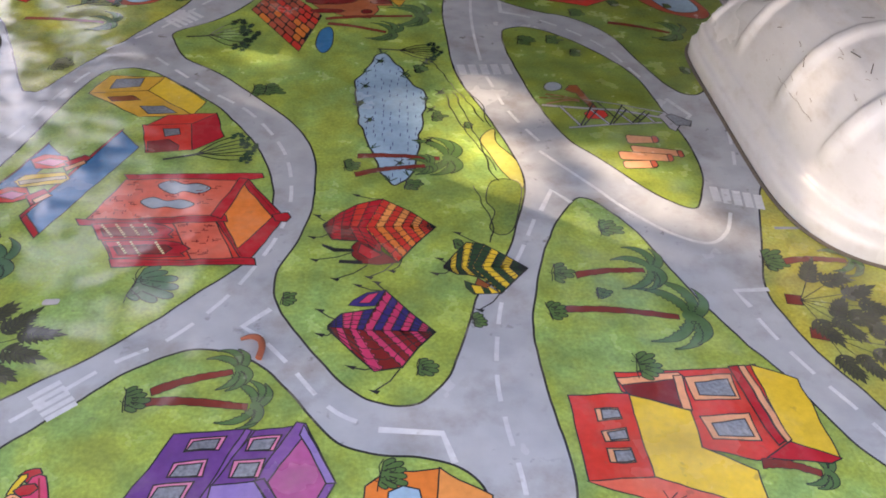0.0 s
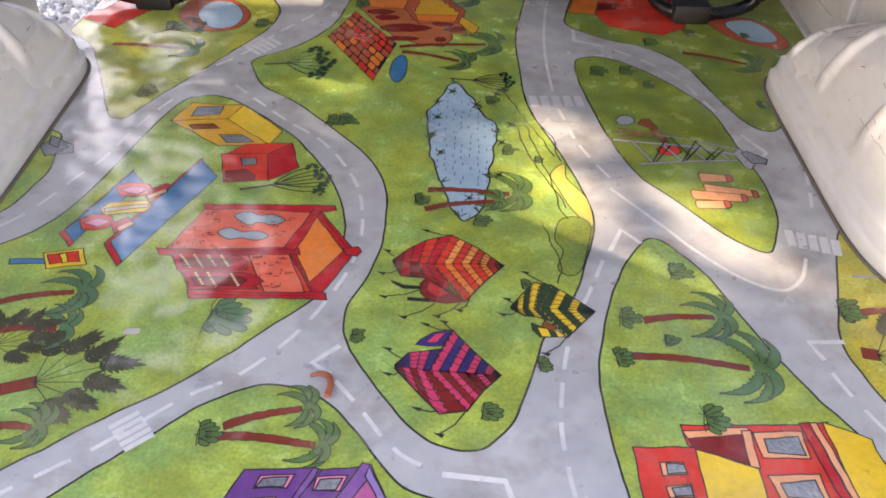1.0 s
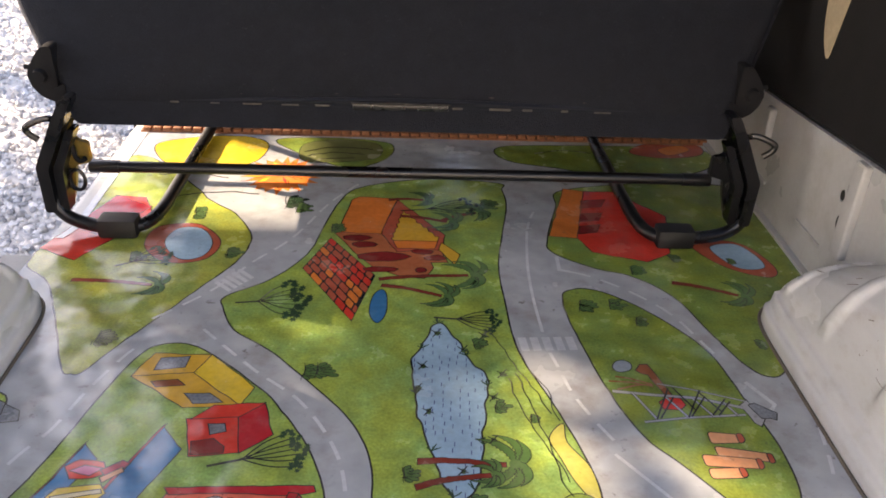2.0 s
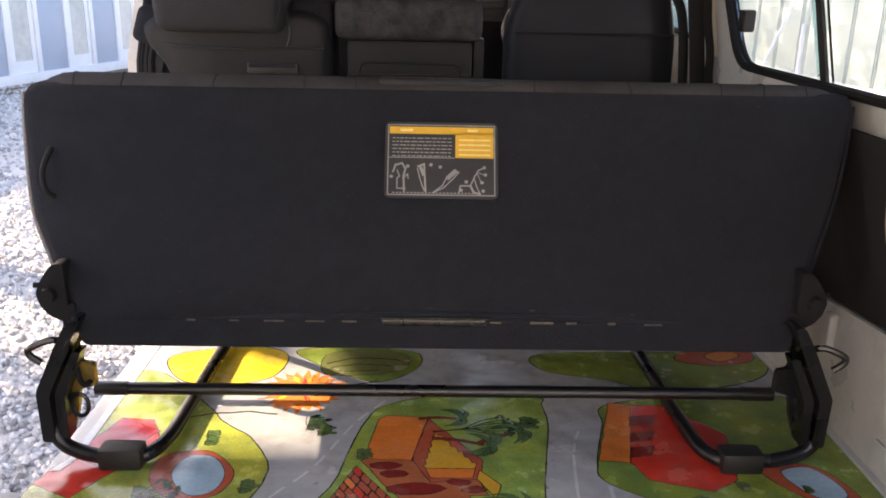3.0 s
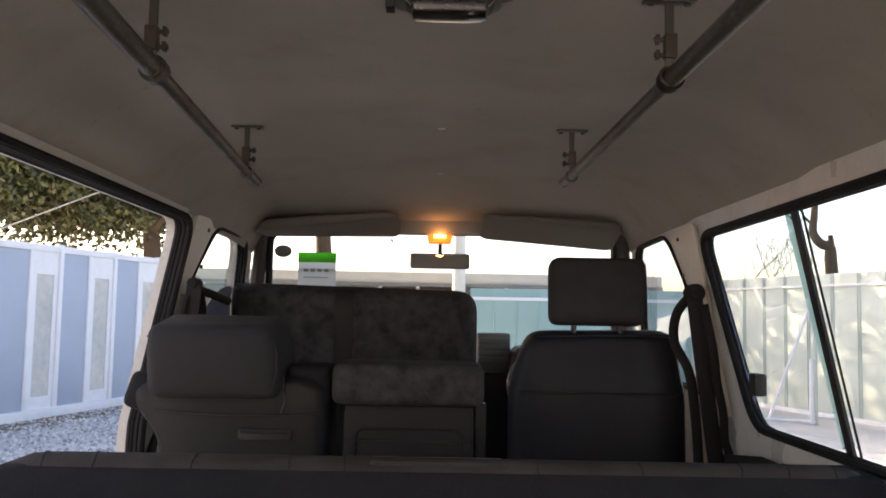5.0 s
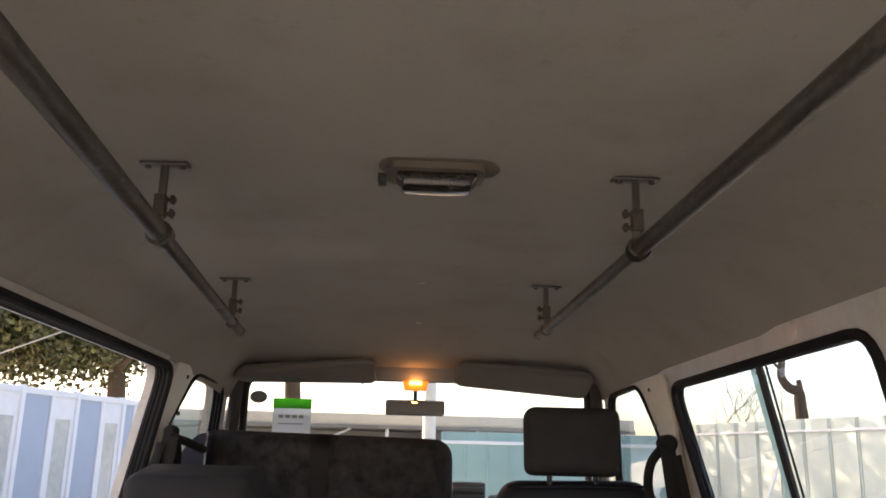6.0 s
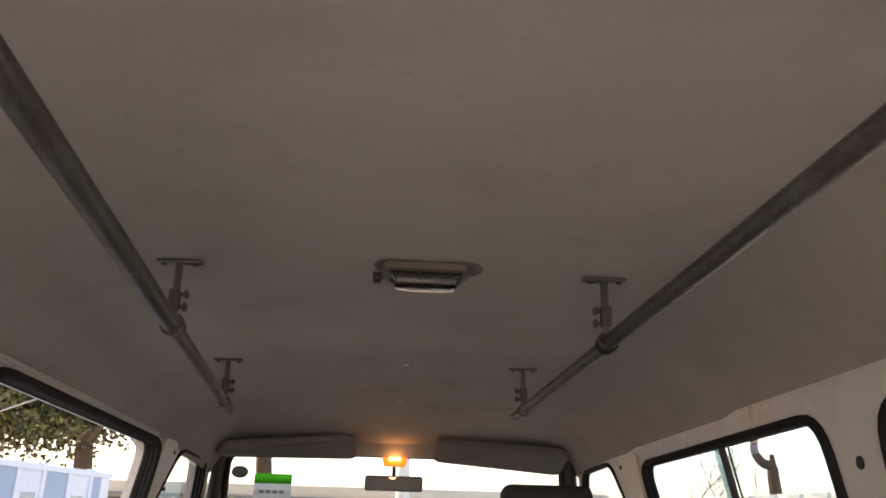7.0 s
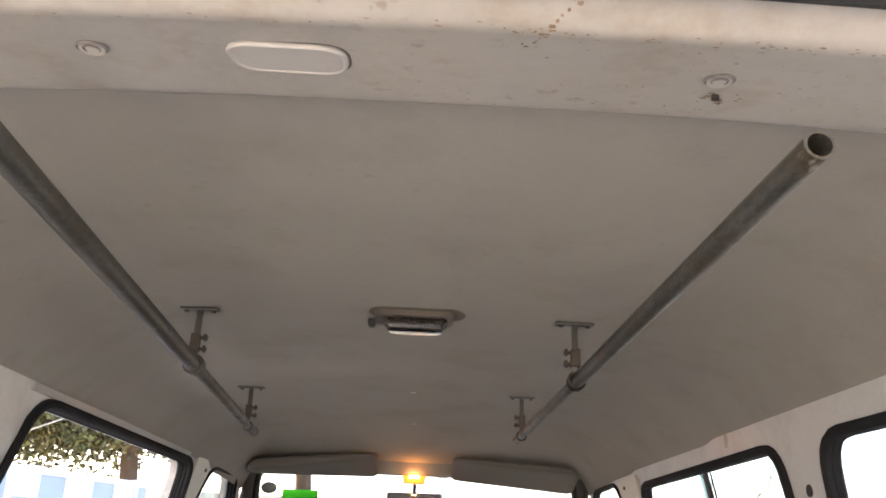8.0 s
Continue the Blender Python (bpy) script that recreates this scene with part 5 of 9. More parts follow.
play_mat = thing("play_mat", (CX, 1.4, 0), "vinyl play mat printed with toy town roads and green meadows", "play mat")
bm = bmesh.new()
nx, ny = 28, 34
gv = [[bm.verts.new((mat_left(MAT_Y0 + (MAT_Y1 - MAT_Y0) * j / ny) + (MAT_X1 - mat_left(MAT_Y0 + (MAT_Y1 - MAT_Y0) * j / ny)) * i / nx, MAT_Y0 + (MAT_Y1 - MAT_Y0) * j / ny, 0.0)) for i in range(nx + 1)] for j in range(ny + 1)]
for j in range(ny):
    for i in range(nx):
        bm.faces.new((gv[j][i], gv[j][i + 1], gv[j + 1][i + 1], gv[j + 1][i]))
ext = bmesh.ops.extrude_face_region(bm, geom=bm.faces[:])
bmesh.ops.translate(bm, verts=[v for v in ext["geom"] if isinstance(v, bmesh.types.BMVert)], vec=(0, 0, -0.004))
part("sheet", bm, ROADPRINT, play_mat, "grey printed road surface", smooth=0)


FILMS = []


def film(name, pieces, parent, label="", kind="", weld=False):
    """A printed patch on the sheet. pieces: (ink, points, height, outline width); the outline is joined to its patch."""
    bm = bmesh.new()
    inks = []

    def slot(c):
        if c not in inks:
            inks.append(c)
        return inks.index(c)

    FILMS.append(name)
    for c, pts, z, w in pieces:
        if weld:
            z += len(FILMS) * 4e-7
        else:
            z += len(FILMS) * 4e-7 + 2e-6 * pieces.index((c, pts, z, w)) if len(pieces) < 40 else len(FILMS) * 4e-7
        p = [Vector(q[:2]) for q in pts]
        p = [q for i, q in enumerate(p) if (q - p[i - 1]).length > 1e-5]
        n = len(p)
        if n < 3:
            continue
        turn = sum(p[i - 1].x * p[i].y - p[i].x * p[i - 1].y for i in range(n))
        if turn < 0:
            p.reverse()
        vs = [bm.verts.new((q.x, q.y, z)) for q in p]
        f = bm.faces.new(vs)
        f.normal_update()
        f.material_index = slot(c)
        if w:
            rim = []
            for i in range(n):
                d0, d1 = (p[i] - p[i - 1]).normalized(), (p[(i + 1) % n] - p[i]).normalized()
                m = Vector((d0.y + d1.y, -d0.x - d1.x))
                m = m.normalized() * min(2.0, 1 / max(0.3, m.length / 2)) if m.length > 1e-4 else Vector((d0.y, -d0.x))
                rim.append(bm.verts.new((p[i].x + m.x * w, p[i].y + m.y * w, z)))
            for i in range(n):
                j = (i + 1) % n
                g = bm.faces.new((vs[j], vs[i], rim[i], rim[j]))
                g.material_index = slot("ink")
    if weld:
        bmesh.ops.remove_doubles(bm, verts=bm.verts[:], dist=1e-5)
    bmesh.ops.triangulate(bm, faces=[f for f in bm.faces if len(f.verts) > 4], ngon_method="EAR_CLIP")
    for f in bm.faces:
        f.normal_update()
        if f.normal.z < 0:
            f.normal_flip()
    for v in bm.verts:
        v.co -= BASE[play_mat]
    me = bpy.data.meshes.new(name)
    bm.to_mesh(me)
    bm.free()
    for c in inks:
        me.materials.append(ink(c))
    ob = new(name, me)
    ob.parent = parent
    return tagged(ob, label, kind=kind)


def ribbon(pts, w, closed):
    """Quads along a line."""
    p = [Vector(q[:2]) for q in pts]
    p = [q for i, q in enumerate(p) if i == 0 or (q - p[i - 1]).length > 1e-5]
    n = len(p)
    off = []
    for i in range(n):
        a, c = (p[i - 1], p[(i + 1) % n]) if closed else (p[max(i - 1, 0)], p[min(i + 1, n - 1)])
        d = (c - a).normalized()
        off.append(Vector((-d.y, d.x)) * w / 2)
    out = []
    for i in range(n if closed else n - 1):
        j = (i + 1) % n
        out.append([p[i] + off[i], p[i] - off[i], p[j] - off[j], p[j] + off[j]])
    return out


def ragged(pts, amp, seed):
    return [Vector((p[0], p[1])) + Vector((noise.noise((p[0] * 40, p[1] * 40, seed)), noise.noise((p[0] * 40, p[1] * 40, seed + 9)))) * amp for p in pts]


def isle(c, pts, label):
    line = ragged(curve(pts, 6, True), 0.0015, 3)
    line = [Vector((min(max(q.x, mat_left(q.y) + 0.003), MAT_X1 - 0.003), min(max(q.y, MAT_Y0 + 0.003), MAT_Y1 - 0.003))) for q in line]
    film("printed_meadow", [(c, line, 0.00006, 0.0026)], play_mat, label)


def band(line, w):
    """The outline of a stroke of even width."""
    p = [Vector(q[:2]) for q in line]
    n = len(p)
    up, dn = [], []
    for i in range(n):
        d = (p[min(i + 1, n - 1)] - p[max(i - 1, 0)]).normalized()
        s = Vector((-d.y, d.x)) * w / 2
        up.append(p[i] + s), dn.append(p[i] - s)
    return up + dn[::-1]


def stroke(c, w, dash, pts, smooth):
    line = curve(pts, 8) if smooth and len(pts) > 2 else [Vector(p) for p in pts]
    if c == "ink" and smooth:
        line = ragged(line, 0.005, 6)
    runs = [line]
    if dash:
        runs, run, left_, on = [], [line[0]], dash, True
        for a, b in zip(line, line[1:]):
            while True:
                d = (b - a).length
                if d <= left_:
                    run.append(b)
                    left_ -= d
                    break
                a = a + (b - a) * (left_ / d)
                run.append(a)
                if on:
                    runs.append(run)
                run, on = [a], not on
                left_ = dash if on else dash * 0.55
    for r in runs:
        r = [q for i, q in enumerate(r) if i == 0 or (q - r[i - 1]).length > 1e-5]
        if len(r) > 1:
            film("road_dash" if c == "white" else "printed_line", [(c, q, 0.00064 if c in ("steel", "ink", "brown") else 0.00115 if c in ("cream", "maroon") else 0.00012, 0) for q in ribbon(r, w, False)], play_mat, weld=True)


PART_NAMES = {"slate": "printed_window", "skyblue": "printed_window", "yellow": "printed_patch", "peach": "printed_frame"}


def hand_drawn(pts):
    """A straight-edged outline as a pen would draw it: edges cut short and slightly uneven."""
    p = [Vector(q[:2]) for q in pts]
    out = []
    for a, b in zip(p, p[1:] + p[:1]):
        n = max(1, round((b - a).length / 0.011))
        out += [a.lerp(b, k / n) for k in range(n)]
    return ragged(out, 0.0022, 7)


def motif(name, label, polys):
    polys = [(c, p) for c, p in polys if len(p) > 2]
    top = None
    for k, (c, pts) in enumerate(polys):
        z = 0.00018 + 0.00003 * k
        if name == "printed_log":
            pts = rounded(pts, 0.005, 3)
        elif name in ("printed_pool", "printed_rock", "printed_haystack", "printed_fire", "printed_barrel") or c == "greyblue":
            pts = curve(pts, 5, True)
        else:
            pts = hand_drawn(pts)
        if k == 0:
            top = film(name, [(c, pts, z, 0.0016)], play_mat, label)
        else:
            film(PART_NAMES.get(c, "printed_patch"), [(c, pts, z, 0.0016)], top)


def brick_print(spots):
    """Pencilled clusters of brick outlines."""
    rnd = random.Random(2)
    marks = []
    for p in spots:
        o = Vector(p)
        for k in range(5):
            q = o + Vector((rnd.uniform(-0.010, 0.008), rnd.uniform(-0.006, 0.006)))
            e = q + (Vector((rnd.uniform(0.005, 0.009), rnd.uniform(-0.001, 0.001))) if k % 2 else Vector((rnd.uniform(-0.001, 0.002), -rnd.uniform(0.003, 0.005))))
            marks += [("maroon", quad, 0.00095, 0) for quad in ribbon([q, e], 0.0014, False)]
    film("brick_print", marks, play_mat, kind="stuff")


def bricked(q):
    """A printed brick roof: courses of rounded red bricks between dark joints."""
    a, b, c, d = (Vector(p) for p in q)
    P = lambda u, v: (a + (b - a) * u) * (1 - v) + (d + (c - d) * u) * v
    rnd = random.Random(7)
    top = film("printed_roof", [("ink", [a, b, c, d], 0.0002, 0)], play_mat, "printed red brick roof")
    for j in range(7):
        u, v0, v1 = -0.1 * (j % 2), j / 7 + 0.012, (j + 1) / 7 - 0.012
        while u < 1:
            w = rnd.uniform(0.13, 0.22)
            u0, u1 = max(u + 0.01, 0.01), min(u + w - 0.01, 0.99)
            if u1 - u0 > 0.03:
                film("printed_brick", [(rnd.choice(("brick", "red", "orange", "brick")), rounded([P(u0, v0), P(u1, v0), P(u1, v1), P(u0, v1)], 0.004, 2), 0.00026, 0)], top)
            u += w


def pond(pts):
    line = ragged(curve(pts, 9, True), 0.006, 5)
    top = film("printed_pond", [("skyblue", line, 0.0002, 0.0028)], play_mat, "printed pale blue pond with ripple marks")
    rnd = random.Random(3)
    c = sum(line, Vector((0, 0))) / len(line)
    marks = []
    inside = lambda q: sum((p1.y > q.y) != (p2.y > q.y) and q.x < (p2.x - p1.x) * (q.y - p1.y) / (p2.y - p1.y) + p1.x for p1, p2 in zip(line, line[1:] + line[:1])) % 2
    for i in range(-14, 15):
        for j in range(-16, 17):
            p = c + Vector((i * 0.0125 + rnd.uniform(-1, 1) * 0.002, j * 0.0165 + (i % 2) * 0.008 + rnd.uniform(-1, 1) * 0.003))
            if inside(p) and inside(p + Vector((0, 0.009))) and rnd.random() < 0.8:
                marks.append(("navy", band([p, p + Vector((0.0006, 0.0085))], 0.0011), 0.00026, 0))
    film("ripple_print", marks, top, kind="stuff")
    for k in range(9):
        q = line[int(k * len(line) / 9 + 3) % len(line)]
        tuft = []
        for j in range(7):
            a = rnd.uniform(0.5, 2.6)
            tuft.append(("pine", band([q, q + Vector((math.cos(a), math.sin(a))) * rnd.uniform(0.008, 0.016)], 0.0016), 0.0003, 0))
        film("reed_tuft", tuft, top, kind="stuff")


def frond(c, ang, turn, length, wid, seed):
    """A palm leaf that arches over and back, smooth outside and ragged with teeth inside."""
    rnd = random.Random(seed)
    n = 20
    q, mid = Vector(c), []
    for i in range(n + 1):
        mid.append(q.copy())
        a = ang + turn * (i / n) ** 0.8
        q = q + Vector((math.cos(a), math.sin(a))) * length / n
    out, inn = [], []
    for i, m in enumerate(mid):
        t = i / n
        d = (mid[min(i + 1, n)] - mid[max(i - 1, 0)]).normalized()
        s = Vector((d.y, -d.x)) * (1 if turn > 0 else -1)
        w = wid * (0.45 + 0.55 * math.sin(math.pi * min(1.0, 0.15 + t * 0.9))) * min(1.0, (1 - t) * 2.6) + 0.0003
        out.append(m + s * w)
        inn.append(m - s * w * (rnd.uniform(0.75, 1.1) if i % 2 else rnd.uniform(0.35, 0.6)))
    return out + inn[::-1]


def palm(base, tip, r, c):
    b, t = Vector(base), Vector(tip)
    d = (t - b)
    n = 22
    rnd = random.Random(int(t.x * 1000) + int(t.y * 3000))
    side = Vector((-d.y, d.x)).normalized()
    up, dn = [], []
    for i in range(n + 1):
        q = b + d * i / n + side * 0.003 * math.sin(i / n * 4)
        w = 0.0042 - 0.0014 * i / n
        up.append(q + side * (w + rnd.uniform(0, 0.0016))), dn.append(q - side * (w + rnd.uniform(0, 0.0016)))
    top = film("printed_palm", [("trunk", up + dn[::-1], 0.0002, 0.0009)], play_mat, "printed palm tree with a red brown trunk")
    a0 = math.atan2(d.y, d.x)
    heart = t + d.normalized() * r * 0.22
    for k, (a, turn, s) in enumerate(((1.75, 1.5, 1.30), (-1.75, -1.5, 1.30), (0.85, 2.3, 1.35), (-0.85, -2.3, 1.25), (0.25, 2.2, 1.05), (-0.35, -2.4, 0.95))):
        a += rnd.uniform(-0.2, 0.2)
        film("frond", [(c, frond(heart, a0 + a, turn, r * s * rnd.uniform(0.9, 1.08), r * 0.118, k), 0.00026 + 0.00002 * k, 0.0010)], top)
    film("heart", [(c, [heart + Vector((math.cos(w), math.sin(w))) * r * 0.15 for w in (2 * math.pi * i / 14 for i in range(14))], 0.0004, 0)], top)


def bush(p, r, c):
    """A tuft that lies on its side: a ground stroke, scalloped lobes fanning from it, and scribbled curls."""
    p = Vector(p)
    rnd = random.Random(int(p.x * 1000) + int(p.y * 777))
    a0 = rnd.uniform(-0.18, 0.18)
    e1, e2 = Vector((math.cos(a0), math.sin(a0))), Vector((-math.sin(a0), math.cos(a0)))
    root = p - e1 * r * 0.75
    lobes = 7 if r > 0.02 else 6 if r > 0.009 else 4
    rad = [rnd.uniform(0.82, 1.15) for _ in range(lobes)]
    out, marks = [], []
    n = lobes * 7
    for i in range(n + 1):
        f = i / n
        th = (f - 0.5) * 2.7
        k = min(int(f * lobes), lobes - 1)
        scallop = abs(math.sin(math.pi * f * lobes))
        q = r * (0.62 + 1.0 * math.cos(th * 0.60)) * rad[k] * (0.80 + 0.24 * scallop ** 0.6)
        out.append(root + e1 * q * math.cos(th * 0.80) + e2 * q * math.sin(th) * 0.62)
        if i % 7 == 0 and 0 < i < n:
            near = root + (out[-1] - root) * rnd.uniform(0.5, 0.7)
            marks += [("ink", quad, 0.00036, 0) for quad in ribbon([out[-1], near + e2 * r * rnd.uniform(-0.06, 0.06)], max(0.0007, min(0.0012, r * 0.06)), False)]
    top = film("printed_bush", [(c, out, 0.0002, 0.0012 if r > 0.009 else 0.0007)], play_mat, "printed dark green bush")
    for i in range(lobes if r > 0.009 else 0):
        q = root + e1 * r * rnd.uniform(0.3, 1.1) + e2 * r * rnd.uniform(-0.35, 0.35)
        k0 = rnd.uniform(2.6, 3.6)
        arc = [q + Vector((math.cos(t), math.sin(t))) * r * 0.13 for t in (k0 + 0.5 * w for w in range(7))]
        marks += [("ink", quad, 0.00036, 0) for quad in ribbon(arc, 0.0009, False)]
    line = [root + e2 * r * f + e1 * r * (0.42 + rnd.uniform(-0.10, 0.10)) for f in (-0.85, -0.45, 0.0, 0.4, 0.8)]
    marks += [("ink", quad, 0.00036, 0) for quad in ribbon(curve(line, 4), 0.0011 if r > 0.009 else 0.0008, False)]
    film("leaf_print", marks, top, kind="stuff")


def spiky(base, tip, r):
    """Feathered sprays of outlined lance-shaped leaves on a red stem."""
    b, t = Vector(base), Vector(tip)
    rnd = random.Random(5)
    top = film("printed_tree", [("trunk", band([b, b.lerp(t, 0.45)], 0.016), 0.0002, 0.0011)], play_mat, "printed dark spiky tree")
    a0 = math.atan2((t - b).y, (t - b).x)
    for k, (da, far) in enumerate(((-1.15, 0.85), (1.2, 0.95), (0.75, 1.1), (-0.7, 1.0), (0.35, 1.25), (-0.3, 1.2), (0.02, 1.45))):
        a = a0 + da
        o = b.lerp(t, 0.42)
        e = o + Vector((math.cos(a), math.sin(a))) * r * far
        bend = a + rnd.uniform(-0.5, 0.5)
        z = 0.00024 + 0.00003 * k
        lay = [("ink", quad, z, 0) for quad in ribbon([o, e], 0.0011, False)]
        d0 = Vector((math.cos(bend), math.sin(bend)))
        for i in range(13):
            g = bend + (0 if i == 12 else (0.95 - 0.05 * i) * (1 if i % 2 else -1))
            d, s0 = Vector((math.cos(g), math.sin(g))), e + d0 * r * (0.085 * (i // 2) - 0.30)
            f, n = s0 + d * r * rnd.uniform(0.24, 0.34), Vector((-d.y, d.x)) * r * 0.042
            lay.append(("spikegreen", [s0, s0.lerp(f, 0.35) + n, s0.lerp(f, 0.65) + n * 0.8, f, s0.lerp(f, 0.65) - n * 0.8, s0.lerp(f, 0.35) - n], z + 0.000004 * i, 0.0010))
        film("leaf_fan", lay, top)


def starburst(p, r):
    """A low plant of pointed leaves that spread from one spot."""
    p = Vector(p)
    rnd = random.Random(int(p.x * 900) + int(p.y * 700))
    lay = []
    for k in range(11):
        a = 2 * math.pi * k / 11 + rnd.uniform(-0.2, 0.2)
        d = Vector((math.cos(a), math.sin(a) * 0.85))
        n, L = Vector((-d.y, d.x)) * r * 0.15, r * rnd.uniform(0.75, 1.05)
        lay.append(("limegreen", [p, p + d * L * 0.4 + n, p + d * L, p + d * L * 0.4 - n], 0.0016 + 0.000006 * k, 0.0006))
    film("printed_plant", lay, play_mat, "printed spiky green plant")


def sidetree(base, tip, r):
    """A lying tree: thin forked branches that end in a column of dark leaf tufts."""
    b, t = Vector(base), Vector(tip)
    rnd = random.Random(11)
    e1 = (t - b).normalized()
    e2 = Vector((-e1.y, e1.x))
    fork = b.lerp(t, 0.40)
    top = film("printed_tree", [("ink", quad, 0.00026, 0) for quad in ribbon([b, b.lerp(t, 0.2), fork], 0.0042, False)], play_mat, "printed bare branched tree", weld=True)
    for k in range(7):
        f = (k - 3) / 3
        e = t + e2 * r * 1.1 * f + e1 * r * (0.3 - 0.4 * f * f + 0.15 * rnd.random())
        root = b.lerp(t, 0.28 + 0.22 * rnd.random())
        mid = root.lerp(e, 0.5) + e2 * r * 0.22 * f
        lay = [("ink", quad, 0.00026, 0) for quad in ribbon(curve([root, mid, e], 5), 0.0022, False)]
        for j in range(7):
            o = e + Vector((rnd.uniform(-1, 1), rnd.uniform(-1, 1))) * r * 0.26
            lay.append(("pine", [o + Vector((math.cos(w), math.sin(w))) * r * 0.17 * (0.5 + 0.5 * (i % 2)) for i, w in enumerate(2 * math.pi * q / 12 + j for q in range(12))], 0.0003, 0))
        film("branch", lay, top)


def along(line, f):
    """The point at a share f of a line's length."""
    d = [(q - p).length for p, q in zip(line, line[1:])]
    want = f * sum(d)
    for p, q, l in zip(line, line[1:], d):
        if want <= l + 1e-9:
            return p.lerp(q, want / l)
        want -= l
    return line[-1]


def hut(parts, legs, extra):
    """A printed hut: thatch in chevron bands about the tip, with toothed edges and combed strands, on thin stakes."""
    top = None
    for top_edge, crease, low_edge, bands in parts:
        a, m, b = ([Vector(p) for p in e] for e in (top_edge, crease, low_edge))
        cols = [q.split("-") for q in bands.split()]
        n = len(cols)
        under = [p for i, p in enumerate(a + m[-1:] + b[::-1]) if i == 0 or (p - (a + m[-1:] + b[::-1])[i - 1]).length > 1e-4]
        ob = film("thatch_base" if top else "printed_hut", [(cols[-2][1], under, 0.00026, 0.0014)], top or play_mat, "" if top else "printed thatched hut with chevron bands")
        top = top or ob
        for k, (c0, c1) in enumerate(cols):
            t0, t1 = k / n, (k + 1) / n
            lay = []
            for c, e in ((c0, a), (c1, b)):
                A, B, C, D = along(e, t0), along(m, t0), along(m, t1), along(e, t1)
                w = (A - D).length
                teeth = [C.lerp(D, i / 14) + ((A - D).normalized() * min(0.004, w * 0.3) if i % 2 and w > 1e-4 else Vector((0, 0))) for i in range(15)]
                lay.append((c, ([A, B] if (A - B).length > 1e-4 else [A]) + teeth, 0.00030 + 0.00002 * k, 0.0009))
            film("thatch_band", lay, top)
        strands = []
        for e in (a, b):
            for g in (0.0, 0.26, 0.5, 0.76, 1.0):
                line = [along(m, i / 10).lerp(along(e, i / 10), g + 0.03 * math.sin(i * 2.1) * (0 < g < 1)) for i in range(11)]
                strands += [("ink", q, 0.00058, 0) for q in ribbon(line, 0.0011, False)]
        film("combed_straw", strands, top, kind="stuff")
    for u, v in legs:
        u, v = Vector(u), Vector(v)
        k = u.lerp(v, 0.55) + Vector((0.002, -0.003))
        film("stake", [("ink", q, 0.00018, 0) for q in ribbon([u, k, v], 0.0017, False)] + [("ink", [u + Vector((-0.006, 0.003)), u + Vector((0.007, 0.001)), u + Vector((0.004, -0.004))], 0.00018, 0)], top)
    for c, p in extra:
        film("thatch_patch", [(c, p, 0.00024, 0.0012)], top)
isle("green", [(-0.041, 2.001), (-0.083, 1.926), (-0.103, 1.828), (-0.124, 1.72), (-0.178, 1.631), (-0.244, 1.576), (-0.24, 1.538), (-0.212, 1.481), (-0.151, 1.431), (-0.088, 1.362), (-0.028, 1.289), (0.004, 1.228), (0.016, 1.17), (0.017, 1.078), (0.004, 1.011), (-0.016, 0.956), (-0.018, 0.92), (-0.01, 0.89), (0.011, 0.854), (0.046, 0.802), (0.079, 0.764), (0.109, 0.75), (0.135, 0.748), (0.154, 0.76), (0.176, 0.789), (0.198, 0.85), (0.218, 0.912), (0.258, 0.981), (0.285, 1.063), (0.301, 1.128), (0.296, 1.19), (0.266, 1.312), (0.229, 1.434), (0.221, 1.573), (0.22, 1.683), (0.232, 1.773), (0.257, 1.925), (0.255, 2.003), (0.25, 2.035), (0.103, 2.048)], "printed green meadow with a pond")
isle("olive", [(0.324, 1.586), (0.334, 1.609), (0.37, 1.616), (0.421, 1.589), (0.485, 1.517), (0.53, 1.435), (0.55, 1.316), (0.563, 1.226), (0.56, 1.156), (0.538, 1.093), (0.526, 1.077), (0.504, 1.087), (0.471, 1.122), (0.427, 1.187), (0.384, 1.246), (0.355, 1.339), (0.338, 1.429), (0.324, 1.53)], "printed meadow with a crane")
isle("green", [(0.364, 1.09), (0.381, 1.096), (0.4, 1.079), (0.433, 1.025), (0.458, 0.954), (0.477, 0.899), (0.493, 0.865), (0.512, 0.824), (0.537, 0.781), (0.565, 0.712), (0.581, 0.68), (0.604, 0.638), (0.577, 0.579), (0.399, 0.579), (0.275, 0.581), (0.286, 0.632), (0.288, 0.672), (0.282, 0.728), (0.276, 0.799), (0.277, 0.861), (0.287, 0.91), (0.303, 0.968), (0.33, 1.037)], "printed meadow with palms")
isle("olive", [(0.391, 2.009), (0.363, 1.929), (0.328, 1.8), (0.329, 1.742), (0.397, 1.689), (0.464, 1.66), (0.521, 1.592), (0.553, 1.485), (0.578, 1.412), (0.604, 1.381), (0.632, 1.391), (0.674, 1.455), (0.79, 1.641), (0.792, 1.82), (0.792, 2.019), (0.629, 2.056)], "printed meadow with a round pool")
isle("mustard", [(0.641, 1.13), (0.588, 0.981), (0.569, 0.917), (0.573, 0.878), (0.587, 0.824), (0.615, 0.766), (0.657, 0.707), (0.747, 0.874), (0.721, 0.974), (0.666, 1.065)], "printed yellow green meadow")
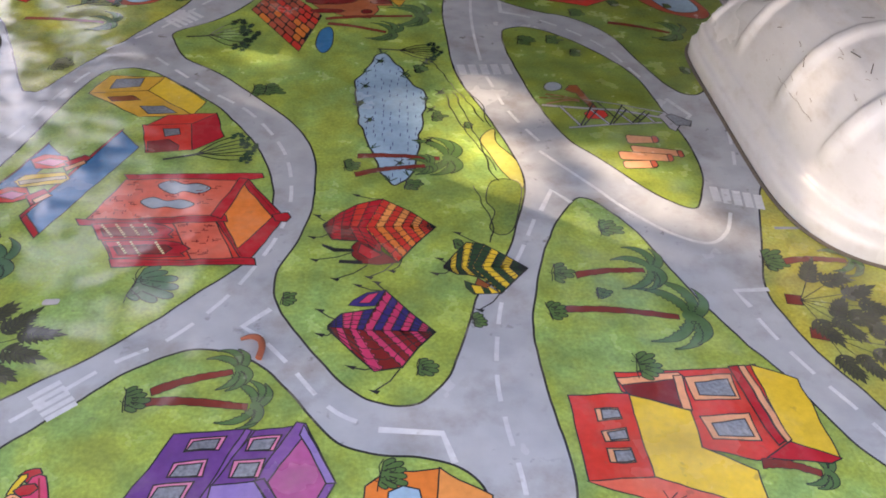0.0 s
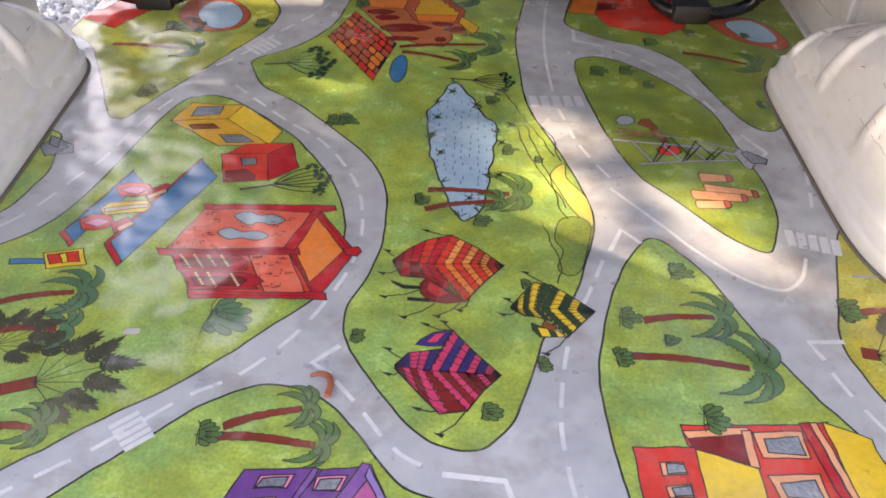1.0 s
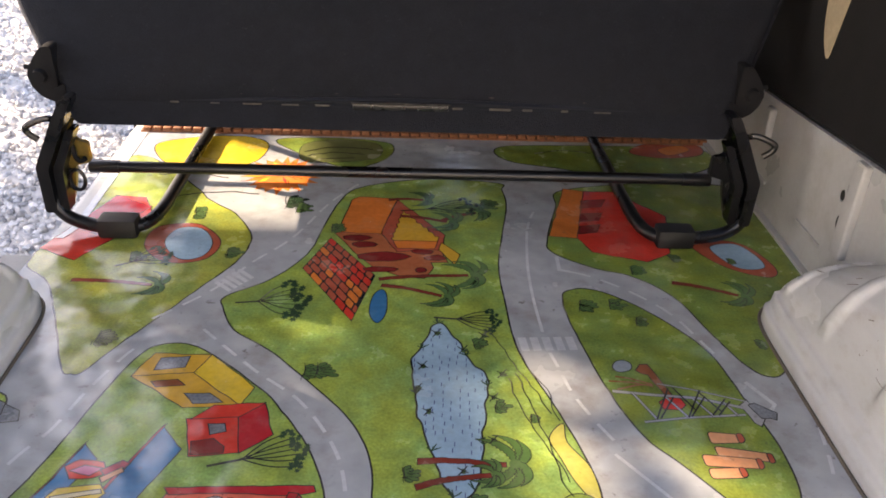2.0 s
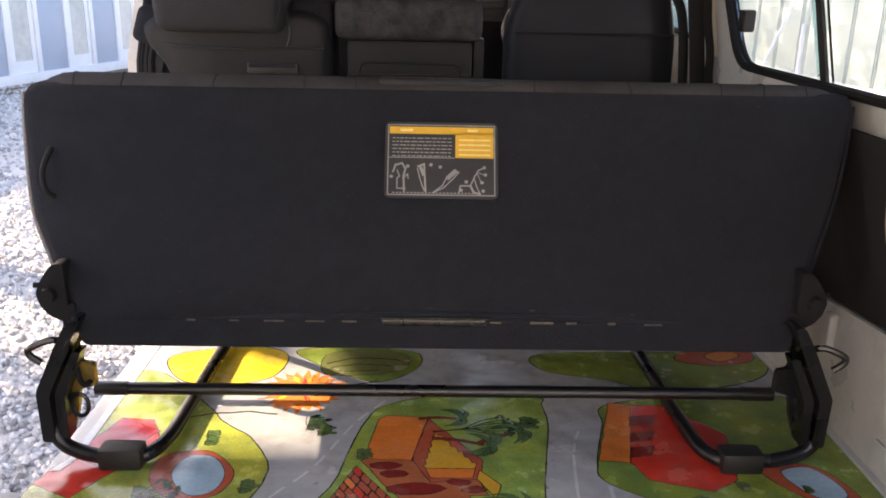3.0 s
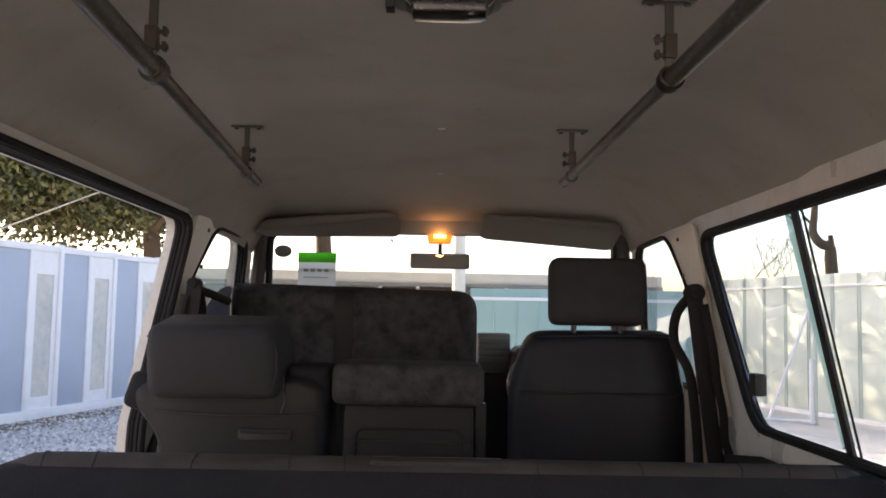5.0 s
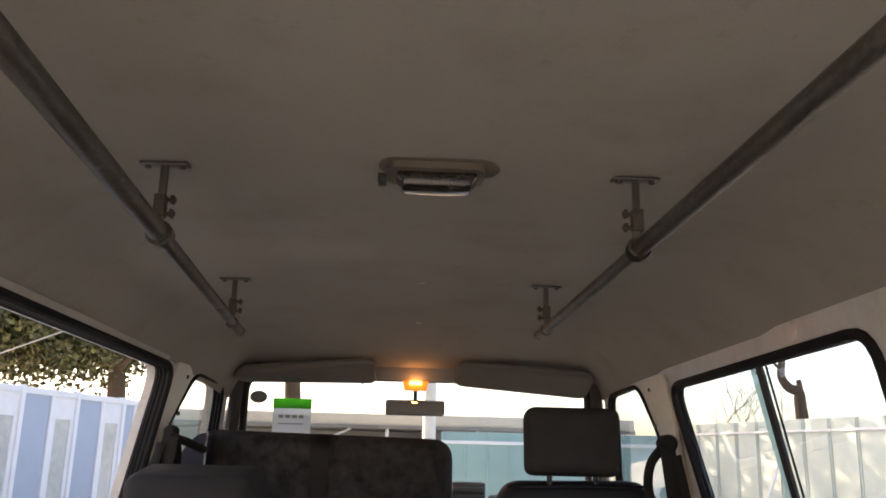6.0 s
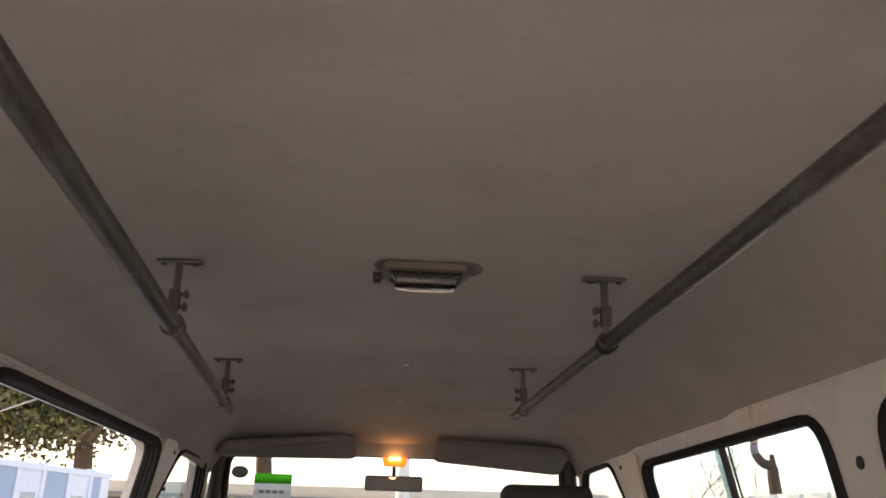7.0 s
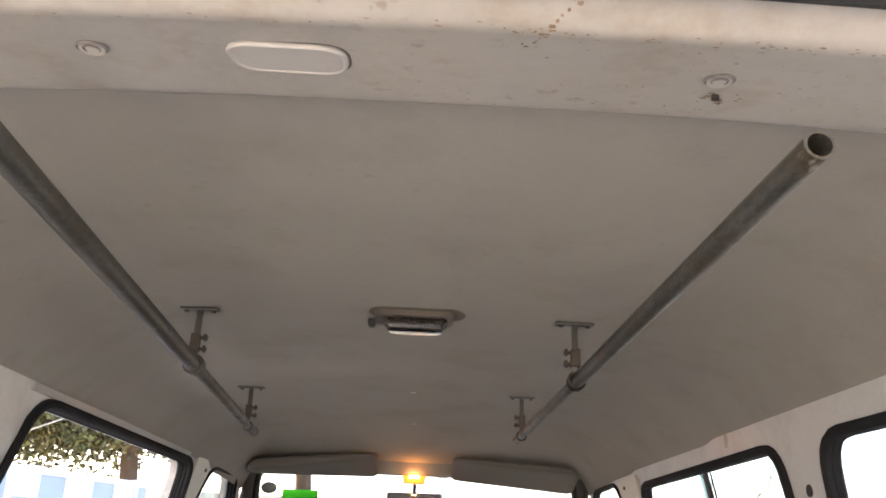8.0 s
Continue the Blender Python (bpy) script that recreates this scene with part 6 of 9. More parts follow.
isle("yellowgreen", [(-0.445, 1.383), (-0.427, 1.368), (-0.412, 1.376), (-0.377, 1.448), (-0.334, 1.526), (-0.294, 1.603), (-0.25, 1.687), (-0.236, 1.754), (-0.244, 1.801), (-0.286, 1.874), (-0.342, 1.925), (-0.384, 1.985), (-0.512, 2.127), (-0.582, 2.107), (-0.583, 1.914), (-0.605, 1.773), (-0.605, 1.702), (-0.603, 1.663), (-0.55, 1.614), (-0.496, 1.503)], "printed yellow green meadow")
isle("green", [(-0.524, 0.987), (-0.448, 1.078), (-0.42, 1.125), (-0.393, 1.21), (-0.368, 1.321), (-0.34, 1.415), (-0.31, 1.441), (-0.262, 1.435), (-0.188, 1.374), (-0.134, 1.317), (-0.082, 1.239), (-0.051, 1.167), (-0.038, 1.101), (-0.038, 1.057), (-0.042, 1.004), (-0.062, 0.965), (-0.097, 0.927), (-0.119, 0.902), (-0.146, 0.872), (-0.198, 0.821), (-0.248, 0.783), (-0.294, 0.746), (-0.316, 0.727), (-0.388, 0.686), (-0.459, 0.79)], "printed meadow with a red house")
isle("green", [(-0.507, 1.323), (-0.49, 1.274), (-0.481, 1.221), (-0.488, 1.184), (-0.509, 1.121), (-0.572, 1.092), (-0.605, 1.322)], "printed meadow")
isle("green", [(-0.293, 0.664), (-0.26, 0.696), (-0.23, 0.725), (-0.194, 0.76), (-0.16, 0.793), (-0.133, 0.81), (-0.105, 0.824), (-0.081, 0.826), (-0.048, 0.817), (-0.021, 0.8), (0.013, 0.761), (0.04, 0.723), (0.064, 0.699), (0.093, 0.687), (0.135, 0.682), (0.161, 0.677), (0.182, 0.666), (0.198, 0.647), (0.202, 0.619), (0.201, 0.58), (0.041, 0.579), (-0.109, 0.579), (-0.306, 0.579), (-0.354, 0.622)], "printed meadow with a purple building")
isle("yellow", [(-0.52, 2.20), (-0.44, 2.25), (-0.33, 2.262), (-0.27, 2.22), (-0.28, 2.13), (-0.33, 2.09), (-0.40, 2.085), (-0.47, 2.10)], "printed yellow field")
isle("olive", [(-0.25, 2.25), (-0.10, 2.265), (0.013, 2.238), (0.008, 2.156), (-0.06, 2.10), (-0.12, 2.12), (-0.20, 2.18)], "printed dark meadow")
isle("olive", [(0.267, 2.23), (0.405, 2.252), (0.748, 2.249), (0.74, 2.135), (0.528, 2.064), (0.411, 2.117), (0.286, 2.157)], "printed meadow")
stroke("white", 0.005, 0.036, [(-0.345, 0.668), (-0.284, 0.714), (-0.251, 0.739), (-0.179, 0.806), (-0.125, 0.842), (-0.075, 0.903), (-0.041, 0.971), (-0.019, 1.04), (-0.014, 1.115), (-0.033, 1.211), (-0.09, 1.31), (-0.161, 1.376), (-0.216, 1.433), (-0.281, 1.503)], 1)
stroke("white", 0.005, 0.036, [(-0.496, 1.089), (-0.467, 1.129), (-0.433, 1.208), (-0.411, 1.254), (-0.39, 1.337), (-0.359, 1.42), (-0.326, 1.47)], 1)
stroke("white", 0.005, 0.036, [(-0.348, 1.508), (-0.272, 1.594), (-0.219, 1.688), (-0.159, 1.78), (-0.097, 1.936), (-0.022, 2.056)], 1)
stroke("white", 0.005, 0.036, [(-0.019, 0.835), (0.009, 0.801), (0.044, 0.754), (0.074, 0.73), (0.121, 0.716)], 1)
stroke("white", 0.005, 0.036, [(0.238, 0.583), (0.237, 0.651), (0.229, 0.72), (0.226, 0.782), (0.236, 0.86), (0.253, 0.928), (0.281, 0.993), (0.307, 1.058)], 1)
stroke("white", 0.005, 0.036, [(0.279, 1.432), (0.287, 1.395), (0.298, 1.338), (0.320, 1.278), (0.340, 1.236)], 1)
stroke("white", 0.005, 0.036, [(0.351, 1.673), (0.384, 1.658), (0.441, 1.614), (0.497, 1.546), (0.530, 1.459), (0.557, 1.383)], 1)
stroke("white", 0.005, 0.036, [(0.636, 1.268), (0.622, 1.2), (0.605, 1.14)], 1)
stroke("white", 0.005, 0.036, [(0.540, 0.866), (0.552, 0.829), (0.574, 0.778), (0.598, 0.733), (0.616, 0.694), (0.628, 0.665)], 1)
stroke("white", 0.005, 0, [(0.289, 1.822), (0.281, 1.755), (0.274, 1.674), (0.272, 1.582), (0.275, 1.487)], 1)
stroke("white", 0.005, 0, [(0.335, 1.212), (0.397, 1.125), (0.427, 1.08), (0.475, 1.026), (0.522, 1.002), (0.554, 1.024), (0.573, 1.066)], 1)
stroke("white", 0.007, 0, [(-0.02, 0.888), (-0.048, 0.861), (-0.026, 0.844)], 0)
stroke("white", 0.007, 0, [(0.101, 0.717), (0.164, 0.711), (0.174, 0.676)], 0)
stroke("white", 0.005, 0.030, [(0.312, 1.905), (0.299, 1.866), (0.291, 1.83)], 1)
stroke("steel", 0.005, 0, [(0.621, 1.032), (0.657, 1.032)], 0)
stroke("white", 0.007, 0, [(0.571, 0.915), (0.528, 0.913), (0.538, 0.885)], 0)
stroke("white", 0.007, 0, [(0.316, 1.07), (0.337, 1.116), (0.36, 1.088)], 0)
stroke("white", 0.007, 0, [(0.564, 1.366), (0.590, 1.315), (0.576, 1.298)], 0)
stroke("white", 0.007, 0, [(0.333, 1.726), (0.331, 1.676)], 0)
stroke("white", 0.007, 0, [(0.331, 1.680), (0.351, 1.673)], 0)
stroke("white", 0.0062, 0, [(-0.246, 0.763), (-0.221, 0.785)], 0)
stroke("white", 0.0062, 0, [(-0.24, 0.756), (-0.215, 0.778)], 0)
stroke("white", 0.0062, 0, [(-0.234, 0.749), (-0.209, 0.771)], 0)
stroke("white", 0.0062, 0, [(-0.228, 0.742), (-0.203, 0.764)], 0)
stroke("white", 0.0062, 0, [(-0.222, 0.736), (-0.198, 0.757)], 0)
stroke("white", 0.013, 0, [(0.239, 1.471), (0.242, 1.436)], 0)
stroke("white", 0.013, 0, [(0.258, 1.472), (0.261, 1.437)], 0)
stroke("white", 0.013, 0, [(0.277, 1.473), (0.28, 1.438)], 0)
stroke("white", 0.013, 0, [(0.296, 1.474), (0.299, 1.439)], 0)
stroke("white", 0.013, 0, [(0.315, 1.475), (0.318, 1.44)], 0)
stroke("white", 0.0112, 0, [(0.567, 1.125), (0.563, 1.091)], 0)
stroke("white", 0.0112, 0, [(0.582, 1.12), (0.576, 1.086)], 0)
stroke("white", 0.0112, 0, [(0.596, 1.115), (0.59, 1.082)], 0)
stroke("white", 0.0112, 0, [(0.61, 1.111), (0.604, 1.077)], 0)
stroke("white", 0.0112, 0, [(0.624, 1.106), (0.618, 1.073)], 0)
stroke("white", 0.0075, 0, [(-0.27, 1.62), (-0.241, 1.593)], 0)
stroke("white", 0.0075, 0, [(-0.262, 1.63), (-0.233, 1.603)], 0)
stroke("white", 0.0075, 0, [(-0.255, 1.64), (-0.226, 1.613)], 0)
stroke("white", 0.0075, 0, [(-0.247, 1.651), (-0.218, 1.623)], 0)
stroke("white", 0.0075, 0, [(-0.239, 1.662), (-0.21, 1.634)], 0)
motif("printed_house", "printed red brick house with orange gable", [
    ("salmon", [(-0.231, 1.143), (-0.08, 1.147), (-0.102, 1.056), (-0.265, 1.046)]),
    ("red", [(-0.253, 1.044), (-0.101, 1.054), (-0.06, 0.97), (-0.212, 0.971)]),
    ("salmon", [(-0.156, 1.045), (-0.106, 1.05), (-0.074, 0.976), (-0.122, 0.975)]),
    ("crimson", [(-0.081, 1.148), (-0.019, 1.057), (-0.057, 0.965), (-0.107, 1.056)]),
    ("orange", [(-0.079, 1.129), (-0.035, 1.056), (-0.069, 0.995), (-0.097, 1.055)]),
    ("crimson", [(-0.238, 1.148), (-0.165, 1.15), (-0.057, 1.153), (-0.054, 1.143), (-0.078, 1.137), (-0.163, 1.141), (-0.23, 1.137)]),
    ("crimson", [(-0.276, 1.052), (-0.22, 1.051), (-0.093, 1.06), (-0.09, 1.048), (-0.218, 1.042), (-0.268, 1.04)]),
    ("crimson", [(-0.11, 1.06), (-0.085, 1.141), (-0.075, 1.139), (-0.098, 1.054)]),
    ("crimson", [(-0.033, 1.06), (-0.014, 1.064), (-0.01, 1.055), (-0.015, 1.047), (-0.029, 1.049)]),
    ("crimson", [(-0.216, 0.975), (-0.132, 0.972), (-0.063, 0.976), (-0.048, 0.975), (-0.045, 0.963), (-0.075, 0.965), (-0.21, 0.962)]),
    ("greyblue", [(-0.189, 1.124), (-0.173, 1.134), (-0.156, 1.126), (-0.138, 1.128), (-0.121, 1.118), (-0.134, 1.107), (-0.154, 1.112), (-0.168, 1.106)]),
    ("greyblue", [(-0.204, 1.088), (-0.191, 1.097), (-0.172, 1.089), (-0.154, 1.092), (-0.137, 1.083), (-0.151, 1.074), (-0.171, 1.078), (-0.188, 1.075)]),
    ("crimson", [(-0.254, 1.041), (-0.218, 1.043), (-0.185, 1.043), (-0.165, 1.039), (-0.154, 1.03), (-0.158, 1.021), (-0.151, 1.015), (-0.19, 1.014), (-0.238, 1.012)]),
    ("crimson", [(-0.229, 1.006), (-0.196, 1.009), (-0.157, 1.009), (-0.139, 1.003), (-0.128, 0.994), (-0.136, 0.985), (-0.131, 0.98), (-0.175, 0.978), (-0.213, 0.977)]),
    ("maroon", [(-0.241, 1.032), (-0.178, 1.035), (-0.172, 1.027), (-0.18, 1.021), (-0.233, 1.018)]),
    ("maroon", [(-0.217, 0.998), (-0.157, 1.001), (-0.149, 0.994), (-0.156, 0.986), (-0.208, 0.983)]),
])
stroke("cream", 0.003, 0.003, [(-0.242, 1.04), (-0.223, 1.015)], 0)
stroke("cream", 0.003, 0.003, [(-0.225, 1.041), (-0.207, 1.015)], 0)
stroke("cream", 0.003, 0.003, [(-0.207, 1.04), (-0.19, 1.016)], 0)
stroke("cream", 0.003, 0.003, [(-0.19, 1.041), (-0.175, 1.018)], 0)
stroke("cream", 0.003, 0.003, [(-0.215, 1.006), (-0.198, 0.981)], 0)
stroke("cream", 0.003, 0.003, [(-0.2, 1.007), (-0.183, 0.981)], 0)
stroke("cream", 0.003, 0.003, [(-0.17, 1.006), (-0.155, 0.982)], 0)
stroke("maroon", 0.0013, 0, [(-0.249, 1.029), (-0.161, 1.033)], 0)
stroke("maroon", 0.0013, 0, [(-0.236, 1.017), (-0.161, 1.019)], 0)
stroke("maroon", 0.0013, 0, [(-0.222, 0.996), (-0.137, 1)], 0)
stroke("maroon", 0.0013, 0, [(-0.213, 0.982), (-0.138, 0.983)], 0)
stroke("maroon", 0.0013, 0, [(-0.262, 1.049), (-0.183, 1.049), (-0.1, 1.056)], 0)
stroke("maroon", 0.0013, 0, [(-0.207, 0.967), (-0.131, 0.967), (-0.059, 0.97)], 0)
stroke("maroon", 0.0013, 0, [(-0.101, 1.049), (-0.063, 0.979)], 0)
stroke("maroon", 0.0013, 0, [(-0.075, 1.135), (-0.028, 1.06)], 0)
brick_print([(-0.228, 1.126), (-0.214, 1.109), (-0.242, 1.093), (-0.219, 1.086), (-0.199, 1.057), (-0.248, 1.061), (-0.167, 1.102), (-0.166, 1.135), (-0.123, 1.089), (-0.132, 1.107), (-0.224, 1.068), (-0.116, 1.117), (-0.145, 1.04), (-0.145, 1.023), (-0.124, 1.029), (-0.124, 1.005), (-0.129, 0.983), (-0.107, 0.988), (-0.106, 1.013), (-0.115, 1.039)])
motif("printed_plane", "printed blue and red toy aeroplane", [
    ("blue", [(-0.359, 1.223), (-0.337, 1.195), (-0.391, 1.055), (-0.41, 1.079)]),
    ("blue", [(-0.345, 1.056), (-0.268, 1.258), (-0.234, 1.214), (-0.317, 1.017)]),
    ("crimson", [(-0.345, 1.056), (-0.341, 1.063), (-0.315, 1.025), (-0.317, 1.016)]),
    ("crimson", [(-0.268, 1.258), (-0.265, 1.263), (-0.344, 1.055), (-0.347, 1.059)]),
    ("crimson", [(-0.359, 1.223), (-0.357, 1.228), (-0.409, 1.081), (-0.411, 1.077)]),
    ("crimson", [(-0.411, 1.077), (-0.408, 1.084), (-0.388, 1.057), (-0.391, 1.052)]),
    ("red", [(-0.369, 1.182), (-0.355, 1.194), (-0.325, 1.19), (-0.316, 1.173), (-0.33, 1.164), (-0.357, 1.163)]),
    ("pink", [(-0.36, 1.175), (-0.346, 1.184), (-0.324, 1.18), (-0.335, 1.168)]),
    ("yellow", [(-0.375, 1.132), (-0.366, 1.146), (-0.317, 1.153), (-0.308, 1.14), (-0.316, 1.129), (-0.366, 1.119)]),
    ("cream", [(-0.37, 1.132), (-0.315, 1.145), (-0.313, 1.14), (-0.367, 1.125)]),
    ("crimson", [(-0.324, 1.177), (-0.302, 1.193), (-0.293, 1.188), (-0.311, 1.162)]),
    ("peach", [(-0.321, 1.164), (-0.3, 1.181), (-0.296, 1.175), (-0.316, 1.157)]),
    ("red", [(-0.395, 1.107), (-0.381, 1.118), (-0.357, 1.117), (-0.345, 1.099), (-0.363, 1.088), (-0.383, 1.087)]),
    ("pink", [(-0.387, 1.1), (-0.373, 1.109), (-0.354, 1.105), (-0.366, 1.094)]),
    ("crimson", [(-0.351, 1.099), (-0.332, 1.115), (-0.324, 1.108), (-0.34, 1.081)]),
    ("peach", [(-0.341, 1.091), (-0.325, 1.106), (-0.32, 1.101), (-0.336, 1.085)]),
])
motif("printed_sign", "printed yellow and red cart", [
    ("yellow", [(-0.416, 1.037), (-0.37, 1.047), (-0.358, 1.018), (-0.404, 1.007)]),
    ("red", [(-0.41, 1.034), (-0.375, 1.041), (-0.368, 1.024), (-0.402, 1.016)]),
    ("yellow", [(-0.395, 1.035), (-0.389, 1.037), (-0.382, 1.02), (-0.387, 1.018)]),
    ("blue", [(-0.455, 1.023), (-0.413, 1.025), (-0.41, 1.017), (-0.452, 1.015)]),
])
motif("printed_house", "printed yellow house", [
    ("amber", [(-0.32, 1.418), (-0.234, 1.415), (-0.252, 1.373), (-0.34, 1.363)]),
    ("amber", [(-0.34, 1.363), (-0.252, 1.373), (-0.173, 1.301), (-0.251, 1.297), (-0.303, 1.338)]),
    ("yellow", [(-0.234, 1.415), (-0.159, 1.341), (-0.173, 1.303), (-0.252, 1.373)]),
    ("slate", [(-0.308, 1.406), (-0.267, 1.412), (-0.27, 1.386), (-0.31, 1.38)]),
    ("slate", [(-0.255, 1.326), (-0.221, 1.327), (-0.2, 1.308), (-0.238, 1.305)]),
    ("brown", [(-0.307, 1.352), (-0.273, 1.357), (-0.261, 1.344), (-0.299, 1.34)]),
])
motif("printed_house", "printed small red house", [
    ("red", [(-0.239, 1.274), (-0.172, 1.282), (-0.159, 1.209), (-0.221, 1.203)]),
    ("crimson", [(-0.172, 1.282), (-0.14, 1.308), (-0.121, 1.244), (-0.159, 1.209)]),
    ("red", [(-0.209, 1.301), (-0.14, 1.308), (-0.171, 1.279), (-0.233, 1.274)]),
    ("slate", [(-0.209, 1.264), (-0.187, 1.265), (-0.183, 1.25), (-0.202, 1.243)]),
    ("maroon", [(-0.224, 1.23), (-0.196, 1.234), (-0.181, 1.22), (-0.18, 1.209), (-0.219, 1.206)]),
])
motif("printed_house", "printed red and yellow building", [
    ("red", [(0.353, 0.786), (0.481, 0.789), (0.511, 0.795), (0.511, 0.693), (0.539, 0.673), (0.498, 0.67), (0.47, 0.672), (0.42, 0.688), (0.42, 0.733), (0.356, 0.761)]),
    ("maroon", [(0.358, 0.77), (0.416, 0.78), (0.413, 0.74), (0.363, 0.755)]),
    ("peach", [(0.354, 0.778), (0.422, 0.785), (0.427, 0.778), (0.358, 0.77)]),
    ("peach", [(0.416, 0.78), (0.425, 0.781), (0.422, 0.735), (0.414, 0.737)]),
    ("red", [(0.298, 0.755), (0.362, 0.757), (0.363, 0.654), (0.3, 0.653)]),
    ("yellow", [(0.363, 0.755), (0.42, 0.733), (0.42, 0.688), (0.466, 0.658), (0.465, 0.613), (0.439, 0.624), (0.364, 0.654)]),
    ("salmon", [(0.299, 0.652), (0.364, 0.654), (0.465, 0.613), (0.419, 0.61), (0.354, 0.63)]),
    ("peach", [(0.428, 0.778), (0.478, 0.781), (0.478, 0.748), (0.43, 0.748)]),
    ("slate", [(0.438, 0.77), (0.473, 0.774), (0.474, 0.752), (0.438, 0.755)]),
    ("peach", [(0.43, 0.725), (0.481, 0.728), (0.482, 0.695), (0.434, 0.698)]),
    ("slate", [(0.44, 0.717), (0.474, 0.72), (0.476, 0.7), (0.441, 0.702)]),
    ("yellow", [(0.507, 0.794), (0.55, 0.773), (0.554, 0.671), (0.511, 0.691)]),
    ("crimson", [(0.48, 0.791), (0.489, 0.792), (0.505, 0.693), (0.497, 0.688)]),
    ("peach", [(0.491, 0.792), (0.498, 0.793), (0.513, 0.695), (0.508, 0.691)]),
    ("crimson", [(0.511, 0.691), (0.555, 0.671), (0.543, 0.666), (0.482, 0.674)]),
    ("peach", [(0.322, 0.736), (0.346, 0.738), (0.346, 0.725), (0.323, 0.723)]),
    ("slate", [(0.328, 0.735), (0.346, 0.736), (0.346, 0.727), (0.328, 0.725)]),
    ("peach", [(0.324, 0.71), (0.347, 0.711), (0.347, 0.698), (0.325, 0.697)]),
    ("slate", [(0.329, 0.708), (0.346, 0.709), (0.347, 0.7), (0.33, 0.699)]),
    ("peach", [(0.324, 0.687), (0.347, 0.688), (0.348, 0.673), (0.325, 0.673)]),
    ("slate", [(0.33, 0.685), (0.347, 0.686), (0.348, 0.675), (0.331, 0.674)]),
])
motif("printed_house", "printed purple building with pink roof", [
    ("purple", [(-0.095, 0.715), (-0.028, 0.72), (-0.081, 0.579), (-0.159, 0.579), (-0.147, 0.6), (-0.135, 0.629)]),
    ("red", [(-0.137, 0.624), (-0.083, 0.628), (-0.091, 0.606), (-0.142, 0.601)]),
    ("pink", [(-0.134, 0.634), (-0.079, 0.636), (-0.082, 0.628), (-0.135, 0.625)]),
    ("magenta", [(-0.059, 0.644), (-0.034, 0.64), (-0.038, 0.622), (-0.034, 0.609), (-0.013, 0.597), (-0.026, 0.583), (-0.037, 0.579), (-0.084, 0.579)]),
    ("violet", [(-0.028, 0.72), (-0.022, 0.718), (-0.074, 0.579), (-0.085, 0.579)]),
    ("purple", [(-0.022, 0.718), (-0.017, 0.717), (-0.066, 0.579), (-0.073, 0.579)]),
    ("purple", [(-0.019, 0.717), (0.019, 0.723), (-0.009, 0.661), (-0.052, 0.656)]),
    ("lilac", [(-0.052, 0.656), (-0.009, 0.661), (0.006, 0.637), (-0.01, 0.636), (-0.044, 0.633), (-0.052, 0.639)]),
    ("magenta", [(-0.05, 0.638), (0.006, 0.637), (0, 0.618), (-0.036, 0.619)]),
    ("maroon", [(-0.028, 0.624), (-0.017, 0.631), (-0.003, 0.635), (-0.001, 0.628), (-0.013, 0.621)]),
    ("lilac", [(-0.038, 0.618), (0.003, 0.62), (0.014, 0.597), (-0.018, 0.596)]),
    ("violet", [(0.021, 0.727), (0.029, 0.725), (0.06, 0.658), (0.032, 0.594), (0.024, 0.598), (-0.013, 0.661)]),
    ("purple", [(-0.013, 0.661), (-0.006, 0.663), (0.033, 0.603), (0.031, 0.594)]),
    ("magenta", [(0.028, 0.708), (0.052, 0.657), (0.029, 0.609), (-0.001, 0.66)]),
    ("lilac", [(0.028, 0.723), (0.06, 0.658), (0.053, 0.657), (0.026, 0.713)]),
    ("pink", [(-0.079, 0.709), (-0.046, 0.711), (-0.051, 0.697), (-0.082, 0.696)]),
    ("slate", [(-0.076, 0.706), (-0.052, 0.708), (-0.055, 0.698), (-0.08, 0.697)]),
    ("pink", [(-0.089, 0.682), (-0.059, 0.684), (-0.062, 0.667), (-0.093, 0.667)]),
    ("slate", [(-0.085, 0.679), (-0.063, 0.68), (-0.067, 0.668), (-0.091, 0.667)]),
    ("pink", [(-0.104, 0.658), (-0.07, 0.66), (-0.076, 0.641), (-0.107, 0.64)]),
    ("slate", [(-0.099, 0.655), (-0.076, 0.656), (-0.08, 0.641), (-0.105, 0.641)]),
    ("pink", [(-0.023, 0.709), (0.006, 0.712), (0.001, 0.695), (-0.024, 0.695)]),
    ("slate", [(-0.019, 0.706), (0.001, 0.708), (-0.003, 0.696), (-0.022, 0.695)]),
    ("pink", [(-0.034, 0.682), (-0.006, 0.684), (-0.011, 0.666), (-0.037, 0.666)]),
    ("slate", [(-0.029, 0.679), (-0.011, 0.68), (-0.015, 0.667), (-0.034, 0.666)]),
    ("slate", [(-0.115, 0.62), (-0.088, 0.623), (-0.094, 0.607), (-0.117, 0.605)]),
    ("slate", [(-0.127, 0.593), (-0.098, 0.595), (-0.1, 0.579), (-0.133, 0.579)]),
])
motif("printed_house", "printed orange house", [
    ("orange", [(0.089, 0.651), (0.11, 0.667), (0.159, 0.669), (0.148, 0.579), (0.083, 0.579)]),
    ("apricot", [(0.159, 0.669), (0.205, 0.639), (0.198, 0.579), (0.147, 0.579)]),
    ("skyblue", [(0.112, 0.645), (0.124, 0.651), (0.138, 0.648), (0.14, 0.636), (0.132, 0.632), (0.111, 0.635)]),
    ("skyblue", [(0.109, 0.612), (0.122, 0.617), (0.134, 0.613), (0.136, 0.602), (0.127, 0.598), (0.108, 0.6)]),
    ("orange", [(0.027, 0.59), (0.091, 0.589), (0.091, 0.579), (0.021, 0.579)]),
])
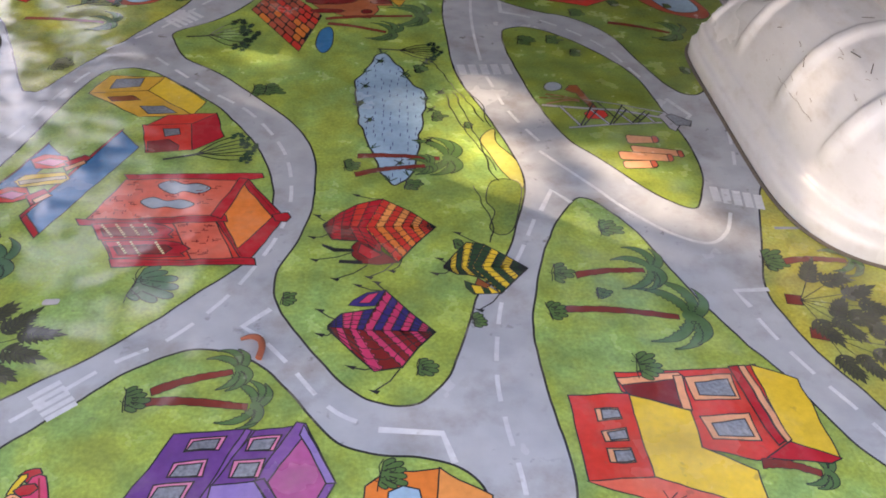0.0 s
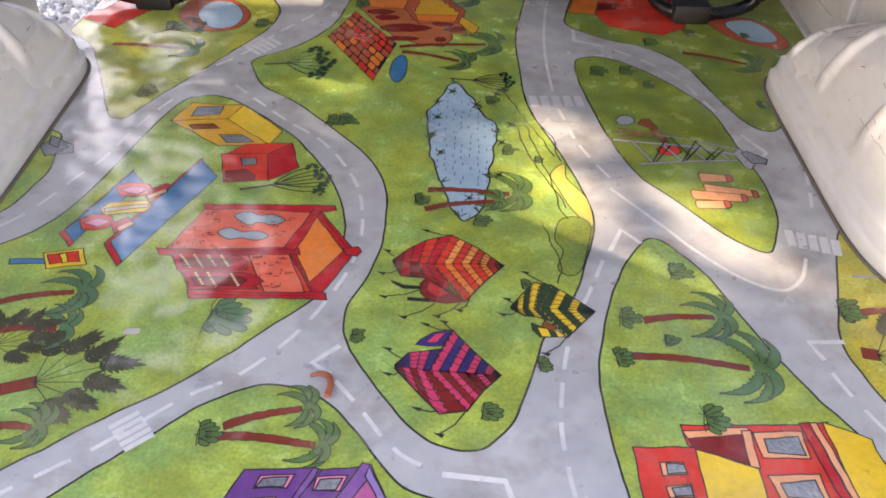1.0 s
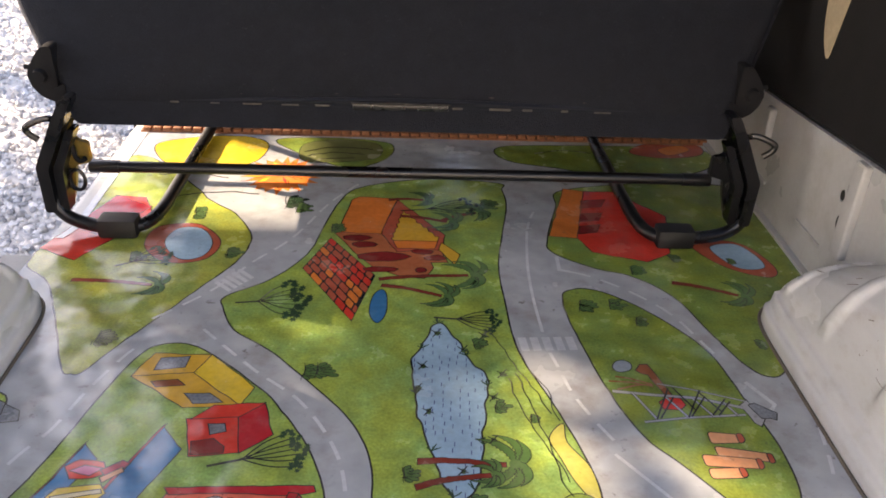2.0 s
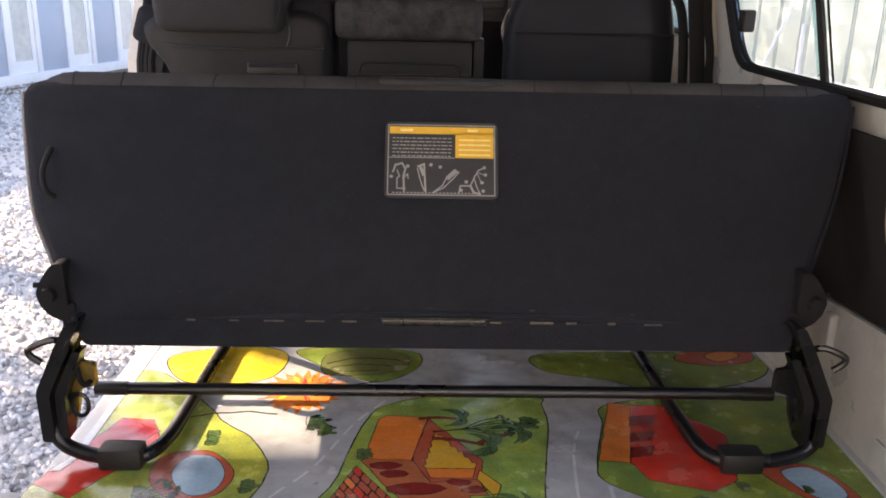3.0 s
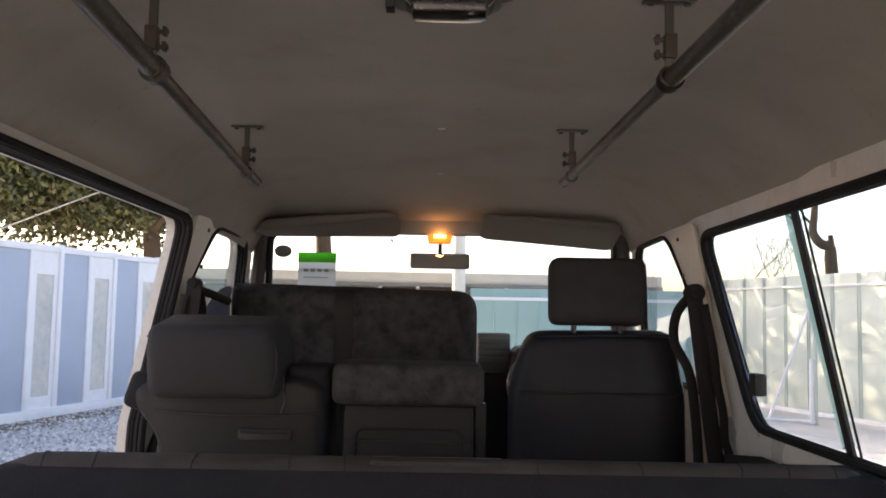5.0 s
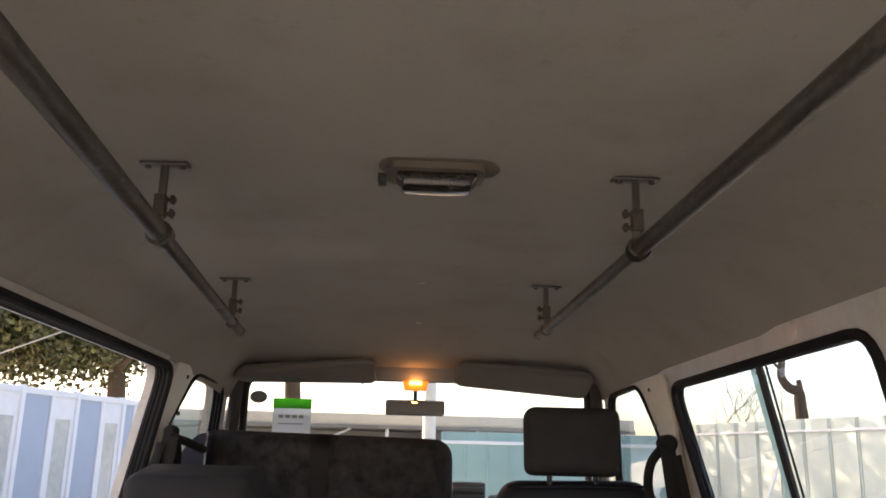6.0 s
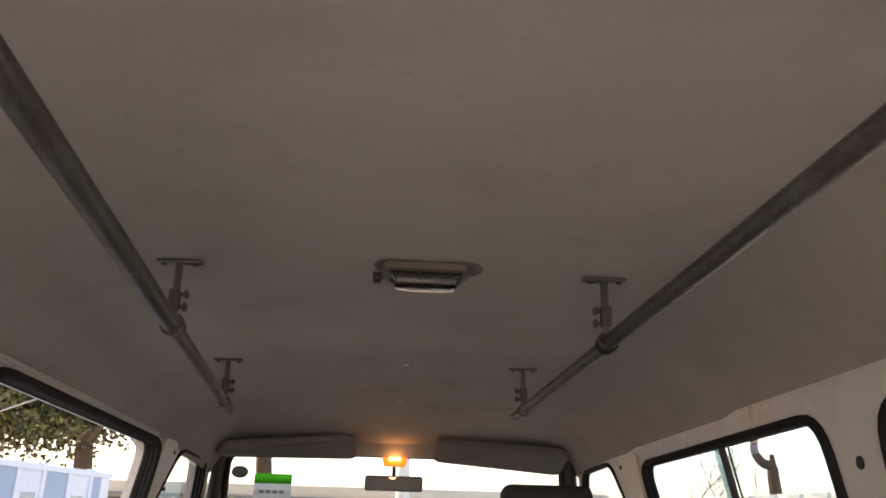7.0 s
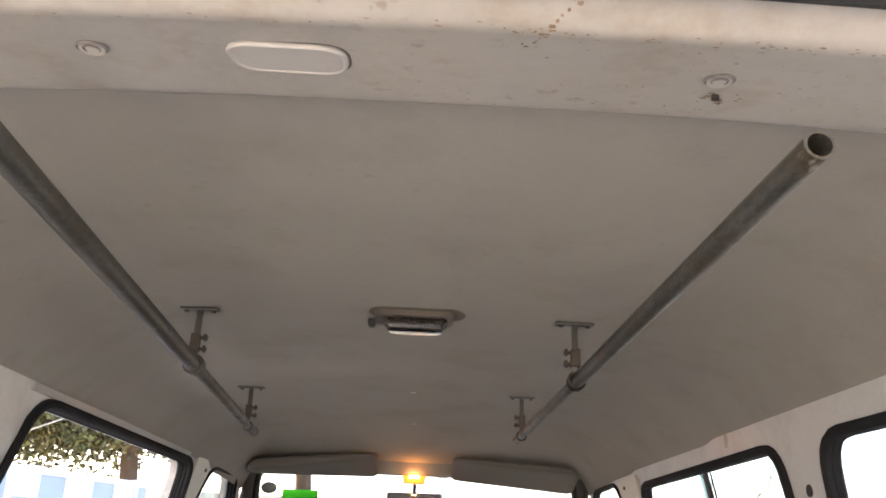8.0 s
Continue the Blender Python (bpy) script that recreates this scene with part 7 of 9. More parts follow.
motif("printed_car", "printed red toy car", [
    ("peach", [(-0.196, 0.635), (-0.189, 0.638), (-0.181, 0.635), (-0.174, 0.625), (-0.171, 0.612), (-0.171, 0.6), (-0.175, 0.588), (-0.178, 0.58), (-0.182, 0.588), (-0.178, 0.597), (-0.177, 0.609), (-0.179, 0.621), (-0.185, 0.629), (-0.193, 0.627)]),
    ("crimson", [(-0.226, 0.672), (-0.222, 0.677), (-0.216, 0.679), (-0.211, 0.679), (-0.208, 0.675), (-0.209, 0.671), (-0.217, 0.665)]),
    ("pinkred", [(-0.216, 0.661), (-0.214, 0.67), (-0.209, 0.673), (-0.203, 0.671), (-0.198, 0.659), (-0.19, 0.631), (-0.183, 0.601), (-0.18, 0.579), (-0.208, 0.579), (-0.214, 0.597), (-0.218, 0.621), (-0.219, 0.642)]),
    ("yellow", [(-0.231, 0.653), (-0.228, 0.662), (-0.224, 0.672), (-0.22, 0.673), (-0.219, 0.67), (-0.223, 0.66), (-0.227, 0.65)]),
    ("crimson", [(-0.225, 0.656), (-0.219, 0.661), (-0.21, 0.663), (-0.206, 0.659), (-0.211, 0.653), (-0.22, 0.651)]),
    ("peach", [(-0.215, 0.644), (-0.214, 0.64), (-0.216, 0.637), (-0.219, 0.635), (-0.223, 0.635), (-0.227, 0.637), (-0.23, 0.64), (-0.232, 0.643), (-0.233, 0.647), (-0.231, 0.65), (-0.228, 0.652), (-0.224, 0.652), (-0.22, 0.65), (-0.217, 0.647)]),
    ("maroon", [(-0.219, 0.644), (-0.219, 0.64), (-0.223, 0.639), (-0.226, 0.642), (-0.227, 0.645), (-0.225, 0.648), (-0.221, 0.647)]),
    ("maroon", [(-0.204, 0.579), (-0.203, 0.584), (-0.197, 0.586), (-0.189, 0.583), (-0.185, 0.579)]),
])
stroke("maroon", 0.0014, 0, [(-0.208, 0.669), (-0.197, 0.631), (-0.187, 0.583)], 1)
motif("printed_house", "printed orange house at the mat edge", [
    ("orange", [(0.472, 0.607), (0.541, 0.611), (0.537, 0.582), (0.469, 0.581)]),
    ("apricot", [(0.541, 0.611), (0.59, 0.606), (0.58, 0.582), (0.535, 0.582)]),
])
motif("printed_house", "printed brick house with orange roof", [
    ("orange", [(-0.057, 1.942), (-0.043, 1.957), (0.034, 1.949), (0.019, 1.88), (0.006, 1.8), (-0.076, 1.799), (-0.068, 1.86)]),
    ("salmon2", [(-0.083, 1.804), (0.006, 1.8), (0.037, 1.74), (0.116, 1.743), (0.13, 1.699), (0.099, 1.697), (0.104, 1.68), (0.088, 1.643), (0.047, 1.648), (-0.002, 1.674), (-0.042, 1.734)]),
    ("brick", [(0.036, 1.944), (0.128, 1.799), (0.12, 1.744), (0.038, 1.735), (0.008, 1.801), (0.019, 1.867)]),
    ("amber", [(0.047, 1.9), (0.051, 1.884), (0.059, 1.882), (0.063, 1.866), (0.071, 1.862), (0.074, 1.846), (0.082, 1.844), (0.086, 1.829), (0.094, 1.827), (0.097, 1.812), (0.105, 1.807), (0.108, 1.793), (0.116, 1.791), (0.113, 1.776), (0.031, 1.777), (0.026, 1.784), (0.031, 1.789), (0.03, 1.802), (0.034, 1.809), (0.033, 1.822), (0.038, 1.827), (0.036, 1.839), (0.042, 1.847), (0.04, 1.86), (0.044, 1.866), (0.044, 1.881), (0.048, 1.887)]),
    ("orange", [(0.031, 1.775), (0.113, 1.774), (0.108, 1.748), (0.038, 1.747)]),
    ("amber", [(0.121, 1.769), (0.153, 1.727), (0.142, 1.693), (0.116, 1.743)]),
    ("maroon", [(-0.011, 1.785), (-0.018, 1.778), (-0.032, 1.772), (-0.051, 1.774), (-0.062, 1.778), (-0.064, 1.787), (-0.052, 1.793), (-0.034, 1.796), (-0.02, 1.792)]),
    ("maroon", [(-0, 1.759), (-0.005, 1.752), (-0.019, 1.749), (-0.034, 1.748), (-0.044, 1.755), (-0.046, 1.762), (-0.034, 1.767), (-0.019, 1.768), (-0.007, 1.766)]),
    ("maroon", [(0.062, 1.716), (0.051, 1.707), (0.022, 1.699), (-0.011, 1.699), (-0.031, 1.707), (-0.034, 1.719), (-0.01, 1.729), (0.022, 1.732), (0.048, 1.727)]),
    ("maroon", [(0.041, 1.671), (0.034, 1.664), (0.015, 1.661), (-0.006, 1.661), (-0.02, 1.666), (-0.021, 1.673), (-0.006, 1.678), (0.015, 1.679), (0.032, 1.677)]),
    ("maroon", [(0.104, 1.736), (0.1, 1.729), (0.088, 1.726), (0.074, 1.728), (0.067, 1.732), (0.065, 1.737), (0.075, 1.742), (0.088, 1.742), (0.099, 1.74)]),
    ("maroon", [(0.128, 1.714), (0.124, 1.71), (0.111, 1.705), (0.098, 1.706), (0.089, 1.71), (0.088, 1.715), (0.099, 1.72), (0.113, 1.723), (0.123, 1.719)]),
    ("maroon", [(0.09, 1.669), (0.088, 1.664), (0.081, 1.662), (0.075, 1.662), (0.072, 1.666), (0.071, 1.672), (0.076, 1.677), (0.082, 1.677), (0.087, 1.675)]),
])
bricked([(-0.088, 1.783), (0.001, 1.65), (-0.032, 1.508), (-0.129, 1.67)])
motif("printed_house", "printed red house beside the step", [
    ("red", [(-0.605, 1.724), (-0.575, 1.807), (-0.532, 1.939), (-0.472, 1.933), (-0.438, 1.855), (-0.474, 1.787), (-0.531, 1.685)]),
    ("crimson", [(-0.575, 1.807), (-0.532, 1.939), (-0.45, 1.893), (-0.516, 1.775)]),
])
motif("printed_house", "printed red school house", [
    ("orange", [(0.391, 2.015), (0.433, 2.003), (0.385, 1.798), (0.331, 1.805)]),
    ("red", [(0.433, 2.003), (0.494, 2.005), (0.582, 1.896), (0.552, 1.748), (0.501, 1.713), (0.405, 1.745), (0.385, 1.798)]),
    ("maroon", [(0.42, 1.959), (0.47, 1.967), (0.456, 1.933), (0.412, 1.926)]),
    ("maroon", [(0.408, 1.899), (0.453, 1.906), (0.439, 1.874), (0.401, 1.867)]),
    ("maroon", [(0.398, 1.847), (0.439, 1.854), (0.426, 1.823), (0.392, 1.817)]),
])
motif("printed_pool", "printed round blue pool with brick rim", [
    ("brick", [(-0.423, 1.742), (-0.421, 1.803), (-0.387, 1.824), (-0.337, 1.821), (-0.29, 1.761), (-0.3, 1.702), (-0.342, 1.681), (-0.386, 1.692)]),
    ("skyblue", [(-0.389, 1.752), (-0.377, 1.805), (-0.334, 1.807), (-0.304, 1.756), (-0.312, 1.706), (-0.351, 1.696)]),
])
motif("printed_pool", "printed round blue pool with brick rim", [
    ("brick", [(0.601, 1.782), (0.653, 1.801), (0.708, 1.78), (0.736, 1.702), (0.718, 1.667), (0.668, 1.682), (0.626, 1.72)]),
    ("skyblue", [(0.638, 1.775), (0.688, 1.786), (0.714, 1.745), (0.716, 1.701), (0.672, 1.695), (0.645, 1.731)]),
])
pond([(0.102, 1.502), (0.117, 1.497), (0.148, 1.423), (0.173, 1.378), (0.173, 1.334), (0.16, 1.253), (0.153, 1.181), (0.141, 1.147), (0.124, 1.127), (0.111, 1.146), (0.096, 1.203), (0.083, 1.251), (0.07, 1.331), (0.068, 1.405), (0.085, 1.454)])
motif("printed_rock", "printed yellow and olive rocks", [
    ("paleyellow", [(0.252, 1.242), (0.274, 1.27), (0.274, 1.233), (0.298, 1.184), (0.299, 1.122), (0.276, 1.158), (0.262, 1.203)]),
    ("olive", [(0.257, 1.134), (0.282, 1.14), (0.296, 1.122), (0.283, 1.061), (0.272, 1.029), (0.257, 1.02), (0.245, 1.034), (0.255, 1.068), (0.246, 1.093)]),
])
motif("printed_haystack", "printed olive haystack", [
    ("olive2", [(-0.192, 2.173), (-0.179, 2.231), (-0.102, 2.255), (-0.02, 2.238), (-0.005, 2.188), (-0.029, 2.147), (-0.116, 2.127), (-0.174, 2.129)]),
])
stroke("ink", 0.003, 0, [(-0.171, 2.158), (-0.121, 2.178), (-0.043, 2.172)], 1)
stroke("ink", 0.003, 0, [(-0.18, 2.18), (-0.111, 2.213), (-0.025, 2.2)], 1)
stroke("ink", 0.003, 0, [(-0.144, 2.144), (-0.067, 2.15)], 1)
stroke("ink", 0.003, 0, [(-0.473, 2.041), (-0.403, 2.055), (-0.326, 2.032)], 1)
stroke("ink", 0.003, 0, [(-0.412, 1.942), (-0.336, 1.966), (-0.253, 1.959)], 1)
stroke("ink", 0.003, 0, [(-0.188, 2.093), (-0.125, 2.083), (-0.064, 2.103)], 1)
stroke("ink", 0.003, 0, [(0.352, 2.2), (0.421, 2.223), (0.486, 2.208)], 1)
motif("printed_fire", "printed red and orange field", [
    ("brick", [(0.582, 2.219), (0.625, 2.27), (0.7, 2.27), (0.761, 2.27), (0.75, 2.216), (0.656, 2.192)]),
    ("orange", [(0.655, 2.242), (0.713, 2.27), (0.73, 2.241), (0.674, 2.21)]),
])


def flames(p, rx, ry):
    """A printed blaze: ragged tongues of orange and amber with dark red strokes."""
    p = Vector(p)
    rnd = random.Random(14)
    at = lambda a, q: p + Vector((math.cos(a) * rx, math.sin(a) * ry)) * q
    out = []
    for k in range(44):
        out.append(at(2 * math.pi * k / 44, rnd.uniform(0.88, 1.12) if k % 2 else rnd.uniform(0.62, 0.80)))
    top = film("printed_fire", [("orange", out, 0.0002, 0)], play_mat, "printed orange flames")
    for k in range(16):
        a, q0, q1 = rnd.uniform(0, 6.28), rnd.uniform(0.05, 0.35), rnd.uniform(0.55, 0.95)
        film("tongue", [(rnd.choice(("amber", "red", "yellow", "salmon")), [at(a - 0.10, q0), at(a + 0.12, (q0 + q1) / 2), at(a + 0.02, q1), at(a - 0.10, (q0 + q1) / 2)], 0.00024 + 0.00001 * k, 0)], top)
    marks = []
    for k in range(22):
        a, q = rnd.uniform(0, 6.28), rnd.uniform(0.15, 0.8)
        marks += [("maroon", quad, 0.0005, 0) for quad in ribbon([at(a, q), at(a + 0.12, q + 0.14), at(a + 0.05, q + 0.28)], 0.0018, False)]
    film("flame_print", marks, top, kind="stuff")


flames((-0.215, 2.055), 0.088, 0.092)
bush((-0.178, 1.925), 0.034, "pine")
margin = [Vector((mat_left(1.76 + 0.0128 * k) + 0.0005, 1.76 + 0.0128 * k)) for k in range(41)]
film("mat_margin", [("white", [a, a + Vector((0.015, 0)), b + Vector((0.015, 0)), b], 0.0010, 0) for a, b in zip(margin, margin[1:])], play_mat, "white unprinted margin of the mat", weld=True)
motif("printed_barrel", "printed blue barrel", [
    ("blue", [(-0, 1.584), (0.014, 1.604), (0.022, 1.585), (0.022, 1.534), (0.009, 1.506), (-0.004, 1.534)]),
])
motif("printed_log", "printed pile of peach logs", [
    ("peach", [(0.473, 1.256), (0.515, 1.251), (0.519, 1.236), (0.472, 1.234)]),
    ("peach", [(0.474, 1.228), (0.546, 1.214), (0.548, 1.199), (0.474, 1.21)]),
    ("peach", [(0.452, 1.212), (0.523, 1.204), (0.527, 1.187), (0.452, 1.192)]),
    ("peach", [(0.453, 1.186), (0.498, 1.188), (0.5, 1.171), (0.453, 1.169)]),
    ("brick", [(0.512, 1.253), (0.519, 1.253), (0.52, 1.239), (0.511, 1.234)]),
    ("brick", [(0.523, 1.205), (0.529, 1.204), (0.529, 1.19), (0.522, 1.185)]),
    ("brick", [(0.541, 1.215), (0.547, 1.214), (0.547, 1.199), (0.54, 1.197)]),
    ("brick", [(0.494, 1.188), (0.501, 1.188), (0.502, 1.174), (0.494, 1.171)]),
])
motif("printed_tank", "printed grey machine", [
    ("slate", [(-0.515, 1.284), (-0.504, 1.306), (-0.468, 1.287), (-0.463, 1.268), (-0.499, 1.257)]),
    ("slate", [(-0.51, 1.311), (-0.493, 1.302), (-0.49, 1.279), (-0.503, 1.288)]),
])
motif("printed_crane", "printed grey lattice crane", [
    ("steel", [(0.538, 1.313), (0.551, 1.324), (0.564, 1.285), (0.554, 1.269), (0.547, 1.276)]),
    ("slate", [(0.551, 1.314), (0.561, 1.318), (0.585, 1.296), (0.58, 1.283), (0.573, 1.286), (0.56, 1.285)]),
    ("red", [(0.422, 1.318), (0.435, 1.328), (0.454, 1.326), (0.458, 1.313), (0.448, 1.302), (0.425, 1.303)]),
    ("brown", [(0.405, 1.39), (0.414, 1.405), (0.425, 1.405), (0.427, 1.394), (0.442, 1.339), (0.445, 1.329), (0.435, 1.332), (0.42, 1.381), (0.413, 1.383)]),
    ("greyblue", [(0.371, 1.4), (0.379, 1.412), (0.391, 1.414), (0.399, 1.406), (0.396, 1.393), (0.382, 1.387), (0.373, 1.39)]),
])
stroke("ink", 0.0068, 0, [(0.358, 1.341), (0.419, 1.333), (0.481, 1.327), (0.54, 1.307)], 0)
stroke("steel", 0.0052, 0, [(0.358, 1.341), (0.419, 1.333), (0.481, 1.327), (0.54, 1.307)], 0)
stroke("ink", 0.0052, 0, [(0.39, 1.275), (0.455, 1.285), (0.539, 1.292)], 0)
stroke("steel", 0.0036, 0, [(0.39, 1.275), (0.455, 1.285), (0.539, 1.292)], 0)
stroke("ink", 0.0038, 0, [(0.428, 1.359), (0.476, 1.347), (0.549, 1.321)], 0)
stroke("steel", 0.0022, 0, [(0.428, 1.359), (0.476, 1.347), (0.549, 1.321)], 0)
stroke("ink", 0.0051, 0, [(0.386, 1.339), (0.409, 1.281)], 0)
stroke("steel", 0.0035, 0, [(0.386, 1.339), (0.409, 1.281)], 0)
stroke("ink", 0.0046, 0, [(0.432, 1.332), (0.455, 1.285)], 0)
stroke("steel", 0.003, 0, [(0.432, 1.332), (0.455, 1.285)], 0)
stroke("ink", 0.0046, 0, [(0.472, 1.327), (0.492, 1.288)], 0)
stroke("steel", 0.003, 0, [(0.472, 1.327), (0.492, 1.288)], 0)
stroke("ink", 0.0046, 0, [(0.515, 1.319), (0.528, 1.29)], 0)
stroke("steel", 0.003, 0, [(0.515, 1.319), (0.528, 1.29)], 0)
stroke("ink", 0.0026, 0, [(0.409, 1.281), (0.442, 1.349)], 0)
stroke("ink", 0.0026, 0, [(0.415, 1.283), (0.445, 1.329)], 0)
stroke("ink", 0.0026, 0, [(0.455, 1.285), (0.488, 1.345)], 0)
stroke("ink", 0.0026, 0, [(0.46, 1.287), (0.492, 1.331)], 0)
stroke("ink", 0.0026, 0, [(0.449, 1.351), (0.47, 1.3)], 0)
stroke("ink", 0.0026, 0, [(0.491, 1.29), (0.52, 1.326)], 0)
stroke("ink", 0.0026, 0, [(0.485, 1.341), (0.506, 1.299)], 0)
stroke("ink", 0.0026, 0, [(0.5, 1.29), (0.526, 1.321)], 0)
stroke("brown", 0.0034, 0, [(0.369, 1.375), (0.389, 1.371), (0.421, 1.357)], 0)
stroke("brown", 0.0034, 0, [(0.357, 1.364), (0.388, 1.362), (0.421, 1.353)], 0)
stroke("brown", 0.0034, 0, [(0.366, 1.345), (0.396, 1.355), (0.421, 1.357)], 0)
palm((-0.128, 0.769), (-0.051, 0.797), 0.032, "darkgreen")
palm((-0.134, 0.756), (-0.03, 0.75), 0.034, "darkgreen")
bush((-0.146, 0.761), 0.02, "bushgreen")
palm((0.34, 0.942), (0.425, 0.953), 0.044, "darkgreen")
palm((0.317, 0.884), (0.447, 0.872), 0.057, "darkgreen")
bush((0.319, 0.947), 0.02, "bushgreen")
bush((0.303, 0.882), 0.019, "bushgreen")
bush((0.364, 0.91), 0.013, "bushgreen")
bush((0.395, 1.034), 0.022, "bushgreen")
bush((0.387, 0.796), 0.022, "bushgreen")
palm((0.474, 0.667), (0.529, 0.657), 0.026, "darkgreen")
bush((0.379, 0.621), 0.025, "bushgreen")
bush((0.401, 0.608), 0.015, "bushgreen")
palm((-0.436, 0.945), (-0.355, 0.968), 0.05, "tealgreen")
palm((-0.416, 0.898), (-0.353, 0.905), 0.038, "tealgreen")
palm((-0.369, 0.759), (-0.327, 0.763), 0.036, "darkgreen")
spiky((-0.379, 0.81), (-0.303, 0.837), 0.06)
spiky((-0.422, 0.867), (-0.398, 0.885), 0.04)
bush((-0.167, 0.931), 0.04, "tealgreen")
bush((0.11, 0.664), 0.022, "bushgreen")
bush((-0.004, 0.905), 0.013, "bushgreen")
bush((0.148, 0.798), 0.015, "bushgreen")
bush((-0.085, 1.378), 0.024, "bushgreen")
palm((0.073, 1.196), (0.188, 1.193), 0.053, "bushgreen")
palm((0.07, 1.151), (0.166, 1.175), 0.027, "bushgreen")
bush((0.06, 1.173), 0.016, "bushgreen")
sidetree((-0.195, 1.185), (-0.091, 1.216), 0.029)
sidetree((-0.226, 1.557), (-0.136, 1.57), 0.044)
palm((0.008, 1.638), (0.164, 1.657), 0.056, "darkgreen")
palm((0.013, 1.618), (0.116, 1.59), 0.043, "darkgreen")
sidetree((0.101, 1.523), (0.192, 1.514), 0.026)
sidetree((0.042, 1.897), (0.177, 1.923), 0.029)
palm((-0.512, 1.619), (-0.375, 1.61), 0.04, "darkgreen")
palm((0.528, 1.642), (0.635, 1.606), 0.047, "darkgreen")
bush((-0.067, 1.381), 0.024, "bushgreen")
bush((0.167, 1.453), 0.017, "bushgreen")
bush((0.189, 1.304), 0.017, "bushgreen")
bush((0.235, 1.281), 0.011, "bushgreen")
bush((0.144, 1.128), 0.016, "bushgreen")
bush((0.356, 1.564), 0.022, "bushgreen")
bush((0.407, 1.569), 0.021, "bushgreen")
bush((0.44, 1.519), 0.016, "bushgreen")
bush((0.621, 1.462), 0.015, "bushgreen")
bush((0.658, 1.721), 0.013, "bushgreen")
bush((0.469, 1.681), 0.02, "bushgreen")
bush((-0.262, 1.719), 0.024, "bushgreen")
bush((-0.43, 1.701), 0.023, "bushgreen")
bush((-0.411, 1.455), 0.024, "olive2")
bush((-0.356, 1.884), 0.017, "bushgreen")
bush((0.553, 1.728), 0.018, "bushgreen")
bush((0.592, 0.968), 0.026, "bushgreen")
palm((0.61, 0.966), (0.69, 0.969), 0.035, "darkgreen")
spiky((0.586, 0.898), (0.625, 0.891), 0.06)
spiky((0.594, 0.842), (0.635, 0.83), 0.055)
starburst((-0.018, 0.600), 0.019)
starburst((0.008, 0.604), 0.014)
starburst((-0.008, 0.588), 0.013)
starburst((0.018, 0.587), 0.012)
bush((0.212, 0.867), 0.013, "bushgreen")
bush((0.199, 1.001), 0.011, "bushgreen")
palm((0.043, 1.875), (0.134, 1.856), 0.048, "darkgreen")
palm((0.018, 1.945), (0.088, 1.95), 0.038, "darkgreen")
palm((0.122, 1.856), (0.192, 1.898), 0.041, "darkgreen")
bush((0.217, 1.933), 0.028, "bushgreen")
bush((-0.158, 1.899), 0.025, "bushgreen")
bush((-0.353, 1.861), 0.02, "bushgreen")
bush((-0.082, 1.819), 0.023, "bushgreen")
sidetree((-0.454, 1.666), (-0.385, 1.707), 0.027)
palm((0.534, 1.822), (0.582, 1.832), 0.031, "darkgreen")
hut([
    ([(0.107, 1.094), (0.089, 1.088), (0.074, 1.082), (0.052, 1.064), (0.032, 1.04)], [(0.085, 1.034), (0.06, 1.037), (0.033, 1.038)], [(0.104, 0.985), (0.08, 1.008), (0.062, 1.009), (0.044, 1.011), (0.033, 1.036)], "crimson-crimson red-crimson crimson-maroon crimson-crimson crimson-maroon"),
    ([(0.174, 1.035), (0.142, 1.068), (0.107, 1.094)], [(0.174, 1.035), (0.134, 1.037), (0.085, 1.034)], [(0.174, 1.035), (0.148, 1.002), (0.125, 0.967)], "orange-red red-red apricot-orange red-red apricot-orange red-red apricot-orange red-red"),
], [((0.022, 1.059), (0.034, 1.048)), ((0.018, 1.015), (0.039, 1.022)), ((0.023, 0.972), (0.07, 0.986)), ((0.049, 0.937), (0.088, 0.962)), ((0.089, 0.94), (0.12, 0.966)), ((0.116, 0.951), (0.13, 0.971)), ((0.071, 1.103), (0.107, 1.094))], [("maroon", [(0.076, 1.007), (0.105, 0.987), (0.125, 0.967), (0.102, 0.963), (0.081, 0.966), (0.07, 0.98), (0.069, 0.997)]), ("crimson", [(0.08, 1.002), (0.105, 0.981), (0.091, 0.973), (0.077, 0.986)]), ("ink", [(0.033, 1.001), (0.048, 0.993), (0.07, 0.991), (0.07, 0.988), (0.048, 0.988), (0.034, 0.998)]), ("ink", [(0.055, 0.971), (0.081, 0.969), (0.081, 0.965), (0.055, 0.967)])])
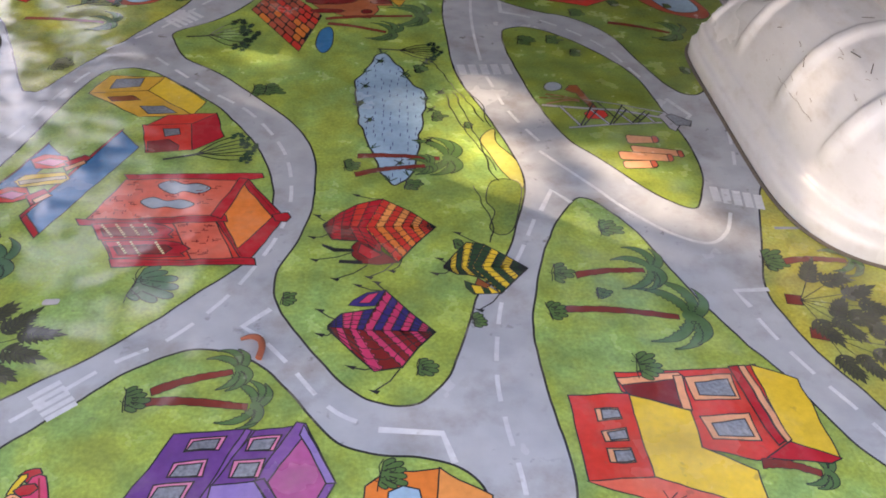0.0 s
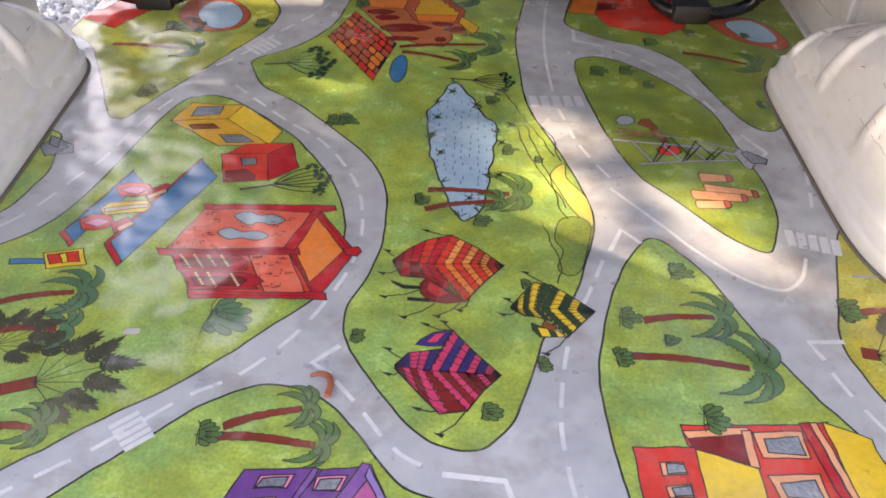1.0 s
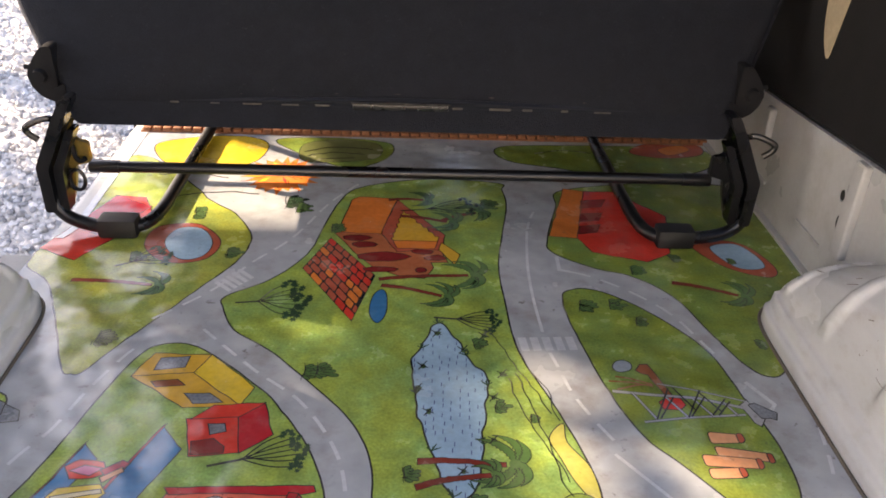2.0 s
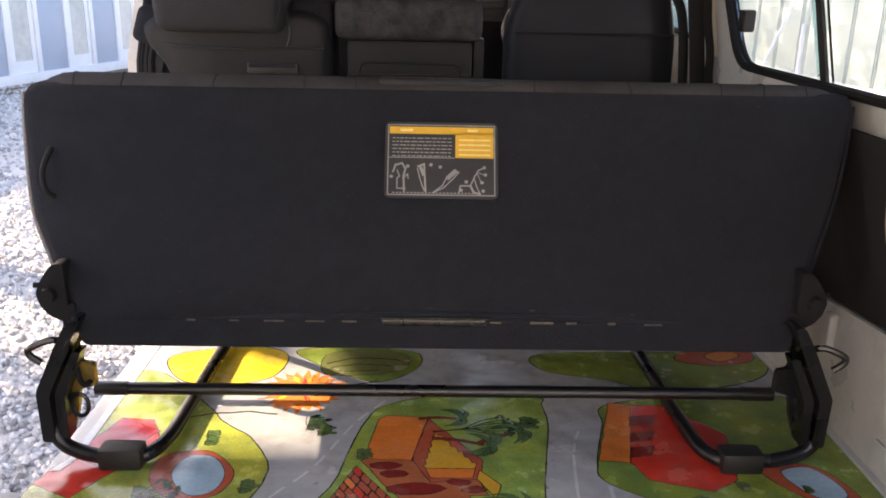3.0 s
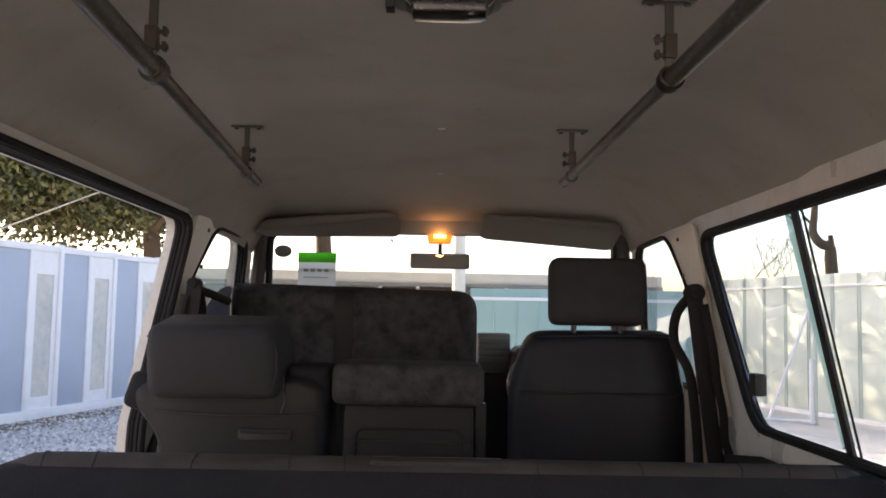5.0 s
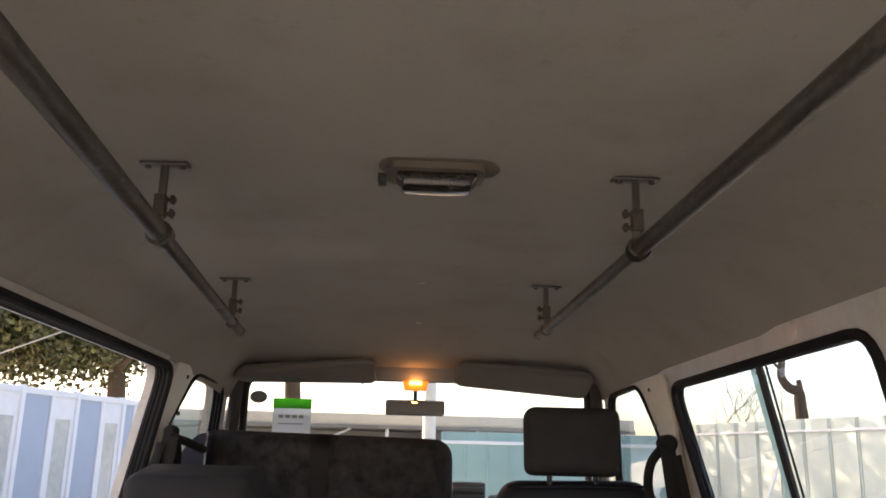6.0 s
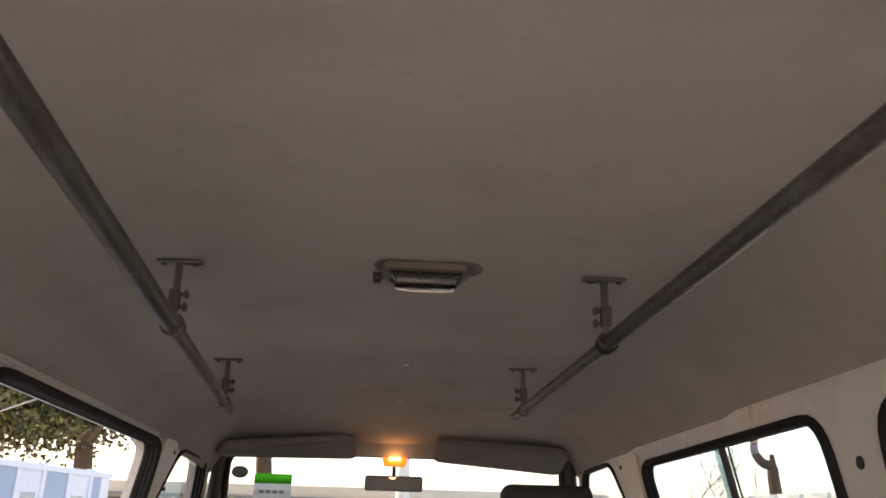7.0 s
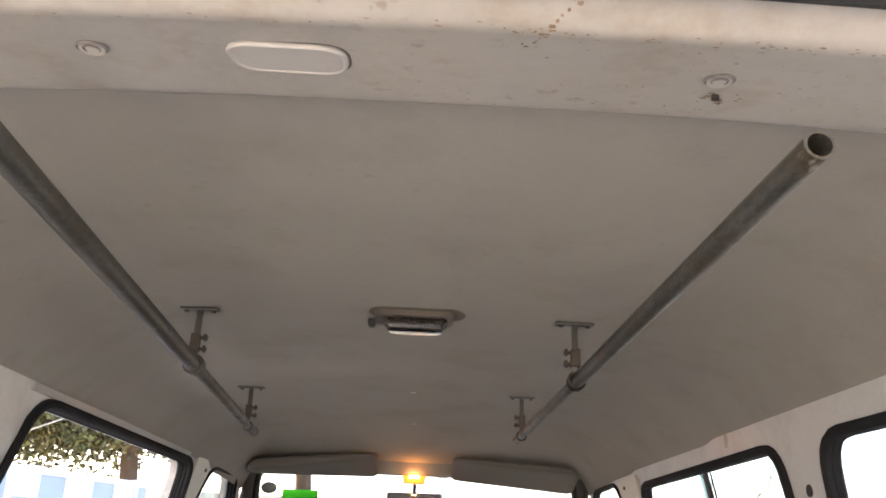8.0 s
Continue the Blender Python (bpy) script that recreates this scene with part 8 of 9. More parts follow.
hut([
    ([(0.095, 0.886), (0.077, 0.882), (0.06, 0.879), (0.046, 0.861)], [(0.084, 0.853), (0.065, 0.856), (0.046, 0.858)], [(0.126, 0.798), (0.097, 0.793), (0.077, 0.816), (0.046, 0.855)], "navy-maroon pinkred-pinkred pinkred-maroon navy-pinkred navy-maroon"),
    ([(0.164, 0.849), (0.137, 0.88), (0.11, 0.916)], [(0.164, 0.849), (0.127, 0.851), (0.084, 0.853)], [(0.164, 0.849), (0.144, 0.826), (0.126, 0.798)], "navy-crimson pinkred-maroon navy-pinkred pinkred-maroon navy-maroon pinkred-pinkred navy-maroon pinkred-pinkred"),
], [((0.034, 0.885), (0.052, 0.871)), ((0.036, 0.847), (0.05, 0.85)), ((0.071, 0.799), (0.096, 0.797)), ((0.096, 0.765), (0.124, 0.796)), ((0.098, 0.931), (0.11, 0.916)), ((0.076, 0.926), (0.103, 0.917))], [("navy", [(0.11, 0.917), (0.088, 0.913), (0.073, 0.901), (0.068, 0.893), (0.082, 0.891), (0.097, 0.892)]), ("pinkred", [(0.101, 0.913), (0.09, 0.91), (0.08, 0.897), (0.091, 0.897)])])
hut([
    ([(0.233, 1), (0.212, 1.004), (0.195, 0.981), (0.181, 0.96)], [(0.214, 0.958), (0.197, 0.957), (0.181, 0.958)], [(0.227, 0.937), (0.21, 0.944), (0.196, 0.945), (0.181, 0.956)], "pine-pine yellow-yellow pine-pine yellow-yellow pine-pine"),
    ([(0.282, 0.955), (0.258, 0.978), (0.233, 1)], [(0.282, 0.955), (0.249, 0.957), (0.214, 0.958)], [(0.282, 0.955), (0.263, 0.933), (0.245, 0.911)], "pine-pine pine-pine yellow-yellow pine-pine yellow-yellow pine-pine"),
], [((0.2, 1.023), (0.231, 1.0)), ((0.175, 0.973), (0.186, 0.966)), ((0.168, 0.946), (0.188, 0.952)), ((0.216, 0.883), (0.245, 0.913))], [("brown", [(0.22, 0.937), (0.233, 0.925), (0.229, 0.917), (0.216, 0.927)]), ("pine", [(0.204, 0.932), (0.245, 0.911), (0.213, 0.91), (0.205, 0.921)]), ("yellow", [(0.211, 0.925), (0.222, 0.923), (0.225, 0.911), (0.215, 0.911)]), ("yellow", [(0.23, 0.923), (0.237, 0.917), (0.242, 0.912), (0.234, 0.911)])])
stroke("ink", 0.0016, 0, [(0.222, 1.509), (0.237, 1.41), (0.261, 1.337), (0.265, 1.295), (0.271, 1.275)], 1)
stroke("ink", 0.0016, 0, [(0.221, 1.379), (0.239, 1.281), (0.25, 1.231), (0.258, 1.161), (0.267, 1.139)], 1)
stroke("ink", 0.0016, 0, [(0.193, 1.48), (0.218, 1.405), (0.246, 1.336), (0.26, 1.287)], 1)
stroke("ink", 0.0016, 0, [(0.207, 1.368), (0.229, 1.269), (0.257, 1.195), (0.266, 1.16)], 1)
stroke("ink", 0.0016, 0, [(0.232, 1.125), (0.24, 1.074), (0.249, 1.038), (0.242, 1.003)], 1)
stroke("ink", 0.0018, 0, [(0.081, 1.395), (0.073, 1.403)], 0)
stroke("ink", 0.0018, 0, [(0.081, 1.395), (0.075, 1.386)], 0)
stroke("ink", 0.0018, 0, [(0.081, 1.395), (0.088, 1.407)], 0)
stroke("ink", 0.0018, 0, [(0.081, 1.395), (0.09, 1.391)], 0)
bush((0.081, 1.395), 0.006, "darkgreen")
stroke("ink", 0.0018, 0, [(0.144, 1.436), (0.136, 1.444)], 0)
stroke("ink", 0.0018, 0, [(0.144, 1.436), (0.138, 1.426)], 0)
stroke("ink", 0.0018, 0, [(0.144, 1.436), (0.152, 1.448)], 0)
stroke("ink", 0.0018, 0, [(0.144, 1.436), (0.153, 1.431)], 0)
bush((0.144, 1.436), 0.007, "darkgreen")
stroke("ink", 0.0018, 0, [(0.182, 1.324), (0.175, 1.331)], 0)
stroke("ink", 0.0018, 0, [(0.182, 1.324), (0.176, 1.315)], 0)
stroke("ink", 0.0018, 0, [(0.182, 1.324), (0.19, 1.334)], 0)
stroke("ink", 0.0018, 0, [(0.182, 1.324), (0.191, 1.32)], 0)
bush((0.182, 1.324), 0.006, "darkgreen")
stroke("ink", 0.0018, 0, [(0.199, 1.377), (0.192, 1.385)], 0)
stroke("ink", 0.0018, 0, [(0.199, 1.377), (0.192, 1.368)], 0)
stroke("ink", 0.0018, 0, [(0.199, 1.377), (0.207, 1.389)], 0)
stroke("ink", 0.0018, 0, [(0.199, 1.377), (0.208, 1.373)], 0)
bush((0.199, 1.377), 0.007, "darkgreen")
stroke("ink", 0.0018, 0, [(0.088, 1.293), (0.08, 1.299)], 0)
stroke("ink", 0.0018, 0, [(0.088, 1.293), (0.082, 1.284)], 0)
stroke("ink", 0.0018, 0, [(0.088, 1.293), (0.094, 1.302)], 0)
stroke("ink", 0.0018, 0, [(0.088, 1.293), (0.096, 1.289)], 0)
bush((0.088, 1.293), 0.006, "darkgreen")
stroke("ink", 0.0018, 0, [(0.131, 1.179), (0.124, 1.185)], 0)
stroke("ink", 0.0018, 0, [(0.131, 1.179), (0.125, 1.172)], 0)
stroke("ink", 0.0018, 0, [(0.131, 1.179), (0.137, 1.188)], 0)
stroke("ink", 0.0018, 0, [(0.131, 1.179), (0.138, 1.176)], 0)
bush((0.131, 1.179), 0.005, "darkgreen")
stroke("ink", 0.0018, 0, [(0.179, 1.474), (0.171, 1.483)], 0)
stroke("ink", 0.0018, 0, [(0.179, 1.474), (0.172, 1.464)], 0)
stroke("ink", 0.0018, 0, [(0.179, 1.474), (0.187, 1.487)], 0)
stroke("ink", 0.0018, 0, [(0.179, 1.474), (0.188, 1.469)], 0)
bush((0.179, 1.474), 0.007, "darkgreen")
stroke("ink", 0.0018, 0, [(0.104, 1.479), (0.096, 1.487)], 0)
stroke("ink", 0.0018, 0, [(0.104, 1.479), (0.098, 1.468)], 0)
stroke("ink", 0.0018, 0, [(0.104, 1.479), (0.112, 1.491)], 0)
stroke("ink", 0.0018, 0, [(0.104, 1.479), (0.113, 1.474)], 0)
bush((0.104, 1.479), 0.007, "darkgreen")
stroke("ink", 0.0018, 0, [(0.073, 1.343), (0.065, 1.35)], 0)
stroke("ink", 0.0018, 0, [(0.073, 1.343), (0.068, 1.334)], 0)
stroke("ink", 0.0018, 0, [(0.073, 1.343), (0.08, 1.354)], 0)
stroke("ink", 0.0018, 0, [(0.073, 1.343), (0.082, 1.339)], 0)
bush((0.073, 1.343), 0.007, "darkgreen")
stroke("ink", 0.0018, 0, [(0.175, 1.237), (0.168, 1.243)], 0)
stroke("ink", 0.0018, 0, [(0.175, 1.237), (0.169, 1.229)], 0)
stroke("ink", 0.0018, 0, [(0.175, 1.237), (0.182, 1.246)], 0)
stroke("ink", 0.0018, 0, [(0.175, 1.237), (0.183, 1.233)], 0)
bush((0.175, 1.237), 0.005, "darkgreen")

# things lying on the mat and its worn front border
border = solid("mat_border", box((MAT_X0 + 0.03, 2.277, -0.004), (MAT_X1, 2.40, 0.004), 0.003), surface("woven_brown_border", (0.22, 0.09, 0.04), 0.8, var=0.4, scale=60, fine=200, bump=0.5), "brown woven border at the front of the mat", "border", kind="structure")
curl = thing("rubber_offcut", (-0.03, 0.83, 0.002), "curled orange brown scrap lying on the mat", "scrap")
part("strip", rod(curve([(-0.047, 0.838, 0.004), (-0.036, 0.841, 0.005), (-0.026, 0.836, 0.006), (-0.0225, 0.824, 0.006), (-0.025, 0.810, 0.004)], 6), [0.0016 + 0.0022 * min(1, i / 10) for i in range(25)], 8), surface("rust_orange_rubber", (0.24, 0.065, 0.03), 0.6), curl)
solid("tape_patch", sheet(rounded([(-0.273, 0.896), (-0.255, 0.897), (-0.254, 0.906), (-0.272, 0.905)], 0.003, 2), [], lambda u, v, d: Vector((u, v, 0.0012 + d)), 0.0006), surface("silver_tape", (0.42, 0.41, 0.42), 0.4, var=0.1), "small grey tape patch on the mat", "tape")

# ---------------------------------------------------------------- outside
bm = bmesh.new()
R = 400
vs = [bm.verts.new((x, y, GROUND)) for x, y in ((-R, -R), (R, -R), (R, R), (-R, R))]
bm.faces.new(vs)
solid("ground", bm, GRAVEL, "pale crushed gravel yard", "ground", kind="structure", smooth=0)

rnd = random.Random(21)
proto = bmesh.new()
bmesh.ops.create_icosphere(proto, subdivisions=1, radius=1.0)
pv = np.array([v.co[:] for v in proto.verts])
pf = np.array([[v.index for v in f.verts] for f in proto.faces])
proto.free()
V, F = [], []
rg = np.random.default_rng(5)
count = 34000
for k in range(count):
    x = -0.68 - 3.0 * rg.random() ** 1.5
    y = 1.6 + 5.0 * rg.random() ** 1.4
    s = rg.uniform(0.007, 0.016)
    if k > 24000:
        x, y, s = -1.2 - 4.4 * rg.random(), 4.5 + 9.0 * rg.random(), rg.uniform(0.012, 0.024)
    sc_ = pv * (s * rg.uniform(0.7, 1.3, 3)) * (1 + rg.uniform(-0.25, 0.25, (len(pv), 1)))
    a = rg.uniform(0, 6.28)
    rot = np.array([[math.cos(a), -math.sin(a), 0], [math.sin(a), math.cos(a), 0], [0, 0, 1]])
    V.append(sc_ @ rot + np.array([x, y, GROUND + s * 0.35]))
    F.append(pf + k * len(pv))
me = bpy.data.meshes.new("gravel_stones")
me.from_pydata(np.concatenate(V).tolist(), [], np.concatenate(F).tolist())
me.materials.append(STONE)
tagged(new("gravel_stones", me), "loose pale grey gravel stones beside the van", "gravel", kind="stuff")


def fence_run(name, a, b, height, step, build, label, group):
    """A fence from a to b on the ground: bays of one kind, each bay placed by build(parent, x0, x1)."""
    a, b = Vector((*a, GROUND)), Vector((*b, GROUND))
    f = thing(name, a, label, "fence", group)
    BASE[f] = Vector((0, 0, 0))
    d = b - a
    f.rotation_euler.z = math.atan2(d.y, d.x)
    x, k = 0.0, 0
    while x < d.length - 0.01:
        build(f, x, min(x + step, d.length), height, k)
        x += step
        k += 1
    return f


def hoarding_bay(f, x0, x1, h, k):
    w = x1 - x0
    part("panel", box((x0 + 0.05, -0.02, 0.12), (x0 + w * 0.50, 0.02, h - 0.10), 0.004), BLUEPANEL, f)
    part("post", box((x0 - 0.03, -0.05, 0), (x0 + 0.045, 0.05, h), 0.006), WHITESTEEL, f)
    part("post", box((x0 + w * 0.505, -0.040, 0.1), (x0 + w * 0.555, 0.040, h - 0.05), 0.005), WHITESTEEL, f)
    lo, hi = x0 + w * 0.56, x1 - 0.035
    bm = sheet([(lo, 0.13), (hi, 0.13), (hi, h - 0.10), (lo, h - 0.10)], [[(lo + 0.09, 0.30), (lo + 0.09, h - 0.42), (hi - 0.07, h - 0.42), (hi - 0.07, 0.30)]], lambda u, v, d: Vector((u, -0.02 + d, v)), 0.03)
    leaf = part("door_leaf", bm, WHITESTEEL, f)
    part("glass_panel", box((lo + 0.088, -0.004, 0.298), (hi - 0.068, 0.006, h - 0.418), 0.0), PALEPANEL, leaf, "dull translucent pane")
    part("rail", box((x0, -0.045, h - 0.11), (x1, 0.045, h - 0.02), 0.006), WHITESTEEL, f)
    part("rail", box((x0, -0.06, 0.0), (x1, 0.06, 0.14), 0.006), WHITESTEEL, f)


def sheet_bay(f, x0, x1, h, k):
    part("sheet", box((x0, -0.012, 0.05), (x1, 0.012, h), 0.003), WALLSTEEL, f)
    for x in (x0, x0 + 0.045):
        part("rib", box((x, -0.030, 0.05), (x + 0.014, -0.010, h), 0.004), WALLSTEEL, f)
    part("rail", box((x0, -0.05, h - 0.20), (x1, -0.012, h - 0.165), 0.004), WHITESTEEL, f)
    part("foot_strip", box((x0, -0.035, 0.0), (x1, -0.012, 0.07), 0.004), WHITESTEEL, f)


def teal_bay(f, x0, x1, h, k):
    part("sheet", box((x0, -0.015, 0.05), (x1, 0.015, h), 0.004), TEAL, f)
    for i in range(4):
        x = x0 + (x1 - x0) * i / 4
        part("rib", box((x, -0.05, 0.05), (x + 0.05, -0.012, h), 0.008), TEAL, f)
    part("rail", box((x0, -0.06, h - 0.25), (x1, -0.012, h - 0.18), 0.005), WHITESTEEL, f)


fence_run("hoarding_fence", (-7.6, 3.0), (-4.45, 15.2), 2.35, 1.20, hoarding_bay, "white framed fence with blue grey panels along the yard", "yard fences")
bm = bmesh.new()
a, b, nrm = Vector((-7.6, 3.0, GROUND + 0.012)), Vector((-4.45, 15.2, GROUND + 0.012)), Vector((0.968, -0.25, 0))
row = [[bm.verts.new(a.lerp(b, i / 40) + nrm * (0.02 if j == 0 else 0.62 + 0.12 * noise.noise((i * 0.6, 1, 2)))) for j in range(2)] for i in range(41)]
for p, q in zip(row, row[1:]):
    bm.faces.new((p[0], p[1], q[1], q[0]))
solid("soil_verge", bm, SOIL, "strip of bare brown soil along the fence", "soil", kind="structure")
fence_run("sheet_fence", (5.13, 17.44), (9.1, 4.3), 2.25, 0.54, sheet_bay, "pale grey green sheet steel fence with a white rail", "yard fences")
brace = thing("fence_brace", (5.60, 13.05, GROUND), "white tube post with a slanting brace at the fence", "brace")
part("post", rod([(5.60, 13.05, GROUND), (5.60, 13.05, 1.38)], 0.030, 10), WALLSTEEL, brace)
part("stub", rod([(5.53, 13.02, GROUND), (5.53, 13.02, GROUND + 0.95)], 0.032, 10), WHITESTEEL, brace)
part("brace_tube", rod([(5.58, 13.05, 1.23), (4.99, 13.25, GROUND + 0.04)], 0.024, 8), WHITESTEEL, brace)
part("foot_tube", rod([(5.57, 13.0, GROUND + 0.04), (4.95, 13.26, GROUND + 0.04)], 0.024, 8), WHITESTEEL, brace)
fence_run("site_fence", (0.75, 18.8), (6.5, 18.0), 2.08, 1.9, teal_bay, "teal sheet fence across the yard", "yard fences")

bld = thing("low_building", (-3.0, 26.0, GROUND), "long low shelter with a pale flat roof beyond the yard", "building")
# the roof's shade is put into this wall's darker grey
part("wall", box((-12.0, 29.0, GROUND), (6.0, 33.0, 1.75), 0.05), surface("grey_wall_shade_in_colour", (0.30, 0.29, 0.28), 0.85, var=0.15, scale=0.8, fine=15), bld)
part("roof", box((-12.6, 25.2, 1.78), (6.6, 33.6, 2.12), 0.06), surface("beige_roof_edge", (0.55, 0.50, 0.43), 0.8, var=0.1, scale=0.8, fine=12), bld)
part("fascia", box((-12.6, 25.12, 1.70), (6.6, 25.2, 1.80), 0.01), ROOFDARK, bld)
for k in range(7):
    x = -11.0 + 2.6 * k
    part("post", box((x, 25.4, GROUND), (x + 0.10, 25.5, 1.78), 0.01), WHITESTEEL, bld)
    if k % 2:
        part("brace", rod([(x + 0.05, 25.45, 1.0), (x + 1.6, 25.45, 1.70)], 0.03, 8), WHITESTEEL, bld)
part("cabin", box((-1.1, 26.4, GROUND), (0.4, 27.6, 1.45), 0.03), surface("brown_cabin", (0.20, 0.15, 0.12), 0.8, var=0.15), bld, "brown boxy cabin under the roof")
pole2 = thing("utility_pole", (0.6, 24.0, GROUND), "pale steel pole behind the mirror", "pole")
part("shaft", rod([(0.62, 24.0, GROUND), (0.62, 24.0, 7.5)], [0.2, 0.15], 12), CONCRETE, pole2)


# out of view: added to throw sunlight back through the tail opening
solid("rear_wall", box((-9.0, -5.4, GROUND), (11.0, -5.0, 3.5), 0.02), CONCRETE, "pale wall added out of view behind the van to bounce sunlight in", "wall", kind="structure")


def crown_mesh(centre, radii, count, leaf, seed, droop=0.3):
    """Many small folded leaves in clumps about an uneven crown."""
    rg = np.random.default_rng(seed)
    clumps = rg.normal(0, 1, (max(8, count // 60), 3))
    clumps /= np.linalg.norm(clumps, axis=1)[:, None]
    clumps *= rg.uniform(0.35, 1.0, (len(clumps), 1)) ** 0.6
    V, F = [], []
    for k in range(count):
        c = clumps[rg.integers(len(clumps))] + rg.normal(0, 0.16, 3)
        p = np.array(centre) + c * np.array(radii)
        d = rg.normal(0, 1, 3)
        d[2] -= droop
        d /= np.linalg.norm(d)
        s = np.cross(d, rg.normal(0, 1, 3))
        s /= np.linalg.norm(s)
        n = np.cross(d, s)
        L, W = leaf * rg.uniform(0.7, 1.3), leaf * 0.28
        i = len(V)
        V += [p, p + d * L * 0.5 + s * W + n * W * 0.3, p + d * L, p + d * L * 0.5 - s * W + n * W * 0.3, p + d * L * 0.5]
        F += [(i, i + 1, i + 4), (i + 1, i + 2, i + 4), (i + 2, i + 3, i + 4), (i + 3, i, i + 4)]
    return V, F


def leafy_tree(x, y, trunk_h, centre_z, radii, count, leaf, seed, label, girth=0.22, off=0.0):
    t = thing("evergreen_tree", (x, y, GROUND), label, "tree", "trees")
    rnd = random.Random(seed)
    bm = rod([(x + 0.1 * math.sin(k), y, GROUND + (centre_z + radii[2] * 0.4 - GROUND) * k / 6) for k in range(7)], [girth * (1 - 0.11 * k) for k in range(7)], 10)
    for k in range(9):
        z = GROUND + trunk_h + (centre_z - trunk_h) * rnd.random()
        a = rnd.uniform(0, 6.28)
        e = Vector((x + math.cos(a) * radii[0] * 0.8, y + math.sin(a) * radii[1] * 0.8, z + radii[2] * rnd.uniform(0.2, 0.7)))
        rod([(x, y, z), Vector((x, y, z)).lerp(e, 0.5) + Vector((0, 0, 0.1)), e], [girth * 0.35, girth * 0.2, 0.02], 6, bm)
    part("trunk", bm, BARK, t)
    V, F = crown_mesh((x + off, y, centre_z), radii, count, leaf, seed)
    me = bpy.data.meshes.new("crown")
    me.from_pydata([tuple(Vector(v) - BASE[t]) for v in V], [], F)
    me.materials.append(LEAF)
    ob = new("crown", me)
    ob.parent = t
    return t


leafy_tree(-5.62, 17.2, 3.0, 4.2, (3.1, 2.4, 1.85), 62000, 0.14, 3, "broad evergreen tree with a brown trunk behind the fence", 0.25, -1.6)

# crown is added above the view, set where its shadow dapples the fence
leafy_tree(-2.58, 19.4, 3.4, 5.7, (4.0, 3.8, 2.2), 11000, 0.2, 9, "trunk beyond the windscreen with an unseen crown added to dapple the fence", 0.24, 0.7)


def unseen_shade_tree():
    """An added, unseen tree by the open door: its crown filters the low sun, with gaps aimed at the lit spots."""
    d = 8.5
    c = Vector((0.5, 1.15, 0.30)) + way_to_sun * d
    t = thing("evergreen_tree", (c.x, c.y, GROUND), "unseen evergreen tree added to shade the open side door", "tree", "trees")
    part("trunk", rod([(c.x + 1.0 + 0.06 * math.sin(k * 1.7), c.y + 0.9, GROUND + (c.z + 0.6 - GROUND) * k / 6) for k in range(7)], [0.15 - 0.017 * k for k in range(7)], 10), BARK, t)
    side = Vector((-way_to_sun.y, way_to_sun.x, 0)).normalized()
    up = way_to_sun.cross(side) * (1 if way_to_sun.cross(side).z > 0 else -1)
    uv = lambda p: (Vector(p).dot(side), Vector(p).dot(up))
    # spots wanted in sun; leaves between them and the sun are thinned
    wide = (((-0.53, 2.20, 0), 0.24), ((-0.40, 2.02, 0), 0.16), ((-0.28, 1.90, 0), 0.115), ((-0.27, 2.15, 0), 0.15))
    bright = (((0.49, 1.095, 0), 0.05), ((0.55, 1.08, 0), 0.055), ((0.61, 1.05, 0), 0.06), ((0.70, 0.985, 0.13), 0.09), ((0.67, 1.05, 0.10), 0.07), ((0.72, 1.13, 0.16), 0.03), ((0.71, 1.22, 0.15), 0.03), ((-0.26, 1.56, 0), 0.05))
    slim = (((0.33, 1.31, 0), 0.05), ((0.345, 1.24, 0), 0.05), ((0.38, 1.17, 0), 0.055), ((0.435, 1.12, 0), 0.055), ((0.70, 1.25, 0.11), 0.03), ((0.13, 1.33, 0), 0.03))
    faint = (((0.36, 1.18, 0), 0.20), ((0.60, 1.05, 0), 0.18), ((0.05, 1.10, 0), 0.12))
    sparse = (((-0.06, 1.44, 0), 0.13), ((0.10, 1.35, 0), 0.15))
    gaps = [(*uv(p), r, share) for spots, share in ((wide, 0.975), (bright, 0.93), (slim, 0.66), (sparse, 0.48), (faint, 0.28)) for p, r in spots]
    rg = np.random.default_rng(8)
    V, F = [], []
    for k in range(30000):
        q = Vector(c) + Vector(rg.uniform(-1, 1, 3)) * 2.35
        if (q - c).length > 2.35 + 0.25 * noise.noise(q * 1.3):
            continue
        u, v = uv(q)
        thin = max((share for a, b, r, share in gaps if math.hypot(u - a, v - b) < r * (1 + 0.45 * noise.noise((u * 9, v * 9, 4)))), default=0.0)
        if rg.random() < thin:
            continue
        e = Vector(rg.normal(0, 1, 3)).normalized()
        s = e.orthogonal().normalized()
        i, L = len(V), 0.15
        V += [q, q + e * L * 0.5 + s * 0.05, q + e * L, q + e * L * 0.5 - s * 0.05]
        F += [(i, i + 1, i + 2), (i, i + 2, i + 3)]
    me = bpy.data.meshes.new("crown")
    me.from_pydata([tuple(v - BASE[t]) for v in V], [], F)
    me.materials.append(LEAF)
    ob = new("crown", me)
    ob.parent = t


unseen_shade_tree()


